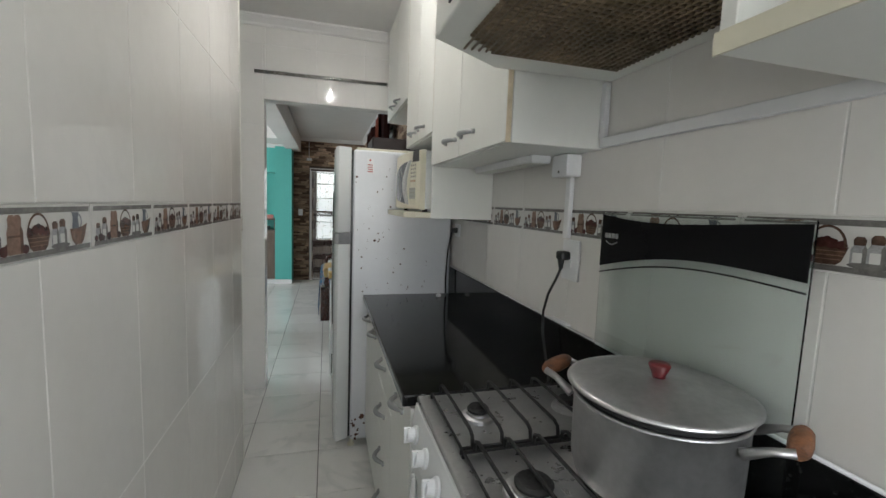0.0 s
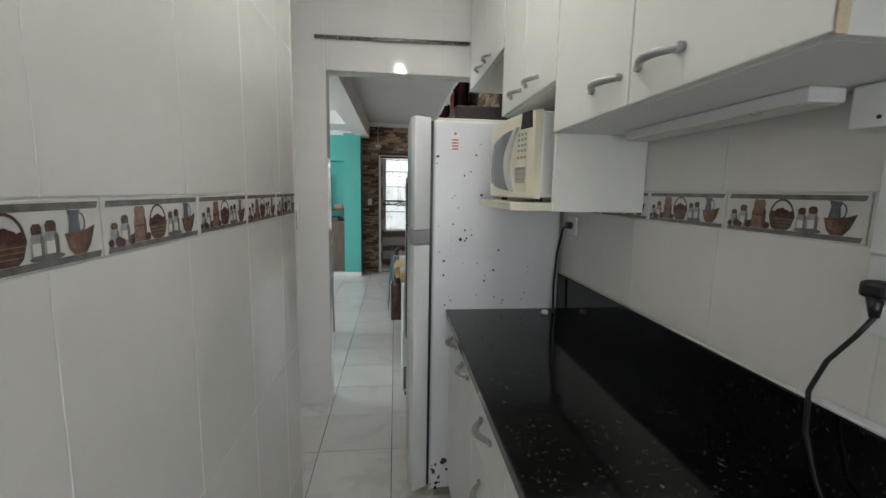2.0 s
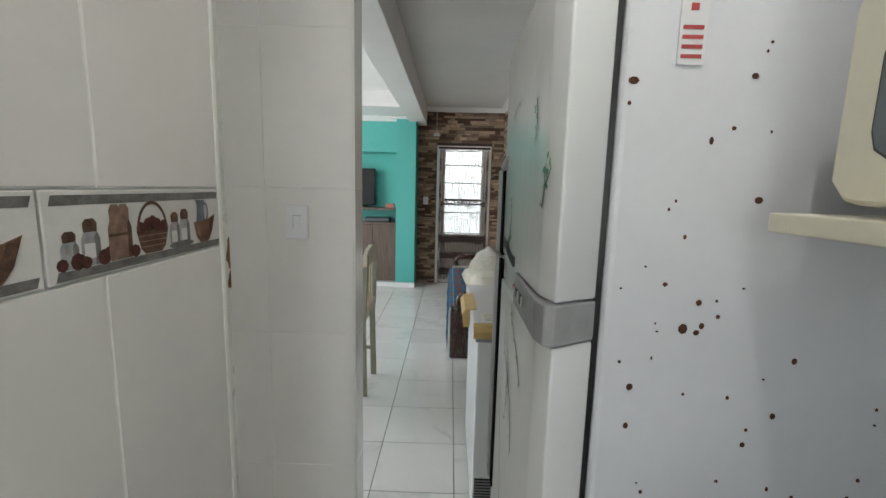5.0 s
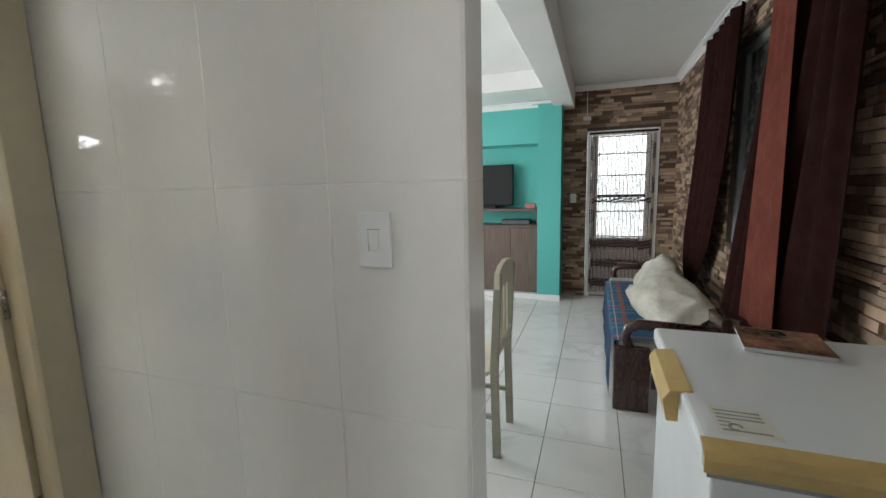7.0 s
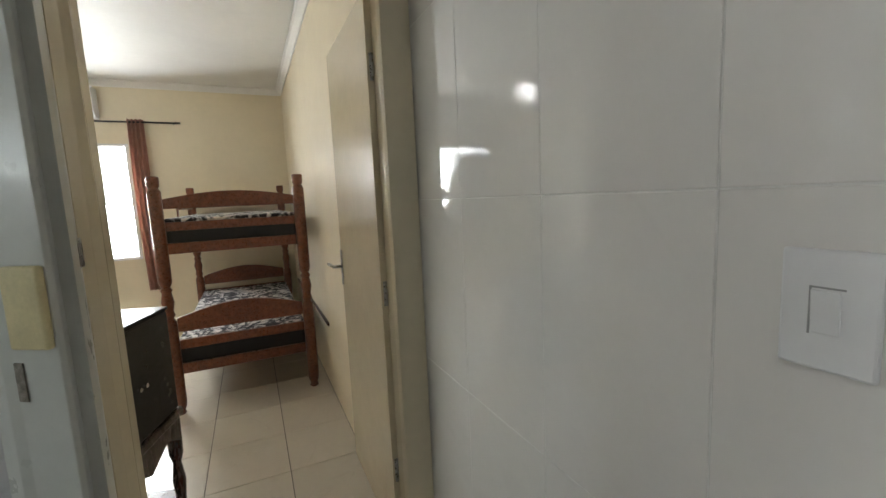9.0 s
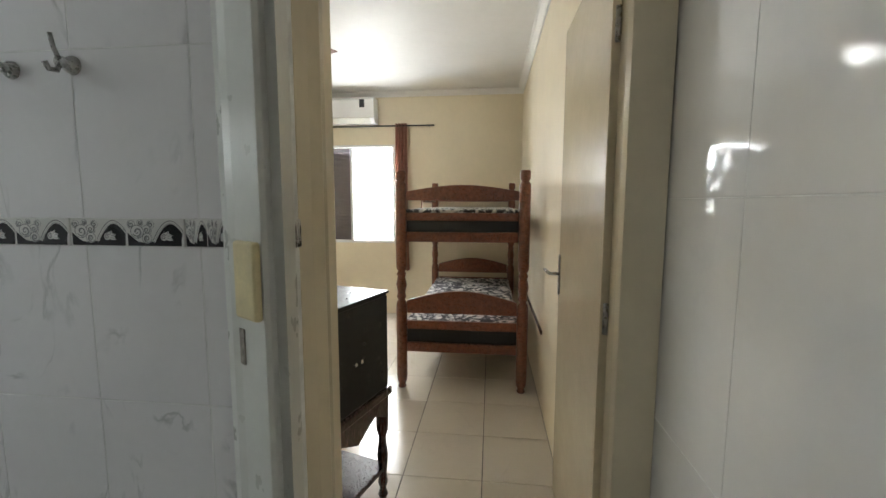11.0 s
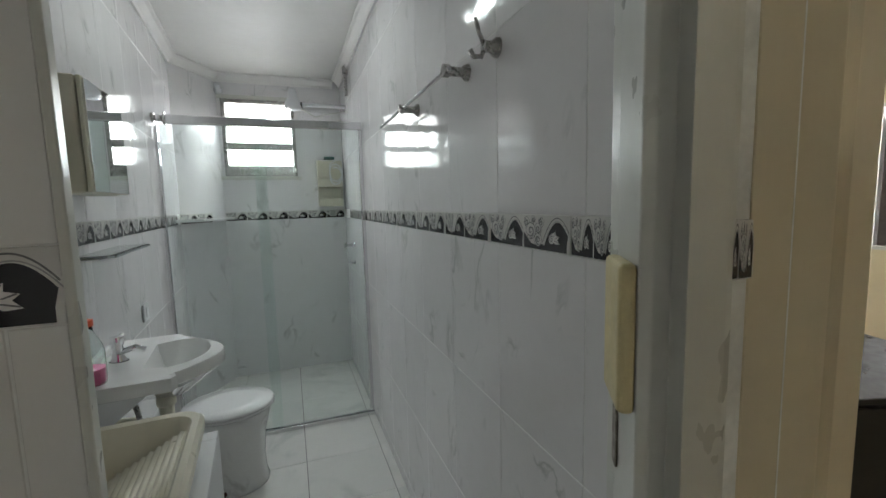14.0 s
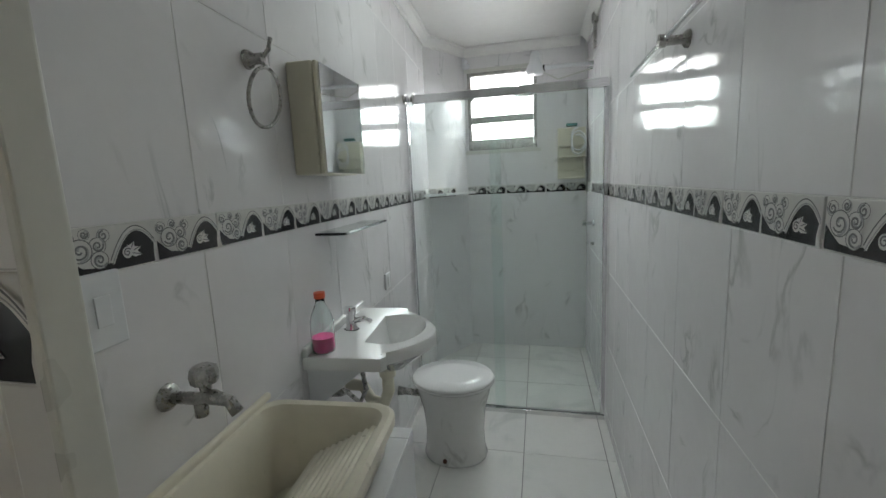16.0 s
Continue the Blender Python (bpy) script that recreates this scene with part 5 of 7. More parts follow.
g = part("globe", lathe([(0, 0.0), (0.010, 0.003), (0.016, 0.012), (0.018, 0.024), (0.014, 0.04), (0.010, 0.05), (0, 0.05)], pose(-0.03, 2.03, 2.532), 18), glow_material("bulb_glow", (0.95, 0.98, 1.0), 25), bulb, "lit white globe", 60)
g.visible_shadow = False

# ---- living room ----
fz = thing("chest_freezer", "white chest freezer with a faded yellow lid edge", "freezer", (0.27, 3.97, 0))
ZX0, ZX1, ZY0, ZY1 = -0.035, 0.575, 3.615, 4.33
part("body", box((ZX0 + 0.012, ZY0 + 0.012, 0.04), (ZX1, ZY1 - 0.01, 0.805), 0.008, 3), ENAMEL, fz)
lidp = part("lid", box((ZX0 - 0.008, ZY0 - 0.005, 0.822), (ZX1 + 0.005, ZY1, 0.870), 0.012, 3), ENAMEL, fz, "white lid")
part("seal", box((ZX0 + 0.004, ZY0 + 0.004, 0.8055), (ZX1 - 0.004, ZY1 - 0.012, 0.8215)), HANDLE_GREY, fz)
YELLOW = material("yellowed_plastic", (0.60, 0.42, 0.16), 0.4, var=0.12, scale=16)
part("edge_trim", prism([(ZY0 - 0.013, 0.824), (ZY0 - 0.016, 0.852), (ZY0 - 0.006, 0.870), (ZY0 + 0.030, 0.8755), (ZY0 + 0.030, 0.8705), (ZY0 - 0.0055, 0.864), (ZY0 - 0.0055, 0.824)], "x", ZX0 - 0.006, ZX1, 0.0015), YELLOW, lidp, "yellowed plastic edge trim")
part("handle", prism([(ZX0 - 0.035, 0.79), (ZX0 - 0.045, 0.845), (ZX0 - 0.03, 0.868), (ZX0 + 0.02, 0.8745), (ZX0 + 0.02, 0.8705), (ZX0 - 0.009, 0.865), (ZX0 - 0.009, 0.79)], "y", 3.84, 4.12, 0.002), YELLOW, lidp, "yellowed plastic lid handle")
part("grille", add_box(bmesh.new(), (ZX0 + 0.02, ZY0 + 0.0115, 0.06), (ZX0 + 0.10, ZY0 + 0.0118, 0.22)), BLACK, fz)
for i in range(12):
    part("slat", box((ZX0 + 0.02, ZY0 + 0.008, 0.064 + i * 0.013), (ZX0 + 0.10, ZY0 + 0.0112, 0.069 + i * 0.013)), HANDLE_GREY, fz)
for x in (ZX0 + 0.05, ZX1 - 0.05):
    for y in (ZY0 + 0.06, ZY1 - 0.06):
        part("foot", lathe([(0, 0), (0.022, 0), (0.022, 0.02), (0.012, 0.041), (0, 0.041)], pose(x, y, 0), 12), BLACK, fz)
st = part("sticker", box((0.0, 3.675, 0.8702), (0.11, 3.79, 0.8706)), material("label_paper", (0.70, 0.68, 0.58), 0.6, var=0.1, scale=20), lidp, "pale paper energy label")
bm = bmesh.new()
for i in range(6):
    add_box(bm, (0.008, 3.688 + i * 0.016, 0.8707), (0.03 if i in (1, 2) else 0.095, 3.694 + i * 0.016, 0.8709))
add_tube(bm, [(0.035 + 0.012 * math.cos(a / 8 * 5), 3.705 + 0.012 * math.sin(a / 8 * 5), 0.8709) for a in range(9)], 0.0018, 5)
part("print", bm, HANDLE_GREY, st)
bk = thing("book", "thin book with a photographic cover on the freezer", "book", (0.28, 4.22, 0.87))
mb = pose(0.295, 4.25, 0.8715, 0, 0, -8)
part("pages", box((-0.105, -0.10, 0), (0.105, 0.10, 0.012), 0.001, m=mb), WHITE_PLASTIC, bk)
part("cover", box((-0.107, -0.102, 0.0125), (0.107, 0.102, 0.0145), m=mb), material("book_cover", (0.36, 0.20, 0.13), 0.2, var=0.7, scale=9), bk, "glossy brown picture cover")
part("cover_band", box((-0.100, 0.02, 0.0146), (0.02, 0.09, 0.015), m=mb), material("book_band", (0.06, 0.07, 0.04), 0.25, var=0.5, scale=15), bk)

chair = thing("dining_chair", "slim painted dining chair with a pale slatted back", "chair", (-0.88, 4.86, 0))
for y in (4.69, 5.03):
    part("leg", prism([(-0.705, 0), (-0.665, 0), (-0.675, 0.47), (-0.655, 0.95), (-0.690, 0.955), (-0.715, 0.47)], "y", y - 0.013, y + 0.013, 0.003), CHAIR_WOOD, chair)
for y in (4.70, 5.02):
    part("leg", box((-1.085, y - 0.017, 0), (-1.05, y + 0.017, 0.44), 0.003), CHAIR_WOOD, chair)
part("seat", box((-1.10, 4.66, 0.441), (-0.72, 5.06, 0.468), 0.008), CHAIR_PALE, chair)
part("top_rail", prism([(4.675, 0.88), (4.675, 0.955), (4.74, 0.985), (4.86, 1.0), (4.98, 0.985), (5.045, 0.955), (5.045, 0.88)], "x", -0.688, -0.662, 0.003), CHAIR_PALE, chair, "pale curved top rail")
part("cross_rail", box((-0.692, 4.705, 0.55), (-0.672, 5.015, 0.60), 0.003), CHAIR_PALE, chair)
for y in (4.78, 4.86, 4.94):
    part("slat", box((-0.688, y - 0.015, 0.601), (-0.674, y + 0.015, 0.879), 0.002), CHAIR_PALE, chair)
part("stretcher", box((-1.05, 4.69, 0.2), (-0.70, 4.71, 0.225), 0.003), CHAIR_WOOD, chair)
part("stretcher", box((-1.05, 5.01, 0.2), (-0.70, 5.03, 0.225), 0.003), CHAIR_WOOD, chair)

sofa = thing("wooden_sofa", "dark carved wooden sofa with a plaid throw", "sofa", (0.2, 6.3, 0))
SX, SY, SE = -0.118, 5.36, 7.25
for y in (SY, SE):
    part("end_panel", box((SX, y, 0), (SX + 0.20, y + 0.05, 0.40), 0.008), DARK_WOOD, sofa)
    part("back_post", box((0.42, y, 0), (0.48, y + 0.05, 0.60), 0.008), DARK_WOOD, sofa)
    part("armrest", tube([(SX + 0.09, y + 0.025, 0.39), (SX + 0.06, y + 0.025, 0.46), (SX + 0.075, y + 0.025, 0.515), (SX + 0.13, y + 0.025, 0.542), (SX + 0.24, y + 0.025, 0.54), (0.43, y + 0.025, 0.53)], [0.026, 0.028, 0.032, 0.034, 0.03, 0.028], 10), DARK_WOOD, sofa, "curved dark armrest")
    part("end_slat", box((SX + 0.21, y + 0.012, 0.15), (0.41, y + 0.036, 0.38), 0.004), DARK_WOOD, sofa)
part("front_rail", box((SX + 0.01, SY + 0.051, 0.20), (SX + 0.045, SE - 0.001, 0.33), 0.006), DARK_WOOD, sofa)
part("back_rail", box((0.43, SY + 0.051, 0.45), (0.47, SE - 0.001, 0.58), 0.01), DARK_WOOD, sofa)
part("seat_frame", box((SX + 0.046, SY + 0.051, 0.25), (0.42, SE - 0.001, 0.33)), DARK_WOOD, sofa)
part("seat_cushion", box((SX + 0.02, SY + 0.052, 0.331), (0.42, SE - 0.002, 0.43), 0.03, 3), SATIN, sofa, "cream seat cushion")
bm = bmesh.new()
n, kk = 26, 12
prof = [(0.40, 0.438), (0.30, 0.440), (0.15, 0.441), (0.0, 0.440), (SX + 0.01, 0.436), (SX - 0.012, 0.425), (SX - 0.020, 0.36), (SX - 0.022, 0.28), (SX - 0.026, 0.18), (SX - 0.030, 0.10)]
rnd = random.Random(2)
grid = []
for i in range(n + 1):
    y = SY + 0.03 + (1.65) * i / n
    w = math.sin(i * 1.7) * 0.5 + math.sin(i * 0.9 + 1) * 0.5
    grid.append([bm.verts.new((x + (0.010 * w * max(0, j - 4) / 5), y, z + 0.004 * math.sin(i * 1.3 + j) - (0.05 * max(0, j - 8) * w))) for j, (x, z) in enumerate(prof)])
for a, b in zip(grid, grid[1:]):
    for j in range(len(prof) - 1):
        bm.faces.new((a[j], a[j + 1], b[j + 1], b[j]))
bmesh.ops.solidify(bm, geom=bm.faces[:], thickness=-0.006)
solid("throw_blanket", bm, PLAID, "blue plaid throw hanging over the sofa seat", "blanket", smooth=60)


def cushion(name, label, m, sx, sy, sz, mat, seed):
    t = bmesh.new()
    bmesh.ops.create_uvsphere(t, u_segments=28, v_segments=16, radius=1)
    rnd = random.Random(seed)
    o = Vector((rnd.random() * 9, rnd.random() * 9, 0))
    for v in t.verts:
        c = v.co
        s = [math.copysign(abs(q) ** 0.55, q) for q in c]
        k = noise.noise(Vector(s) * 2.2 + o) * 0.15 + noise.noise(Vector(s) * 5 + o) * 0.10
        v.co = Vector((s[0] * sx, s[1] * sy, c.z * sz * (1.15 - 0.35 * max(abs(s[0]), abs(s[1]))))) * (1 + k)
    bmesh.ops.transform(t, matrix=m, verts=t.verts)
    return solid(name, t, mat, label, "cushion", smooth=80)


cushion("bed_pillow", "crumpled cream satin pillow lying on the sofa", pose(0.24, 5.98, 0.535, 12, -30, 10), 0.20, 0.36, 0.11, SATIN, 3)
cushion("bed_pillow", "crumpled cream satin bundle on the sofa", pose(0.25, 6.58, 0.57, 10, -48, -8), 0.20, 0.32, 0.11, SATIN, 5)

# curtains and window on the east side
def curtain(name, label, x, pts, mat, folds, depth, parts_mat=None, group=""):
    """A hanging cloth: rows of (z, y0, y1), folded along y."""
    c = thing(name, label, "curtain", (x, (pts[0][1] + pts[0][2]) / 2, pts[-1][0]), group)
    bm = bmesh.new()
    n = folds * 8
    rows = []
    m = 14
    for j in range(m + 1):
        f = j / m * (len(pts) - 1)
        i, u = min(int(f), len(pts) - 2), f - min(int(f), len(pts) - 2)
        z, a, b = [p * (1 - u) + q * u for p, q in zip(pts[i], pts[i + 1])]
        rows.append([bm.verts.new((x + depth * (math.sin(k / n * folds * math.tau) * 0.75 + 0.25 * math.sin(k * 0.9 + j * 0.25)), a + (b - a) * k / n, z)) for k in range(n + 1)])
    for A, B in zip(rows, rows[1:]):
        for k in range(n):
            bm.faces.new((A[k], A[k + 1], B[k + 1], B[k]))
    bmesh.ops.solidify(bm, geom=bm.faces[:], thickness=0.003)
    part("cloth", bm, mat, c, smooth=80)
    return c


curtain("window_curtain", "dark brown curtain tied together at the sofa", 0.50, [(2.36, 5.72, 6.45), (1.6, 5.85, 6.62), (0.9, 6.15, 6.85), (0.60, 6.45, 6.80), (0.50, 6.50, 6.72)], BROWN_CLOTH, 5, 0.030, group="brown living room curtains")
c2 = curtain("window_curtain", "dark brown curtain with a rust-red panel coloured as sunlit", 0.49, [(2.36, 4.42, 5.02), (1.6, 4.45, 5.25), (0.95, 4.46, 5.52), (0.62, 4.47, 5.66)], BROWN_CLOTH, 6, 0.030, group="brown living room curtains")
# sunlight through the cloth, laid over it as a brighter panel
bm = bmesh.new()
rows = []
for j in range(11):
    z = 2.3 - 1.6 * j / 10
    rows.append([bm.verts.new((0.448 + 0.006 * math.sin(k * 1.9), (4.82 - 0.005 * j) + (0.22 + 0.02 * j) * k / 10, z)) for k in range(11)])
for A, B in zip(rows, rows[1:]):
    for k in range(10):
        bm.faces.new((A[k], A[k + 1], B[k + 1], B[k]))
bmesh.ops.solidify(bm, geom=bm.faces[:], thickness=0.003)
part("lit_panel", bm, SUNLIT_CLOTH, c2, "curtain panel coloured rust-red to look sunlit", 80)
rod = thing("curtain_rod", "white curtain rod over the living room window", "curtain rod", (0.5, 5.4, 2.36))
part("rod", tube([(0.495, 4.25, 2.385), (0.495, 6.60, 2.385)], 0.010, 8), WHITE_PLASTIC, rod)
for y in (4.3, 5.4, 6.55):
    part("bracket", tube([(0.495, y, 2.385), (LR - 0.013, y, 2.385)], 0.006, 6), WHITE_PLASTIC, rod)
w = thing("window_1", "grey aluminium sliding window behind brown curtains", "window", (LR + 0.07, 5.42, RZ0), kind="structure")
for lo, hi in (((LR + 0.03, RY0, RZ0), (LR + 0.10, RY1, RZ0 + 0.05)), ((LR + 0.03, RY0, RZ1 - 0.05), (LR + 0.10, RY1, RZ1)), ((LR + 0.03, RY0, RZ0 + 0.051), (LR + 0.10, RY0 + 0.05, RZ1 - 0.051)),
               ((LR + 0.03, RY1 - 0.05, RZ0 + 0.051), (LR + 0.10, RY1, RZ1 - 0.051)), ((LR + 0.04, 5.40, RZ0 + 0.051), (LR + 0.09, 5.45, RZ1 - 0.051))):
    part("window_frame", box(lo, hi, 0.004), material("grey_window", (0.30, 0.31, 0.30), 0.4, 0.3), w)
for a, b in ((RY0 + 0.051, 5.399), (5.451, RY1 - 0.051)):
    p = part("pane", box((LR + 0.06, a, RZ0 + 0.051), (LR + 0.065, b, RZ1 - 0.051)), material("dusty_pane", (0.20, 0.22, 0.21), 0.25, var=0.15, scale=5) if a < 5 else bpy.data.materials["dusty_pane"], w)

# entrance door with bead curtain
ent = thing("door_3", "white metal entrance door with a barred window", "door", (0.03, LF + 0.05, 0), kind="structure")
DX0, DX1 = -0.35, 0.415
for lo, hi in (((DX0, LF - 0.02, 0), (DX0 + 0.05, LF + 0.10, 1.975)), ((DX1 - 0.05, LF - 0.02, 0), (DX1, LF + 0.10, 1.975)), ((DX0 + 0.051, LF - 0.02, 1.925), (DX1 - 0.051, LF + 0.10, 1.975))):
    part("frame_piece", box(lo, hi, 0.004), WHITE_PAINT, ent)
part("lower_panel", box((DX0 + 0.052, LF + 0.03, 0.01), (DX1 - 0.052, LF + 0.07, 0.72), 0.004), WHITE_PAINT, ent)
for x in (DX0 + 0.052, DX1 - 0.122):
    part("stile", box((x, LF + 0.03, 0.721), (x + 0.07, LF + 0.07, 1.92), 0.004), WHITE_PAINT, ent)
part("glazing", box((DX0 + 0.123, LF + 0.05, 0.722), (DX1 - 0.123, LF + 0.055, 1.92)), FROST, ent).visible_shadow = False
for z in (0.73, 1.03, 1.20, 1.45, 1.70, 1.90):
    part("cross_bar", box((DX0 + 0.123, LF + 0.035, z), (DX1 - 0.123, LF + 0.048, z + (0.035 if z in (1.20,) else 0.014)), 0.002), HANDLE_GREY if z != 1.2 else DARK_WOOD, ent)
part("door_handle", box((DX0 + 0.075, LF + 0.005, 0.92), (DX0 + 0.095, LF + 0.029, 1.06), 0.004), OLD_CHROME, ent)
beads = thing("bead_curtain", "bead curtain with brown and pale strands over the door", "curtain", (0.03, LF - 0.03, 0))
part("rail", box((DX0 + 0.02, LF - 0.045, 1.93), (DX1 - 0.02, LF - 0.021, 1.955), 0.003), DARK_WOOD, beads)
BEAD_PALE = material("pale_beads", (0.42, 0.33, 0.26), 0.45, var=0.2, scale=40)
BEAD_DARK = material("brown_beads", (0.06, 0.03, 0.028), 0.4, var=0.3, scale=40)
rnd = random.Random(11)
for i in range(46):
    x = DX0 + 0.045 + (DX1 - DX0 - 0.09) * i / 45
    bm = bmesh.new()
    shift = rnd.uniform(0, 0.03)
    z = 1.925 - shift
    add_tube(bm, [(x, LF - 0.033, 1.93), (x, LF - 0.033, 0.06)], 0.0014, 4, i % 2)
    edge_strand = i < 2 or i > 43
    while z > 0.08:
        L_ = 0.034
        band = (0.62 < z < 0.72) or (0.38 < z < 0.48) or (0.14 < z < 0.24) or (1.16 < z < 1.21)
        dark = (int(z * 5.5) % 2 == 1) if edge_strand else band or i % 3 == 0
        if band or edge_strand or i % 3 == 0 or z < 0.75 or rnd.random() < 0.45:
            w_ = 0.0085 if band or edge_strand else 0.0052
            add_tube(bm, [(x, LF - 0.033, z), (x, LF - 0.033, z - L_ * 0.5), (x, LF - 0.033, z - L_)], [w_ * 0.6, w_, w_ * 0.6], 6, 1 if dark else 0)
        z -= L_ + 0.001
    part("strand", bm, [BEAD_PALE, BEAD_DARK], beads)
m_far = lambda x, z: plane((x, LF - 0.024, z), (1, 0, 0), (0, 0, 1))
wall_plate("light_switch", "white rocker switch on the stone wall", m_far(-0.50, 1.20), 0.07, 0.11)
wall_plate("wall_sensor", "small white sensor box on the stone wall", m_far(-0.36, 2.12), 0.085, 0.045, False)
solid("sensor_cable", tube([(-0.36, LF - 0.022, 2.14), (-0.362, LF - 0.022, 2.42)], 0.004, 6), WHITE_PLASTIC, "thin white cable above the sensor box", "cable")

# television niche
unit = thing("tv_cabinet", "grey-brown laminate cabinet with tall doors", "cabinet", (-1.4, 8.05, 0))
part("plinth", box((-2.2, 7.80, 0), (-0.89, 8.24, 0.06)), CERAMIC, unit)
part("body", box((-2.2, 7.90, 0.061), (-0.89, 8.24, 0.86), 0.002), LAMINATE_WOOD, unit)
for i in range(4):
    part("door", box((-2.2 + 0.327 * i, 7.875, 0.065), (-1.877 + 0.327 * i, 7.899, 0.855), 0.002), LAMINATE_WOOD, unit)
part("top", box((-2.2, 7.865, 0.861), (-0.89, 8.24, 0.89), 0.003), LAMINATE_WOOD, unit)
for x in (-2.19, -0.912):
    part("upright", box((x, 7.90, 0.891), (x + 0.018, 8.24, 1.06)), LAMINATE_WOOD, unit)
part("shelf", box((-2.2, 7.87, 1.061), (-0.89, 8.24, 1.088), 0.003), LAMINATE_WOOD, unit)
tv = thing("television", "black flat television on the niche shelf", "television", (-1.65, 8.12, 1.09))
part("screen", box((-2.05, 8.10, 1.125), (-1.235, 8.14, 1.625), 0.006), material("tv_screen", (0.010, 0.011, 0.012), 0.12), tv)
part("bezel", box((-2.06, 8.115, 1.115), (-1.225, 8.15, 1.635), 0.006), BLACK, tv)
part("stand", box((-1.85, 8.06, 1.0885), (-1.45, 8.20, 1.1145), 0.004), BLACK, tv)
solid("storage_box", box((-1.06, 8.0, 1.0885), (-0.94, 8.1, 1.145), 0.004), material("pink_card", (0.55, 0.20, 0.17), 0.6), "small pink and white box on the niche shelf", "box")
dvd = thing("set_top_box", "dark glass set-top box under the shelf", "device", (-1.2, 8.05, 0.89))
part("case", box((-1.35, 7.95, 0.8905), (-1.0, 8.15, 0.95), 0.004), BLACK, dvd)
part("front", box((-1.34, 7.947, 0.90), (-1.01, 7.9495, 0.94)), GREY_GLASS, dvd)
solid("pillar_cap", box((-0.95, 7.73, 2.272), (-0.62, 7.9, 2.30), 0.004), WHITE_PAINT, "white plaster cap on the teal pillar", "moulding", kind="structure")
solid("baseboard", box((-0.89, 7.755, 0.0), (-0.615, 7.769, 0.07), 0.002), CERAMIC, "white tile skirting round the teal pillar", "skirting", kind="structure")

bulb = thing("ceiling_bulb", "small lit ceiling bulb in the bedroom", "lamp", (-3.95, 1.55, BC))
part("base", lathe([(0, 0), (0.05, 0), (0.05, -0.02), (0.02, -0.03), (0.02, -0.22), (0, -0.22)], pose(-3.95, 1.55, BC + 0.002), 18), WHITE_PLASTIC, bulb)
part("globe", lathe([(0, 0.0), (0.016, 0.004), (0.028, 0.02), (0.030, 0.035), (0.022, 0.06), (0.014, 0.078), (0, 0.078)], pose(-3.95, 1.55, 2.405), 18), glow_material("bedroom_bulb_glow", (1.0, 0.98, 0.95), 12), bulb, "lit white globe", 60)
# ---- bedroom ----
bunk = thing("bunk_bed", "reddish-brown wooden bunk bed with turned posts", "bed", (-4.68, 2.95, 0))
U0, U1, V0, V1 = -3.72, -5.60, 2.512, 3.39


def post(x, y):
    prof = [(0, 0), (0.026, 0), (0.032, 0.01), (0.024, 0.03), (0.036, 0.055), (0.040, 0.09), (0.0401, 0.62), (0.036, 0.65), (0.024, 0.67), (0.036, 0.69), (0.028, 0.72), (0.039, 0.78), (0.028, 0.84), (0.036, 0.86), (0.024, 0.88), (0.036, 0.90), (0.040, 0.93),
            (0.0401, 1.50), (0.034, 1.515), (0.026, 1.525), (0.036, 1.54), (0.037, 1.59), (0.032, 1.60), (0, 1.60)]
    part("post", lathe(prof, pose(x, y, 0), 12), BED_WOOD, bunk, "turned post", 35)


for x in (U0, U1):
    for y in (V0, V1):
        post(x, y)
    y0, y1 = V0 + 0.041, V1 - 0.041
    n = 12
    for zb, zt, rise, nm in ((1.392, 1.455, 0.045, "headboard"), (0.572, 0.665, 0.075, "headboard")):
        pts = [(y0, zb)] + [(y1, zb)] + [(y1 + (y0 - y1) * i / n, zt + rise * math.sin(math.pi * i / n)) for i in range(n + 1)]
        part(nm, prism(pts, "x", x - 0.014, x + 0.014, 0.003), BED_WOOD, bunk, "arched end board")
    for zb, zt in ((1.248, 1.305), (1.096, 1.167), (0.452, 0.515), (0.280, 0.349)):
        part("end_rail", box((x - 0.014, y0, zb), (x + 0.014, y1, zt), 0.004), BED_WOOD, bunk)
for y in (V0, V1):
    for zb, zt in ((1.096, 1.20), (0.280, 0.385)):
        part("side_rail", box((U1 + 0.041, y - 0.014, zb), (U0 - 0.041, y + 0.014, zt), 0.004), BED_WOOD, bunk)
part("guard_rail", box((U1 + 0.041, V0 - 0.012, 1.38), (-4.75, V0 + 0.012, 1.45), 0.004), BED_WOOD, bunk)
part("guard_upright", box((-4.80, V0 - 0.026, 1.15), (-4.75, V0 - 0.0145, 1.45), 0.003), BED_WOOD, bunk)
for zb in (1.110, 0.290):
    for i in range(9):
        x = U1 + 0.12 + i * 0.2
        part("slat", box((x, V0 + 0.016, zb), (x + 0.07, V1 - 0.016, zb + 0.018)), BED_WOOD, bunk)
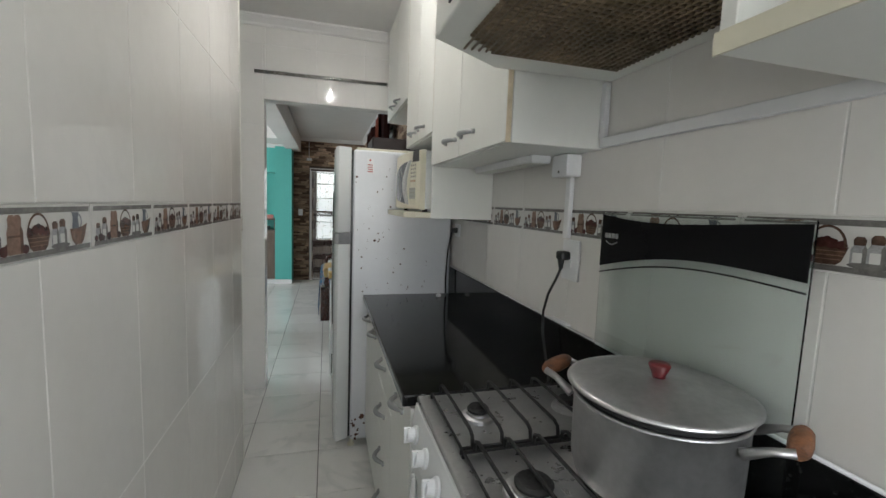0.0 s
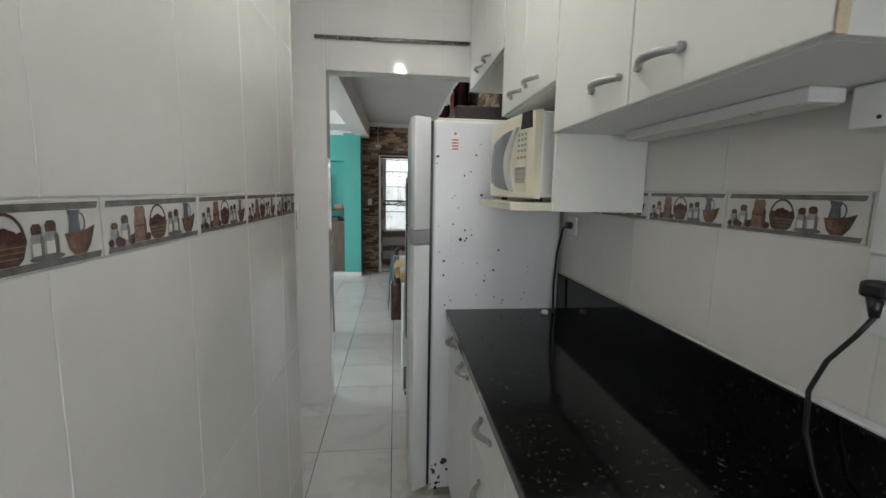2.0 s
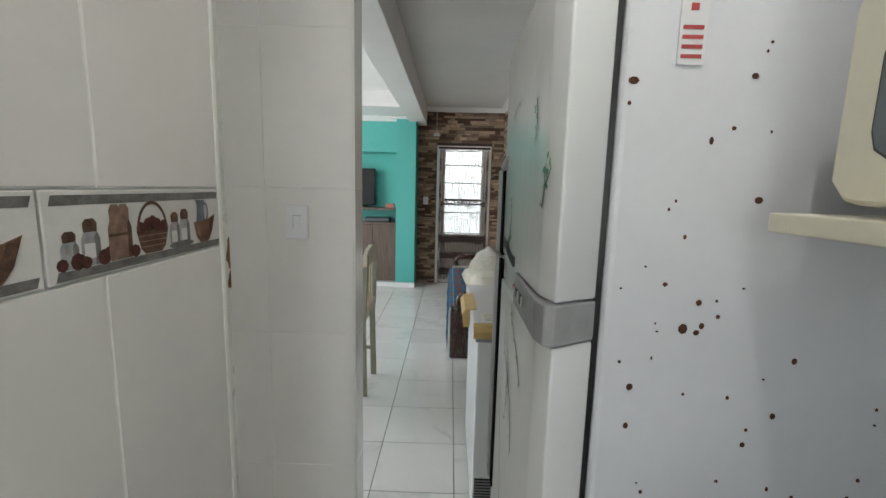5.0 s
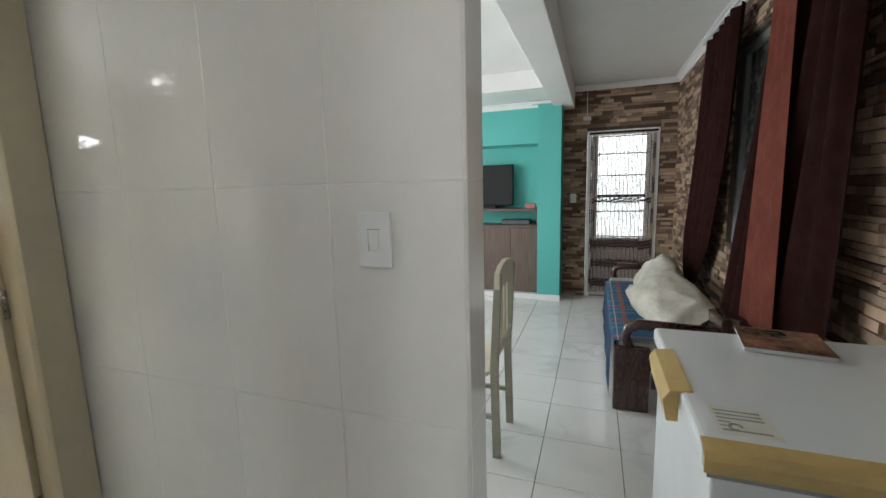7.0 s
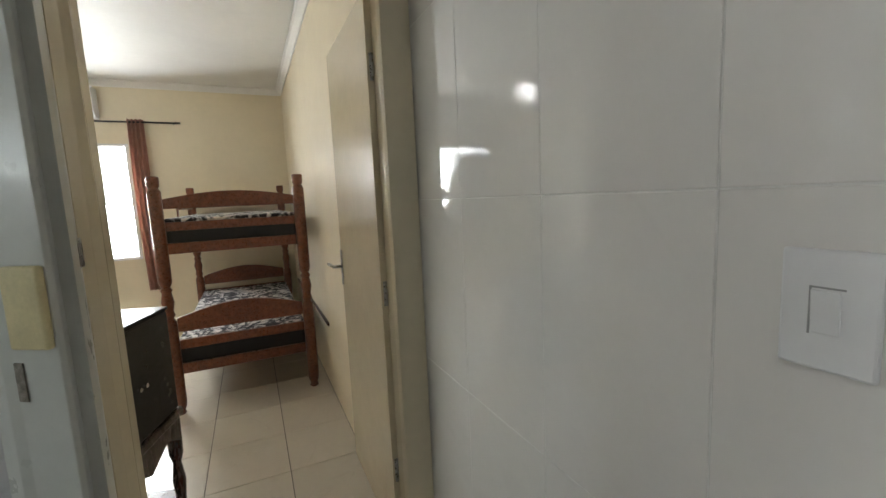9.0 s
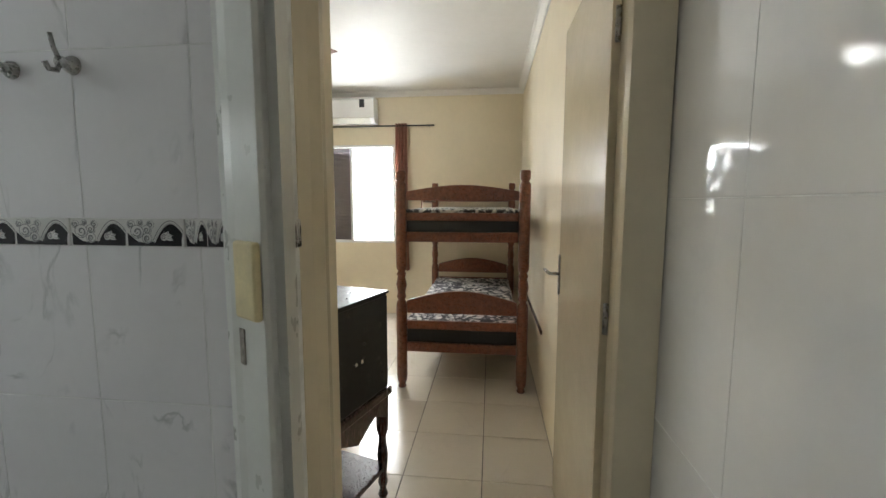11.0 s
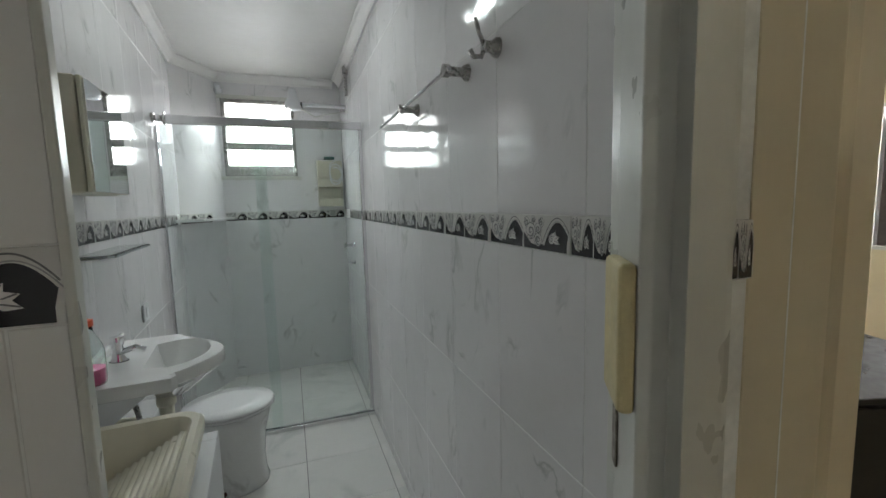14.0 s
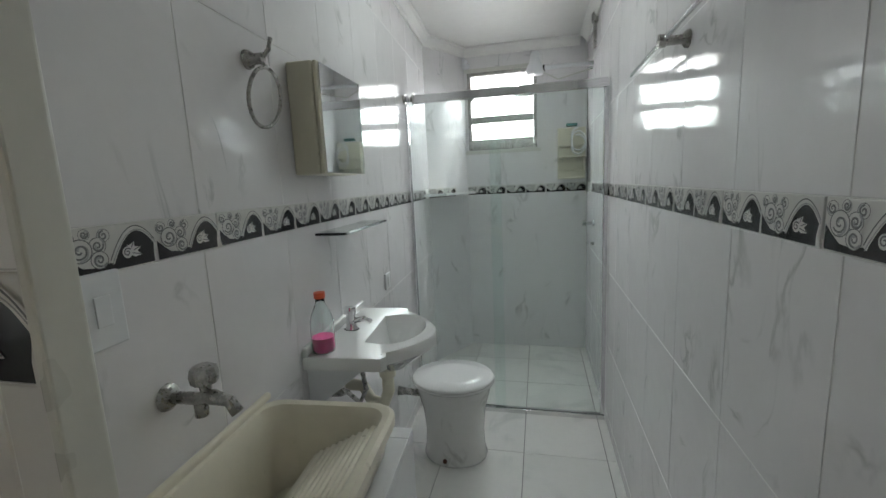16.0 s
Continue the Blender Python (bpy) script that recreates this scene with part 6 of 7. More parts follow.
for zb, lab in ((1.129, "upper bunk mattress with black and white floral ticking"), (0.309, "lower bunk mattress with black and white floral ticking")):
    m = thing("mattress", lab, "mattress", (-4.66, 2.95, zb), "bunk mattresses")
    H = 0.20
    part("side", box((U1 + 0.03, V0 + 0.03, zb), (U0 - 0.022, V1 - 0.03, zb + H - 0.03), 0.02, 3), BLACK, m, "black fabric side")
    part("cover", box((U1 + 0.028, V0 + 0.028, zb + H - 0.029), (U0 - 0.020, V1 - 0.028, zb + H), 0.013, 3), FLORAL, m, "floral ticking top")
    for e in (V0 + 0.028, V1 - 0.028):
        part("piping", tube([(U1 + 0.05, e, zb + H - 0.028), (U0 - 0.04, e, zb + H - 0.028)], 0.006, 6), WHITE_PLASTIC, m, "white piping")

# black cabinet on a carved stand
bc = pose(-2.545, 2.697, 0, 0, 0, -16.8)
stand = thing("carved_stand", "dark carved wooden stand with turned finials", "table", (-2.3, 2.4, 0))
part("top", box((-0.02, -0.60, 0.50), (0.50, 0.015, 0.538), 0.008, m=bc), DARK_WOOD, stand)
part("apron", prism([(-0.58, 0.50), (0.0, 0.50), (0.0, 0.40), (-0.10, 0.44), (-0.29, 0.38), (-0.48, 0.44), (-0.58, 0.40)], "x", 0.0, 0.03), DARK_WOOD, stand).matrix_basis = bc
part("apron", prism([(0.02, 0.50), (0.48, 0.50), (0.48, 0.40), (0.38, 0.45), (0.25, 0.39), (0.12, 0.45), (0.02, 0.40)], "y", -0.02, 0.008), DARK_WOOD, stand).matrix_basis = bc
for x, y in ((0.02, -0.02), (0.46, -0.02), (0.02, -0.56), (0.46, -0.56)):
    part("leg", lathe([(0, 0), (0.016, 0), (0.024, 0.02), (0.014, 0.05), (0.024, 0.08), (0.018, 0.12), (0.026, 0.22), (0.016, 0.30), (0.028, 0.34), (0.030, 0.498), (0, 0.498)], bc @ pose(x, y, 0), 12), DARK_WOOD, stand, smooth=40)
part("shelf", box((0.0, -0.57, 0.14), (0.47, -0.005, 0.165), 0.006, m=bc), DARK_WOOD, stand)
BLACK_LACQUER = material("black_lacquer", (0.007, 0.007, 0.008), 0.33, var=0.3, scale=10, spec=0.3)
blk = thing("black_cabinet", "black lacquered low cabinet on a wooden stand", "cabinet", (-2.3, 2.4, 0.54))
part("body", box((0.0, -0.60, 0.5395), (0.50, 0.0, 0.972), 0.004, m=bc), BLACK_LACQUER, blk)
part("top", box((-0.008, -0.608, 0.9725), (0.508, 0.008, 0.985), 0.003, m=bc), BLACK_LACQUER, blk)
part("door", box((0.01, 0.0005, 0.55), (0.49, 0.008, 0.965), 0.002, m=bc), BLACK_LACQUER, blk)
for i in (0, 1):
    part("knob", lathe([(0, 0), (0.006, 0), (0.005, 0.008), (0.009, 0.014), (0, 0.02)], bc @ pose(0.23 + 0.04 * i, 0.0085, 0.74, -90, 0, 0), 10), CHROME, blk)

# air conditioner, curtain, window
ac = thing("air_conditioner", "white split air conditioner under the ceiling", "air conditioner", (BXF + 0.1, 1.42, 2.30))
part("case", prism([(BXF + 0.001, 2.30), (BXF + 0.12, 2.30), (BXF + 0.185, 2.36), (BXF + 0.19, 2.56), (BXF + 0.15, 2.59), (BXF + 0.001, 2.59)], "y", 1.02, 1.80, 0.006), WHITE_PLASTIC, ac)
part("display", box((BXF + 0.1865, 1.63, 2.47), (BXF + 0.1935, 1.69, 2.56), 0.002), BLACK, ac)
part("louvre", prism([(BXF + 0.124, 2.300), (BXF + 0.186, 2.357), (BXF + 0.190, 2.354), (BXF + 0.128, 2.297)], "y", 1.07, 1.75), FRAME_GREY, ac)
rod = thing("curtain_rod", "thin dark curtain rod over the bedroom window", "curtain rod", (BXF + 0.08, 1.6, 2.27))
part("rod", tube([(BXF + 0.09, 0.6, 2.272), (BXF + 0.09, 2.49, 2.272)], 0.009, 8), BLACK, rod)
for y in (0.7, 2.42):
    part("bracket", tube([(BXF + 0.001, y, 2.272), (BXF + 0.09, y, 2.272)], 0.006, 6), BLACK, rod)
curtain("window_curtain", "gathered dusty pink curtain beside the bedroom window", BXF + 0.09, [(2.30, 2.03, 2.17), (1.4, 2.02, 2.17), (0.56, 2.04, 2.19)], PINK_CLOTH, 4, 0.028)
w = thing("window_2", "aluminium bedroom window with a louvred shutter and bars", "window", (BXF - 0.07, 1.5, WZ0), kind="structure")
for lo, hi in (((BXF - 0.10, WY0, WZ0), (BXF + 0.004, WY1, WZ0 + 0.03)), ((BXF - 0.10, WY0, WZ1 - 0.03), (BXF + 0.004, WY1, WZ1)), ((BXF - 0.10, WY0, WZ0 + 0.031), (BXF + 0.004, WY0 + 0.03, WZ1 - 0.031)), ((BXF - 0.10, WY1 - 0.03, WZ0 + 0.031), (BXF + 0.004, WY1, WZ1 - 0.031)),
               ((BXF - 0.08, 1.435, WZ0 + 0.031), (BXF - 0.01, 1.47, WZ1 - 0.031))):
    part("window_frame", box(lo, hi, 0.003), WHITE_PLASTIC, w)
part("shutter_frame", box((BXF - 0.06, WY0 + 0.031, WZ0 + 0.031), (BXF - 0.05, 1.434, WZ1 - 0.031)), material("shutter_grey", (0.16, 0.14, 0.15), 0.5, 0.2), w, "dark grey louvred shutter")
for i in range(30):
    z = WZ0 + 0.04 + i * 0.0365
    part("louvre", box((BXF - 0.049, WY0 + 0.04, z), (BXF - 0.035, 1.425, z + 0.026), 0.003), bpy.data.materials["shutter_grey"], w)
part("pane", box((BXF - 0.085, 1.471, WZ0 + 0.031), (BXF - 0.081, WY1 - 0.031, WZ1 - 0.031)), GLASS, w).visible_shadow = False
part("cross_bar", box((BXF - 0.078, 1.471, 1.46), (BXF - 0.068, WY1 - 0.031, 1.475)), HANDLE_GREY, w)
for i in range(5):
    part("bar", tube([(BXF - 0.12, 1.52 + i * 0.10, WZ0), (BXF - 0.12, 1.52 + i * 0.10, WZ1)], 0.006, 6), WHITE_PLASTIC, w)
# the room's door, standing open
leaf = thing("door_4", "cream enamelled door standing open against the wall", "door", (-1.95, 3.485, 0), kind="structure")
md = pose(-1.960, 3.499, 0, 0, 0, 180.3)
part("leaf", box((0, -0.005, 0.012), (0.705, 0.030, 2.095), 0.003, m=md), CREAM_ENAMEL, leaf)
part("door_handle", add_tube(add_box(bmesh.new(), (0.668, 0.0305, 0.965), (0.698, 0.036, 1.145), 0.002, m=md), [md @ Vector(p) for p in ((0.683, 0.036, 1.06), (0.683, 0.075, 1.06), (0.79, 0.082, 1.062))], 0.008, 8), OLD_CHROME, leaf, "dull metal lever handle")
for z in (0.3, 1.0, 1.8):
    part("hinge", tube([(-1.955, 3.484, z), (-1.955, 3.484, z + 0.09)], 0.008, 8), OLD_CHROME, leaf)
fan = thing("ceiling_fan", "brown ceiling fan with a lit globe", "fan", (-3.95, 1.55, BC))
part("rod", lathe([(0, 0), (0.06, 0), (0.05, -0.04), (0.014, -0.06), (0.014, -0.19), (0, -0.19)], pose(-3.95, 1.55, BC), 16), BED_WOOD, fan)
part("motor", lathe([(0, 0), (0.09, 0), (0.11, -0.03), (0.10, -0.07), (0, -0.08)], pose(-3.95, 1.55, BC - 0.191), 20), BED_WOOD, fan, smooth=40)
for a in (65, 185, 305):
    part("blade", box((0.10, -0.06, -0.232), (0.52, 0.06, -0.224), 0.003, m=pose(-3.95, 1.55, BC, 0, 0, a)), BED_WOOD, fan)
g = part("globe", lathe([(0, 0), (0.05, -0.01), (0.06, -0.04), (0.04, -0.075), (0, -0.085)], pose(-3.95, 1.55, BC - 0.272), 18), glow_material("fan_glow", (0.95, 0.98, 1.0), 14), fan, "lit white globe", 60)
g.visible_shadow = False
# dark strip put in for the bed's far side and its shadow
solid("picture_rail", box((-5.6, BN - 0.012, 0.50), (-3.52, BN - 0.0005, 0.53), 0.002), DARK_WOOD, "dark strip for the far bed side and its shadow on the wall", "rail", kind="structure")

# ---- bathroom ----
ME = lambda y, z: plane((east(y) - 0.0062, y, z), (-0.0, -1.0, 0.0), (0, 0, 1))  # x along -y, y up, z towards the room
EV = Vector((0.068, -1, 0)).normalized()


def on_east(y, z):
    return plane((east(y) - 0.0065, y, z), EV, (0, 0, 1))


def put(bm, m):
    bmesh.ops.transform(bm, matrix=m, verts=bm.verts)
    return bm


cab = thing("mirror_cabinet", "cream plastic bathroom cabinet with a mirror door", "cabinet", (-0.72, 1.55, 1.41))
m = on_east(1.70, 1.41)
part("body", put(box((0.0, 0.0, 0.0005), (0.285, 0.295, 0.074), 0.006), m), CREAM_PLASTIC, cab)
dm = m @ pose(0.0, 0, 0.077, 0, -2, 0)
d = part("door", put(box((0.0, 0.002, 0.0), (0.288, 0.293, 0.010), 0.002), dm), CREAM_PLASTIC, cab)
part("mirror", put(box((0.012, 0.004, 0.0103), (0.288, 0.291, 0.0125), 0.001), dm), MIRROR, d, "mirror glass")
ring = thing("towel_ring", "chrome towel ring hanging from a hook", "towel ring", (-0.68, 1.86, 1.6))
m = on_east(1.868, 1.665)
part("mount", add_tube(add_tube(put(lathe([(0, 0), (0.022, 0), (0.020, 0.008), (0.012, 0.018), (0.012, 0.04), (0, 0.042)], Matrix()), m), [m @ Vector(p) for p in ((0, 0, 0.035), (0.008, 0.02, 0.05), (0.012, 0.045, 0.055))], 0.005, 8), [m @ Vector(p) for p in ((0, 0, 0.03), (0, -0.02, 0.045))], 0.006, 8), OLD_CHROME, ring, smooth=40)
part("ring", tube([m @ Vector((0.006 + 0.064 * math.sin(a), -0.084 + 0.064 * math.cos(a), 0.032 + 0.012 * math.cos(a))) for a in [i * math.tau / 28 for i in range(28)]], 0.0045, 8, True), OLD_CHROME, ring)
sh = thing("glass_shelf", "small clear glass wall shelf", "shelf", (-0.70, 1.40, 1.24))
part("pane", put(box((0.0, -0.004, 0.001), (0.42, 0.004, 0.10), 0.002), on_east(1.62, 1.236)), SHOWER_GLASS, sh)
for u in (0.06, 0.36):
    part("bracket", put(box((u, -0.012, 0.001), (u + 0.015, -0.0045, 0.05), 0.002), on_east(1.62, 1.236)), OLD_CHROME, sh)
# basin
bas = thing("wash_basin", "white resin wash basin with a wavy front", "basin", (-0.78, 1.4, 0.88))
out = [(0.0, 0.0), (0.0, 0.225), (0.03, 0.235)]
for i in range(15):
    u = i / 14
    out.append((0.05 + 0.56 * u, 0.215 + 0.135 * math.sin(math.pi * (u ** 0.9)) - 0.02 * u))
out += [(0.64, 0.19), (0.655, 0.17), (0.655, 0.0)]
m = on_east(1.765, 0.905) @ Matrix.Diagonal((0.72, 1, 1, 1))
bm = bmesh.new()
cx, cy = 0.36, 0.185
n = len(out)
ovl = []
for x, y in out:
    a = math.atan2(y - cy, x - cx)
    ovl.append((cx + 0.20 * math.cos(a), cy + 0.112 * math.sin(a)))
layers = [([(x, y) for x, y in out], -0.030), ([(x, y) for x, y in out], 0.0), ([(cx + (x - cx) * 0.985, cy + (y - cy) * 0.975) for x, y in out], 0.006), (ovl, 0.002), ([(cx + (x - cx) * 0.85, cy + (y - cy) * 0.85) for x, y in ovl], -0.03), ([(cx + (x - cx) * 0.4, cy + (y - cy) * 0.4) for x, y in ovl], -0.075)]
rings = [[bm.verts.new((x, z, y + 0.001)) for x, y in pts] for pts, z in layers]
for A, B in zip(rings, rings[1:]):
    for i in range(n):
        bm.faces.new((A[i], A[(i + 1) % n], B[(i + 1) % n], B[i]))
bm.faces.new(rings[-1])
low = [bm.verts.new((cx + (x - cx) * 0.45, -0.12, cy + (y - cy) * 0.45)) for x, y in ovl]
for i in range(n):
    bm.faces.new((rings[0][i], rings[0][(i + 1) % n], low[(i + 1) % n], low[i]))
bm.faces.new(low)
bmesh.ops.recalc_face_normals(bm, faces=bm.faces)
part("bowl", put(bm, m), CERAMIC, bas, smooth=35)
part("upstand", put(box((0.0, 0.0065, 0.001), (0.655, 0.035, 0.018), 0.006, 3), m), CERAMIC, bas)
part("tap", add_tube(put(lathe([(0, 0), (0.022, 0), (0.018, 0.01), (0.015, 0.045), (0.020, 0.055), (0.018, 0.075), (0, 0.078)], pose(0.33, 0.006, 0.055, -90, 0, 0), 16), m), [m @ Vector(p) for p in ((0.33, 0.03, 0.055), (0.33, 0.042, 0.10), (0.33, 0.03, 0.125))], [0.010, 0.009, 0.009], 8), CHROME, bas, "chrome basin tap", 40)
part("tap_seal", put(lathe([(0, 0), (0.026, 0), (0.026, 0.003), (0, 0.003)], pose(0.33, 0.0028, 0.055, -90, 0, 0), 16), m), BLACK, bas)
part("bracket", put(prism([(-0.03, 0.001), (-0.03, 0.16), (-0.042, 0.16), (-0.16, 0.012), (-0.16, 0.001)], "x", 0.03, 0.045), m), WHITE_PLASTIC, bas)
part("drain_pipe", tube([m @ Vector(p) for p in ((0.36, -0.115, 0.16), (0.36, -0.22, 0.16), (0.37, -0.27, 0.14), (0.39, -0.27, 0.09), (0.40, -0.22, 0.06), (0.41, -0.22, 0.001))], 0.021, 10), CREAM_PLASTIC, bas, "cream plastic drain trap")
part("drain_nut", tube([m @ Vector((0.36, -0.13, 0.16)), m @ Vector((0.36, -0.165, 0.16))], 0.028, 12), CREAM_PLASTIC, bas)
part("supply_hose", tube([m @ Vector(p) for p in ((0.18, -0.16, 0.02), (0.20, -0.165, 0.06), (0.24, -0.22, 0.09), (0.29, -0.19, 0.10), (0.31, -0.10, 0.08))], 0.008, 8), OLD_CHROME, bas)
part("angle_valve", tube([m @ Vector((0.17, -0.16, 0.001)), m @ Vector((0.17, -0.16, 0.05)), m @ Vector((0.185, -0.16, 0.06))], [0.014, 0.012, 0.012], 8), OLD_CHROME, bas)
bot = thing("soap_bottle", "clear bottle with pink liquid and an orange cap", "bottle", (-0.712, 1.708, 0.912))
mb = pose(-0.712, 1.708, 0.9122) @ Matrix.Diagonal((0.95, 0.95, 0.86, 1))
part("shell", lathe([(0, 0), (0.033, 0), (0.035, 0.012), (0.035, 0.10), (0.030, 0.125), (0.014, 0.165), (0.013, 0.18), (0.0118, 0.18), (0.0128, 0.165), (0.0288, 0.125), (0.0338, 0.10), (0.0338, 0.012), (0.032, 0.0012), (0, 0.0012)], mb, 20), GLASS, bot, smooth=40).visible_shadow = False
part("liquid", lathe([(0, 0.0018), (0.031, 0.0018), (0.0333, 0.012), (0.0333, 0.050), (0, 0.050)], mb, 20), material("pink_liquid", (0.95, 0.10, 0.34), 0.2), bot, "pink liquid")
part("cap", lathe([(0, 0.1805), (0.0165, 0.1805), (0.0165, 0.20), (0, 0.202)], mb, 16), material("orange_cap", (0.75, 0.10, 0.03), 0.4), bot, "orange screw cap")
wall_plate("wall_socket", "white socket with black edge above the basin", on_east(0.93, 0.93), 0.075, 0.075, False)
wall_plate("blank_plate", "cream blank plate on the tiled wall", on_east(2.30, 1.215), 0.07, 0.11, False)
# toilet
wc = thing("toilet", "marbled grey and white toilet with a white lid", "toilet", (-0.90, 0.80, 0))
tc = pose(-0.890, 0.815, 0, 0, 0, 0)
part("bowl", lathe([(0, 0), (0.142, 0), (0.145, 0.012), (0.136, 0.05), (0.132, 0.14), (0.142, 0.26), (0.160, 0.34), (0.168, 0.385), (0.162, 0.39), (0.13, 0.385), (0.10, 0.28), (0, 0.22)], tc, 32, 1.12, 0.92), MARBLED, wc, smooth=35)
part("seat", lathe([(0.11, 0.391), (0.175, 0.391), (0.182, 0.398), (0.178, 0.406), (0.115, 0.406)], tc, 32, 1.14, 0.98), CERAMIC, wc, smooth=35)
part("cover", lathe([(0, 0.4065), (0.178, 0.4065), (0.183, 0.413), (0.176, 0.424), (0.10, 0.430), (0, 0.431)], tc, 32, 1.14, 0.98), CERAMIC, wc, "white closed lid", 35)
part("flush_pipe", tube([(-0.73, 0.85, 0.33), (-0.66, 0.86, 0.34), (-0.615, 0.87, 0.345)], [0.018, 0.018, 0.024], 10), OLD_CHROME, wc)
part("bolt_cap", lathe([(0, 0), (0.012, 0), (0.010, 0.008), (0, 0.01)], pose(-0.86, 0.941, 0.03, -90, 0, 0), 10), RUST, wc)
# laundry sink
tub = thing("laundry_sink", "cream resin laundry sink with a ribbed washboard", "sink", (-0.84, 2.15, 0.8))
tm = on_east(2.452, 0.885)
TW, TD = 0.51, 0.325
bm = bmesh.new()


def ring_at(inset, z, r):
    pts = []
    x0, x1, y0, y1 = inset, TW - inset, inset + 0.001, TD - inset
    for cxx, cyy, a0 in ((x1 - r, y1 - r, 0), (x0 + r, y1 - r, 90), (x0 + r, y0 + r, 180), (x1 - r, y0 + r, 270)):
        for i in range(6):
            a = radians(a0 + 18 * i)
            pts.append(bm.verts.new((cxx + r * math.cos(a), z, cyy + r * math.sin(a))))
    return pts


rr = [ring_at(0.05, -0.22, 0.05), ring_at(0.012, -0.03, 0.05), ring_at(0.0, -0.02, 0.05), ring_at(0.0, 0.0, 0.05), ring_at(0.008, 0.008, 0.05), ring_at(0.022, 0.005, 0.045), ring_at(0.032, -0.012, 0.045), ring_at(0.055, -0.17, 0.05)]
for A, B in zip(rr, rr[1:]):
    for i in range(24):
        bm.faces.new((A[i], A[(i + 1) % 24], B[(i + 1) % 24], B[i]))
bm.faces.new(rr[0])
bm.faces.new(rr[-1])
bmesh.ops.recalc_face_normals(bm, faces=bm.faces)
part("basin", put(bm, tm), CREAM_RESIN, tub, smooth=40)
part("washboard", put(prism([(-0.014, TD - 0.033), (-0.094, TD - 0.185), (-0.160, TD - 0.185), (-0.160, TD - 0.060), (-0.030, TD - 0.030)], "x", 0.14, 0.455), tm), CREAM_RESIN, tub)
for i in range(9):
    f = 0.07 + 0.1 * i
    y, z = -0.014 - 0.080 * f, TD - 0.033 - 0.152 * f
    part("washboard_rib", tube([tm @ Vector((0.145, y, z)), tm @ Vector((0.45, y, z))], 0.0055, 8), CREAM_RESIN, tub)
part("back_rim", put(box((0.0, 0.004, 0.001), (TW, 0.022, 0.016), 0.006, 3), tm), CREAM_RESIN, tub)
stand = thing("sink_cabinet", "white laminate cabinet panels under the laundry sink", "cabinet", (-0.85, 2.2, 0))
part("front_panel", put(box((0.0, -0.885, TD + 0.002), (TW + 0.035, -0.088, TD + 0.017), 0.002), tm), WHITE_PLASTIC, stand)
part("side_panel", put(box((TW + 0.020, -0.885, 0.002), (TW + 0.035, -0.088, TD + 0.0015), 0.002), tm), WHITE_PLASTIC, stand)
part("ledge", put(box((0.0, -0.0875, TD - 0.050), (TW - 0.0065, -0.076, TD + 0.017), 0.002), tm), WHITE_PLASTIC, stand)
part("ledge", put(box((TW - 0.006, -0.0875, 0.002), (TW + 0.035, -0.076, TD + 0.017), 0.002), tm), WHITE_PLASTIC, stand)
tap = thing("wall_tap", "old chrome garden tap over the laundry sink", "tap", (-0.72, 2.2, 1.03))
wm = on_east(2.209, 1.036)
part("flange", put(lathe([(0, 0), (0.024, 0), (0.022, 0.006), (0.014, 0.012), (0, 0.012)], Matrix(), 18), wm), OLD_CHROME, tap, smooth=40)
part("spout", tube([wm @ Vector(p) for p in ((0, 0, 0.008), (0, 0, 0.06), (0.0, 0.004, 0.085), (0.0, -0.002, 0.115), (0.0, -0.022, 0.128))], [0.010, 0.011, 0.013, 0.010, 0.011], 12), OLD_CHROME, tap)
part("side_outlet", tube([wm @ Vector((0, -0.008, 0.062)), wm @ Vector((0, -0.03, 0.062))], 0.011, 10), OLD_CHROME, tap)
part("wheel", put(lathe([(0, 0.012), (0.009, 0.012), (0.010, 0.022), (0.021, 0.026), (0.023, 0.040), (0.020, 0.052), (0.012, 0.056), (0, 0.056)], pose(0, 0.004, 0.075, -90, 0, 0), 8), wm), OLD_CHROME, tap, "faceted tap wheel")
# towel bar and hook on the west wall
WW = lambda y, z: plane((WX + 0.0062, y, z), (0, 1, 0), (0, 0, 1))
hk = thing("robe_hook", "chrome robe hook on the tiled wall", "hook", (WX + 0.02, 2.16, 1.70))
m = WW(2.165, 1.695)
part("hook", add_tube(add_tube(put(lathe([(0, 0), (0.022, 0), (0.02, 0.008), (0.013, 0.018), (0.013, 0.035), (0, 0.036)], Matrix(), 18), m), [m @ Vector(p) for p in ((0, 0.0, 0.03), (0.002, 0.025, 0.045), (0.006, 0.055, 0.055))], 0.005, 8), [m @ Vector(p) for p in ((0, 0, 0.03), (0, -0.022, 0.04), (0, -0.024, 0.058), (0, -0.010, 0.066))], 0.006, 8), OLD_CHROME, hk, smooth=40)
bar = thing("towel_bar", "chrome double towel bar on the tiled wall", "towel bar", (WX + 0.04, 1.7, 1.69))
for y in (2.0, 1.56):
    m = WW(y, 1.69)
    part("mount", put(lathe([(0, 0), (0.022, 0), (0.02, 0.008), (0.012, 0.016), (0.012, 0.05), (0.016, 0.052), (0.016, 0.068), (0, 0.07)], Matrix(), 18), m), OLD_CHROME, bar, smooth=40)
part("bar", tube([WW(2.02, 1.69) @ Vector((0, 0, 0.058)), WW(1.20, 1.69) @ Vector((0, 0, 0.058))], 0.0055, 8), CHROME, bar)
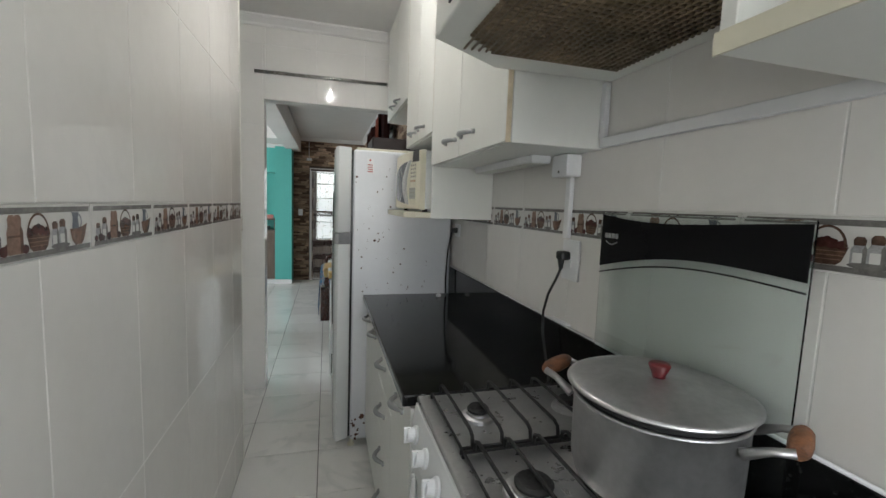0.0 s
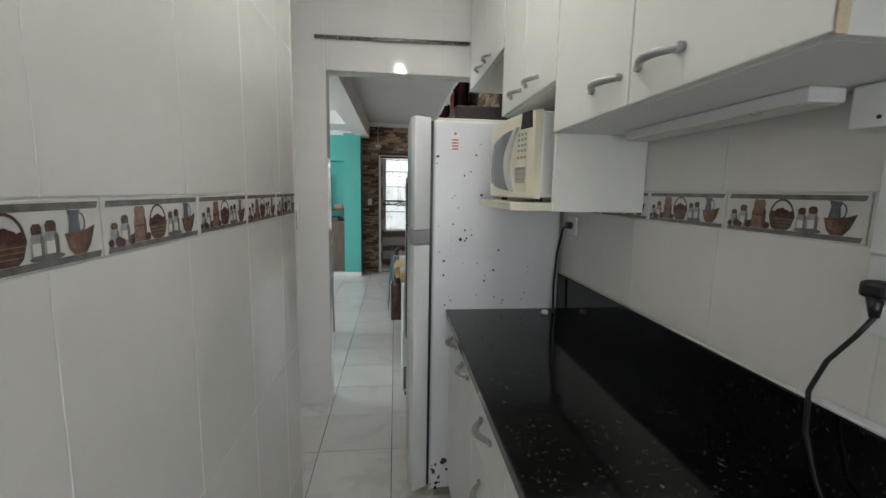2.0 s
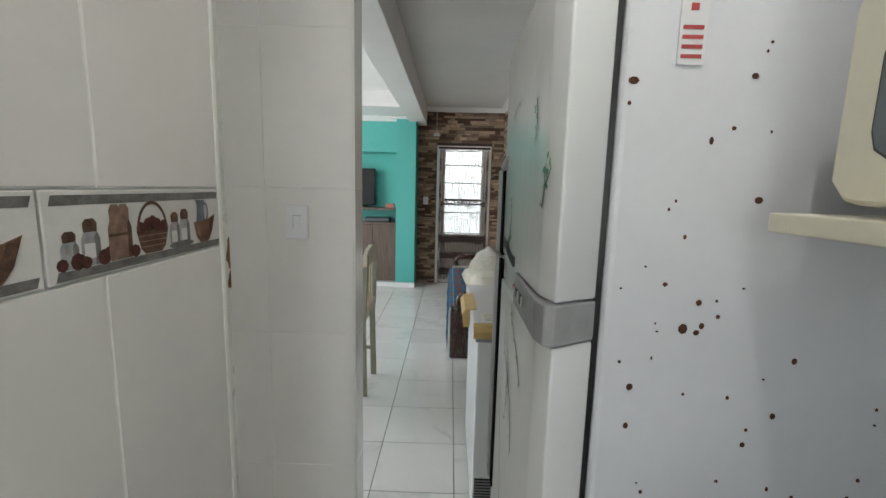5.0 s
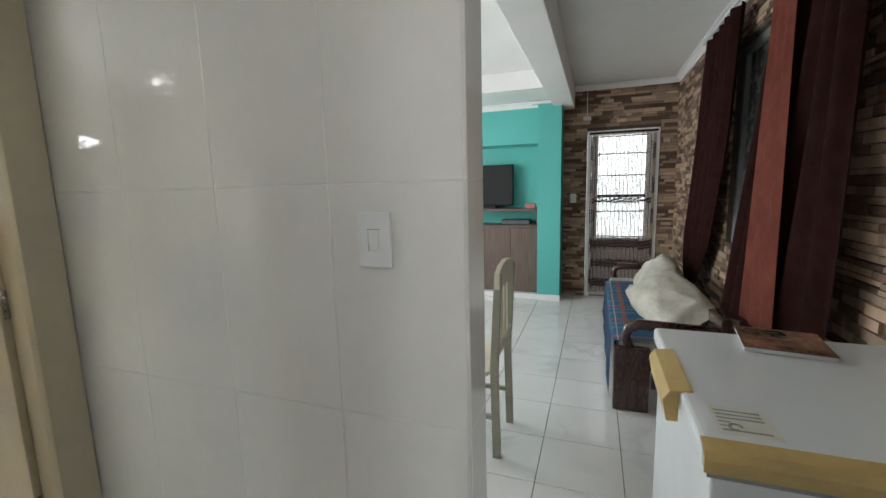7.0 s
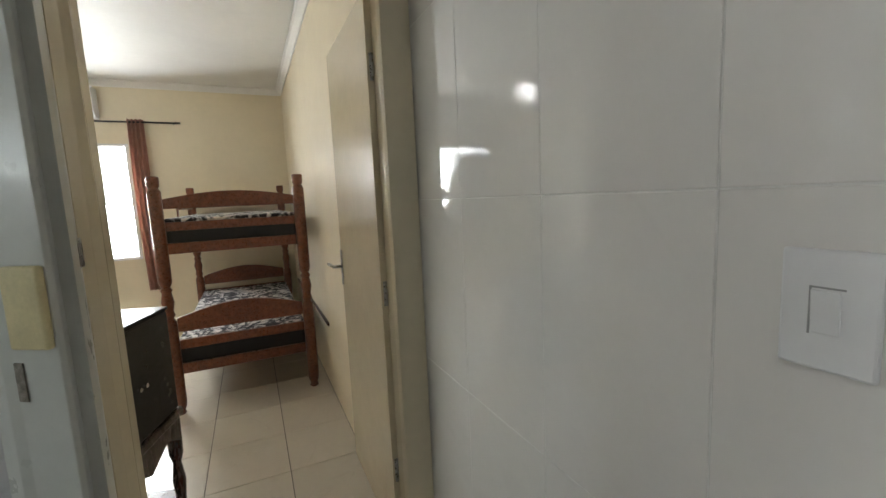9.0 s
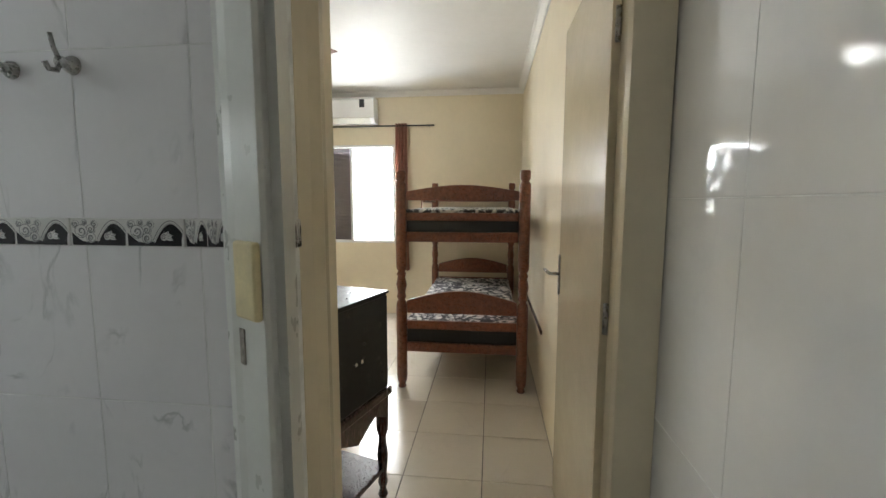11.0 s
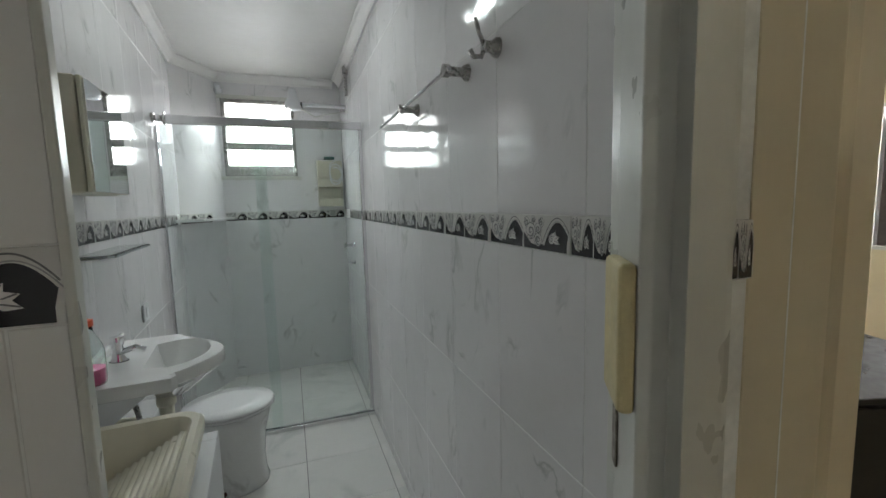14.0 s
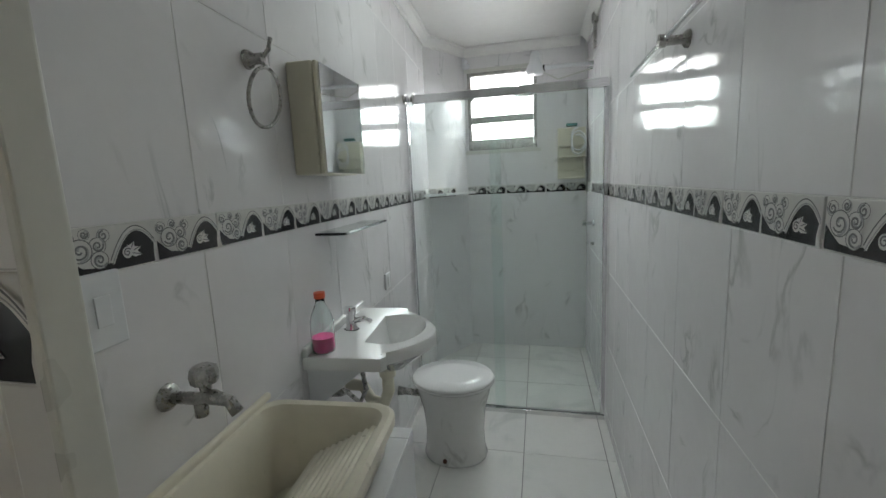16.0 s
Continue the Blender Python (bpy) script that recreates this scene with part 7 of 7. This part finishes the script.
# shower screen
GY = 0.39
shower = thing("shower_screen", "clear glass shower screen in an aluminium frame", "shower screen", (-1.15, GY, 0))
xe = east(GY) - 0.007
part("top_rail", add_tube(box((WX + 0.007, GY - 0.016, 1.815), (xe - 0.05, GY + 0.016, 1.862), 0.006, 3), [(xe, GY, 1.845), (xe - 0.06, GY, 1.842)], 0.016, 12), CHROME, shower, "bright aluminium top rail")
part("end_flange", tube([(xe - 0.055, GY, 1.842), (xe - 0.062, GY, 1.842)], 0.035, 16), OLD_CHROME, shower)
part("wall_flange", tube([(xe, GY, 1.845), (xe - 0.012, GY, 1.845)], 0.025, 12), OLD_CHROME, shower)
part("side_post", box((WX + 0.007, GY - 0.014, 0.03), (WX + 0.033, GY + 0.014, 1.814), 0.003), CHROME, shower)
part("side_post", box((xe - 0.022, GY - 0.012, 0.03), (xe - 0.004, GY + 0.012, 1.80), 0.003), CHROME, shower)
part("sill", box((WX + 0.007, GY - 0.02, 0.0), (xe - 0.004, GY + 0.02, 0.028), 0.004), CHROME, shower)
p = part("glass_panel", box((-1.115, GY - 0.011, 0.03), (xe - 0.023, GY - 0.005, 1.814)), SHOWER_GLASS, shower, "fixed clear glass panel")
q = part("glass_panel", box((WX + 0.034, GY + 0.004, 0.03), (-1.055, GY + 0.010, 1.814)), SHOWER_GLASS, shower, "sliding clear glass panel")
p.visible_shadow = q.visible_shadow = False
shw = thing("electric_shower", "white electric shower head on an arm", "shower", (-1.35, -0.35, 2.1))
part("head", lathe([(0, 0), (0.055, 0), (0.060, 0.015), (0.055, 0.05), (0.035, 0.085), (0.03, 0.13), (0.02, 0.15), (0, 0.15)], pose(-1.30, -0.36, 2.08), 20), WHITE_PLASTIC, shw, smooth=40)
part("arm", tube([(WX + 0.007, -0.30, 2.10), (-1.52, -0.32, 2.11), (-1.36, -0.355, 2.115)], 0.014, 10), WHITE_PLASTIC, shw)
part("collar", tube([(-1.365, -0.354, 2.115), (-1.345, -0.357, 2.115)], 0.020, 10), BLACK, shw)
part("wire", tube([(-1.35, -0.36, 2.09), (-1.45, -0.34, 2.03), (-1.56, -0.32, 2.05), (WX + 0.01, -0.30, 2.07)], 0.005, 6), FRAME_GREY, shw)
rk = thing("soap_rack", "cream plastic two-tier soap rack in the shower corner", "rack", (-1.57, WB + 0.06, 1.36))
part("back", box((-1.655, WB + 0.0065, 1.36), (-1.46, WB + 0.014, 1.74), 0.002), CREAM_PLASTIC, rk)
for z in (1.36, 1.52):
    part("tray", box((-1.655, WB + 0.0145, z), (-1.46, WB + 0.10, z + 0.012), 0.003), CREAM_PLASTIC, rk)
    part("lip", box((-1.655, WB + 0.095, z + 0.0125), (-1.46, WB + 0.101, z + 0.06), 0.003), CREAM_PLASTIC, rk)
part("front", box((-1.655, WB + 0.09, 1.60), (-1.46, WB + 0.10, 1.73), 0.003), CREAM_PLASTIC, rk)
for x in (-1.655, -1.466):
    part("side", box((x, WB + 0.0145, 1.3725), (x + 0.006, WB + 0.094, 1.73), 0.002), CREAM_PLASTIC, rk)
hose = solid("shower_hose", tube([(-1.60 + 0.05 * math.sin(a) * (1 + 0.1 * math.sin(3 * a)), WB + 0.125, 1.65 + 0.075 * math.cos(a) - 0.004 * a) for a in [i * 0.3 for i in range(44)]], 0.006, 6), WHITE_PLASTIC, "coiled white shower hose hanging on the rack", "hose")
solid("soap_dish", box((-1.60, WB + 0.02, 1.745), (-1.52, WB + 0.085, 1.765), 0.006), material("green_plastic", (0.05, 0.18, 0.16), 0.4), "dark green soap dish on the rack", "dish")
for z, s in ((1.065, 1.0), (0.93, 0.6)):
    v = thing("shower_valve", "small chrome shower valve on the tiles", "valve", (WX, -0.2, z))
    part("stem", put(lathe([(0, 0), (0.024 * s, 0), (0.020 * s, 0.008), (0.010, 0.014), (0.010, 0.05 * s), (0.018 * s, 0.055 * s), (0.016 * s, 0.075 * s), (0, 0.078 * s)], Matrix(), 16), WW(-0.18, z)), CHROME, v, smooth=40)
cs = solid("corner_shelf", prism([(east(-0.1) - 0.006, -0.05), (east(-0.1) - 0.02, -0.26), (-0.73, -0.60), (-0.83, -0.56), (-0.70, -0.10)], "z", 1.280, 1.300, 0.003), CERAMIC, "white marble corner shelf in the shower", "shelf")
up_ = thing("wall_conduit", "grey cable conduit near the ceiling in the shower", "conduit", (WX + 0.02, -0.2, 2.2))
part("pipe", tube([(WX + 0.022, -0.12, 2.14), (WX + 0.022, -0.12, 2.30), (WX + 0.022, -0.10, 2.35), (WX + 0.022, 0.75, 2.36)], 0.012, 8), OLD_CHROME, up_)
part("coupling", tube([(WX + 0.022, -0.12, 2.29), (WX + 0.022, -0.12, 2.34)], 0.020, 10), OLD_CHROME, up_)
lampb = solid("lamp_holder", lathe([(0, 0), (0.03, 0), (0.03, 0.02), (0.016, 0.03), (0.022, 0.05), (0.02, 0.07), (0, 0.075)], pose(-0.775, WB + 0.01, 2.25, -60, 0, 0), 14), WHITE_PLASTIC, "white empty lamp holder on the shower wall", "lamp", smooth=40)
tube_lamp = thing("ceiling_lamp", "lit white tube lamp on the bathroom ceiling", "lamp", (-1.16, 1.04, WC))
part("base", box((-1.19, 0.86, 2.352), (-1.13, 1.22, WC - 0.001), 0.004), WHITE_PLASTIC, tube_lamp)
g = part("tube", tube([(-1.16, 0.88, 2.336), (-1.16, 1.20, 2.336)], 0.013, 10), glow_material("tube_glow", (0.92, 1.0, 0.98), 6), tube_lamp, "glowing tube")
g.visible_shadow = False
# louvred window
w = thing("window_3", "aluminium tilt window with three bright frosted panes", "window", ((VX0 + VX1) / 2, WB, VZ0), kind="structure")
for lo, hi in (((VX0, WB - 0.06, VZ0), (VX1, WB + 0.012, VZ0 + 0.028)), ((VX0, WB - 0.06, VZ1 - 0.028), (VX1, WB + 0.012, VZ1)), ((VX0, WB - 0.06, VZ0 + 0.0285), (VX0 + 0.028, WB + 0.012, VZ1 - 0.0285)), ((VX1 - 0.028, WB - 0.06, VZ0 + 0.0285), (VX1, WB + 0.012, VZ1 - 0.0285))):
    part("window_frame", box(lo, hi, 0.003), OLD_CHROME, w)
gap = (VZ1 - VZ0 - 0.057) / 3
for i in range(3):
    z = VZ0 + 0.0285 + i * gap
    f = part("sash", box((VX0 + 0.029, WB - 0.03, z), (VX1 - 0.029, WB + 0.004, z + 0.055), 0.003), OLD_CHROME, w)
    part("pane", box((VX0 + 0.03, WB - 0.022, z + 0.056), (VX1 - 0.03, WB - 0.018, z + gap - 0.001)), FROST, f).visible_shadow = False
part("sill_trim", box((VX0 - 0.03, WB + 0.0065, VZ0 - 0.03), (VX1 + 0.03, WB + 0.016, VZ0 - 0.0005), 0.002), FRAME_GREY, w)
part("head_trim", box((VX0 - 0.02, WB + 0.0065, VZ1 + 0.0005), (VX1 + 0.02, WB + 0.016, VZ1 + 0.03), 0.002), FRAME_GREY, w)
# bright day outside the windows
solid("backdrop", box((-7.2, -0.6, -0.5), (-7.15, 3.6, 3.4)), SKY_GLOW, "bright overexposed daylight outside the bedroom", "backdrop", kind="structure")
solid("backdrop", box((-2.2, -2.0, 0.5), (0.0, -1.95, 3.4)), SKY_GLOW, "bright overexposed daylight outside the bathroom", "backdrop", kind="structure")
solid("backdrop", box((-1.2, 9.2, 0.0), (1.4, 9.25, 3.0)), DOOR_GLOW, "bright overexposed daylight outside the entrance", "backdrop", kind="structure")

# ---- tiles, stones ----
PANTRY, SCROLL = pantry_frieze(), scroll_frieze()
FZ0, FZ1 = 1.304, 1.388
rows_low = [(0.0, 0.218), (0.218, 0.759), (0.759, FZ0)]
rows_up = [(FZ1, 1.925), (1.925, 2.466), (2.466, KC)]
m = plane((KL, 0, 0), (0, 1, 0), (0, 0, 1))
lay(kitchen_left, m, steps(-0.5, 2.665, 1.779, 0.338), rows_low + rows_up, WALL_TILE)
lay(kitchen_left, m, steps(-0.43, 2.394, 1.537, 0.2857)[1:], [(FZ0, FZ1)], WALL_TILE, name="frieze_tile", mesh=PANTRY)
fit_piece(kitchen_left, m, 2.395, 2.662, (FZ0 + FZ1) / 2, PANTRY, 0.2837)
solid("corner_trim", box((KL - 0.015, 2.66, 0), (KL + 0.008, 2.682, KC), 0.006), FRAME_GREY, "grey plastic trim on the tiled wall corner", "trim", kind="structure")
chip = material("bared_plaster", (0.20, 0.11, 0.035), 0.9, var=0.45, scale=50, bump=0.001, bump_scale=120)
chips = bmesh.new()
for pts in ([(2.681, 1.316), (2.677, 1.312), (2.675, 1.300), (2.671, 1.290), (2.670, 1.281), (2.675, 1.277), (2.677, 1.268), (2.681, 1.266)],
            [(2.681, 1.264), (2.677, 1.258), (2.672, 1.247), (2.672, 1.240), (2.677, 1.237), (2.681, 1.238)]):
    add_prism(chips, pts, "x", KL + 0.0075, KL + 0.0086)
solid("chipped_patch", chips, chip, "brown broken patch on the wall corner", "damage", kind="structure")
lay(kitchen_left, plane((-0.60, 2.67, 0), (-1, 0, 0), (0, 0, 1)), [(-0.115, 0.0)], [(0, 0.60), (0.60, 1.265), (1.333, 2.0), (2.0, KC)], WALL_TILE)
m = plane((KR, 0, 0), (0, -1, 0), (0, 0, 1))
hole = [(-3.66, -0.02, 0, 0.9)]
RZ0_, RZ1_ = 1.333, 1.415
lay(kitchen_right, m, steps(-3.5, 0.5, -1.779, 0.338), [(0.5, 0.80), (0.80, RZ0_), (RZ1_, 1.96), (1.96, KC)], WALL_TILE)
lay(kitchen_right, m, steps(-2.65, 0.45, -1.478, 0.2857)[1:-1], [(RZ0_, RZ1_)], WALL_TILE, name="frieze_tile", mesh=PANTRY)
m = plane((0, HN, 0), (1, 0, 0), (0, 0, 1))
lay(hall_north, m, steps(-1.80, KR, -0.81, 0.338), [(0, 0.301), (0.301, 0.842), (0.842, 1.383), (1.383, 1.924), (1.924, 2.466), (2.466, KC)], WALL_TILE, gap=0.0022, holes=[(-0.491, 2, 0, 2.10)])
lay(hall_north, plane((-0.491, HN, 0), (0, 1, 0), (0, 0, 1)), [(0.0, 0.126)], [(0, 0.301), (0.301, 0.842), (0.842, 1.383), (1.383, 2.10)], WALL_TILE, gap=0.0022)
m = plane((0, HS, 0), (-1, 0, 0), (0, 0, 1))
lay(hall_south, m, steps(0.61, 1.039, 0.69, 0.305), [(0, 0.465), (0.465, 0.865), (0.865, 1.265), (1.333, 1.733), (1.733, 2.133), (2.133, KC)], WALL_TILE)
for x in (0.886,):
    ob = new("frieze_tile", SCROLL)
    ob.matrix_basis = m @ Matrix.Translation((x, 1.299, 0))
    ob.parent = hall_south
fit_piece(hall_south, m, 0.610, 0.732, 1.299, SCROLL, 0.305)
fit_piece(hall_south, plane((0, 2.690, 0), (-1, 0, 0), (0, 0, 1)), 1.672, 1.718, 1.299, SCROLL, 0.305)
BZ = [(0, 0.065), (0.065, 0.465), (0.465, 0.865), (0.865, 1.265), (1.333, 1.733), (1.733, 2.133), (2.133, WC)]
m = plane((WX, 0, 0), (0, 1, 0), (0, 0, 1))
lay(bath_west, m, steps(WB, 2.54, 2.157, 0.305), BZ, BATH_TILE)
lay(bath_west, m, steps(WB, 2.425, 2.115, 0.308)[1:], [(1.265, 1.333)], BATH_TILE, name="frieze_tile", mesh=SCROLL)
fit_piece(bath_west, m, 2.425, 2.54, 1.299, SCROLL, 0.305)
m = plane((east(2.49), 2.49, 0), EV, (0, 0, 1))
lay(kitchen_left, m, steps(0.0, 2.755, 0.413, 0.305), BZ, BATH_TILE)
lay(kitchen_left, m, steps(0.0, 2.755, 0.150, 0.308)[1:-1], [(1.265, 1.333)], BATH_TILE, name="frieze_tile", mesh=SCROLL)
fit_piece(kitchen_left, m, 0.0, 0.150, 1.299, SCROLL, 0.305)
m = plane((0, WB, 0), (-1, 0, 0), (0, 0, 1))
lay(bath_back, m, steps(0.757, -WX, 1.05, 0.305), BZ, BATH_TILE, holes=[(-VX1 - 0.0, -VX0 + 0.0, VZ0, VZ1)])
lay(bath_back, m, steps(0.757, -WX, 0.757, 0.308)[:-1], [(1.265, 1.333)], BATH_TILE, name="frieze_tile", mesh=SCROLL)
fit_piece(bath_back, m, steps(0.757, -WX, 0.757, 0.308)[-1][0], -WX - 0.007, 1.299, SCROLL, 0.305)
m = plane((east(-0.26), -0.26, 0), slant, (0, 0, 1))
lay(bath_corner, m, steps(0.0, slant.length, 0.0, 0.308)[:1], [(1.265, 1.333)], BATH_TILE, name="frieze_tile", mesh=SCROLL)
# floors
m = pose(0, 0, -0.006)
lay(floor, m, steps(-1.95, 0.65, -0.09, 0.39), steps(-1.0, 8.12, 2.68, 0.377), FLOOR_TILE, 0.004, 0.006, holes=[(-3, -0.49, -2, 2.58), (-3, -1.9, 0, 3.6)])
lay(floor, m, steps(-3.2, -1.95, -0.09, 0.39), steps(3.7, 8.12, 2.68, 0.377), FLOOR_TILE, 0.004, 0.006)
lay(floor, m, steps(WX, -0.5, -1.232, 0.40), steps(WB, 2.575, 0.772, 0.385), FLOOR_TILE, 0.003, 0.006)
lay(floor, m, steps(BXF, -1.95, -2.70, 0.407), steps(BS, BN, 2.73, 0.40), BED_TILE, 0.004, 0.006)
# stacked stone: pieces of the far wall singly, the long wall joined
rnd = random.Random(21)


def stone_rows(u0, u1, v0, v1, holes):
    v, out = v0, []
    while v < v1 - 0.01:
        h = rnd.choice((0.022, 0.028, 0.034, 0.042))
        u = u0 - rnd.uniform(0, 0.1)
        while u < u1:
            w = rnd.choice((0.07, 0.11, 0.15, 0.21))
            a, b, c, d = max(u, u0), min(u + w, u1), v, min(v + h, v1)
            u += w
            cells = [(a, b)]
            for p, q, r, s in holes:
                if d <= r or c >= s:
                    continue
                cells = [k for x, y in cells for k in ((x, min(y, p)), (max(x, q), y)) if k[1] - k[0] > 0.015]
            out += [(x, y, c, d, rnd.choice((0.008, 0.011, 0.014, 0.018))) for x, y in cells if y - x > 0.015]
        v += h
    return out


m = plane((0, LF, 0), (1, 0, 0), (0, 0, 1))
far = stone_rows(-0.62, LR, 0.0, LC - 0.05, [(-0.355, 0.42, 0, 1.98)])
for i, (a, b, c, d, e) in enumerate(far[:640]):
    ob = new("stone", tile_mesh(b - a - 0.003, d - c - 0.003, e, STONE, 0.003))
    ob.matrix_basis = m @ Matrix.Translation(((a + b) / 2, (c + d) / 2, 0))
    ob.parent = living_far
verts, faces = [], []
m = plane((LR, 0, 0), (0, -1, 0), (0, 0, 1))
for a, b, c, d, e in stone_rows(-LF, -3.705, 0.0, LC - 0.05, [(-RY1, -RY0, RZ0, RZ1)]):
    k, i = len(verts), 0.003
    verts += [tuple(m @ Vector(p)) for p in ((a, c, 0), (b, c, 0), (b, d, 0), (a, d, 0), (a + i, c + i, e), (b - i, c + i, e), (b - i, d - i, e), (a + i, d - i, e))]
    faces += [(k + 4, k + 5, k + 6, k + 7)] + [(k + q, k + (q + 1) % 4, k + (q + 1) % 4 + 4, k + q + 4) for q in range(4)]
me = bpy.data.meshes.new("stone_cladding")
me.from_pydata(verts, [], faces)
me.materials.append(STONE)
ob = new("stone_cladding", me)
ob.parent = living_right
tagged(ob, "brown and beige stacked stone cladding", "", "", "stuff")
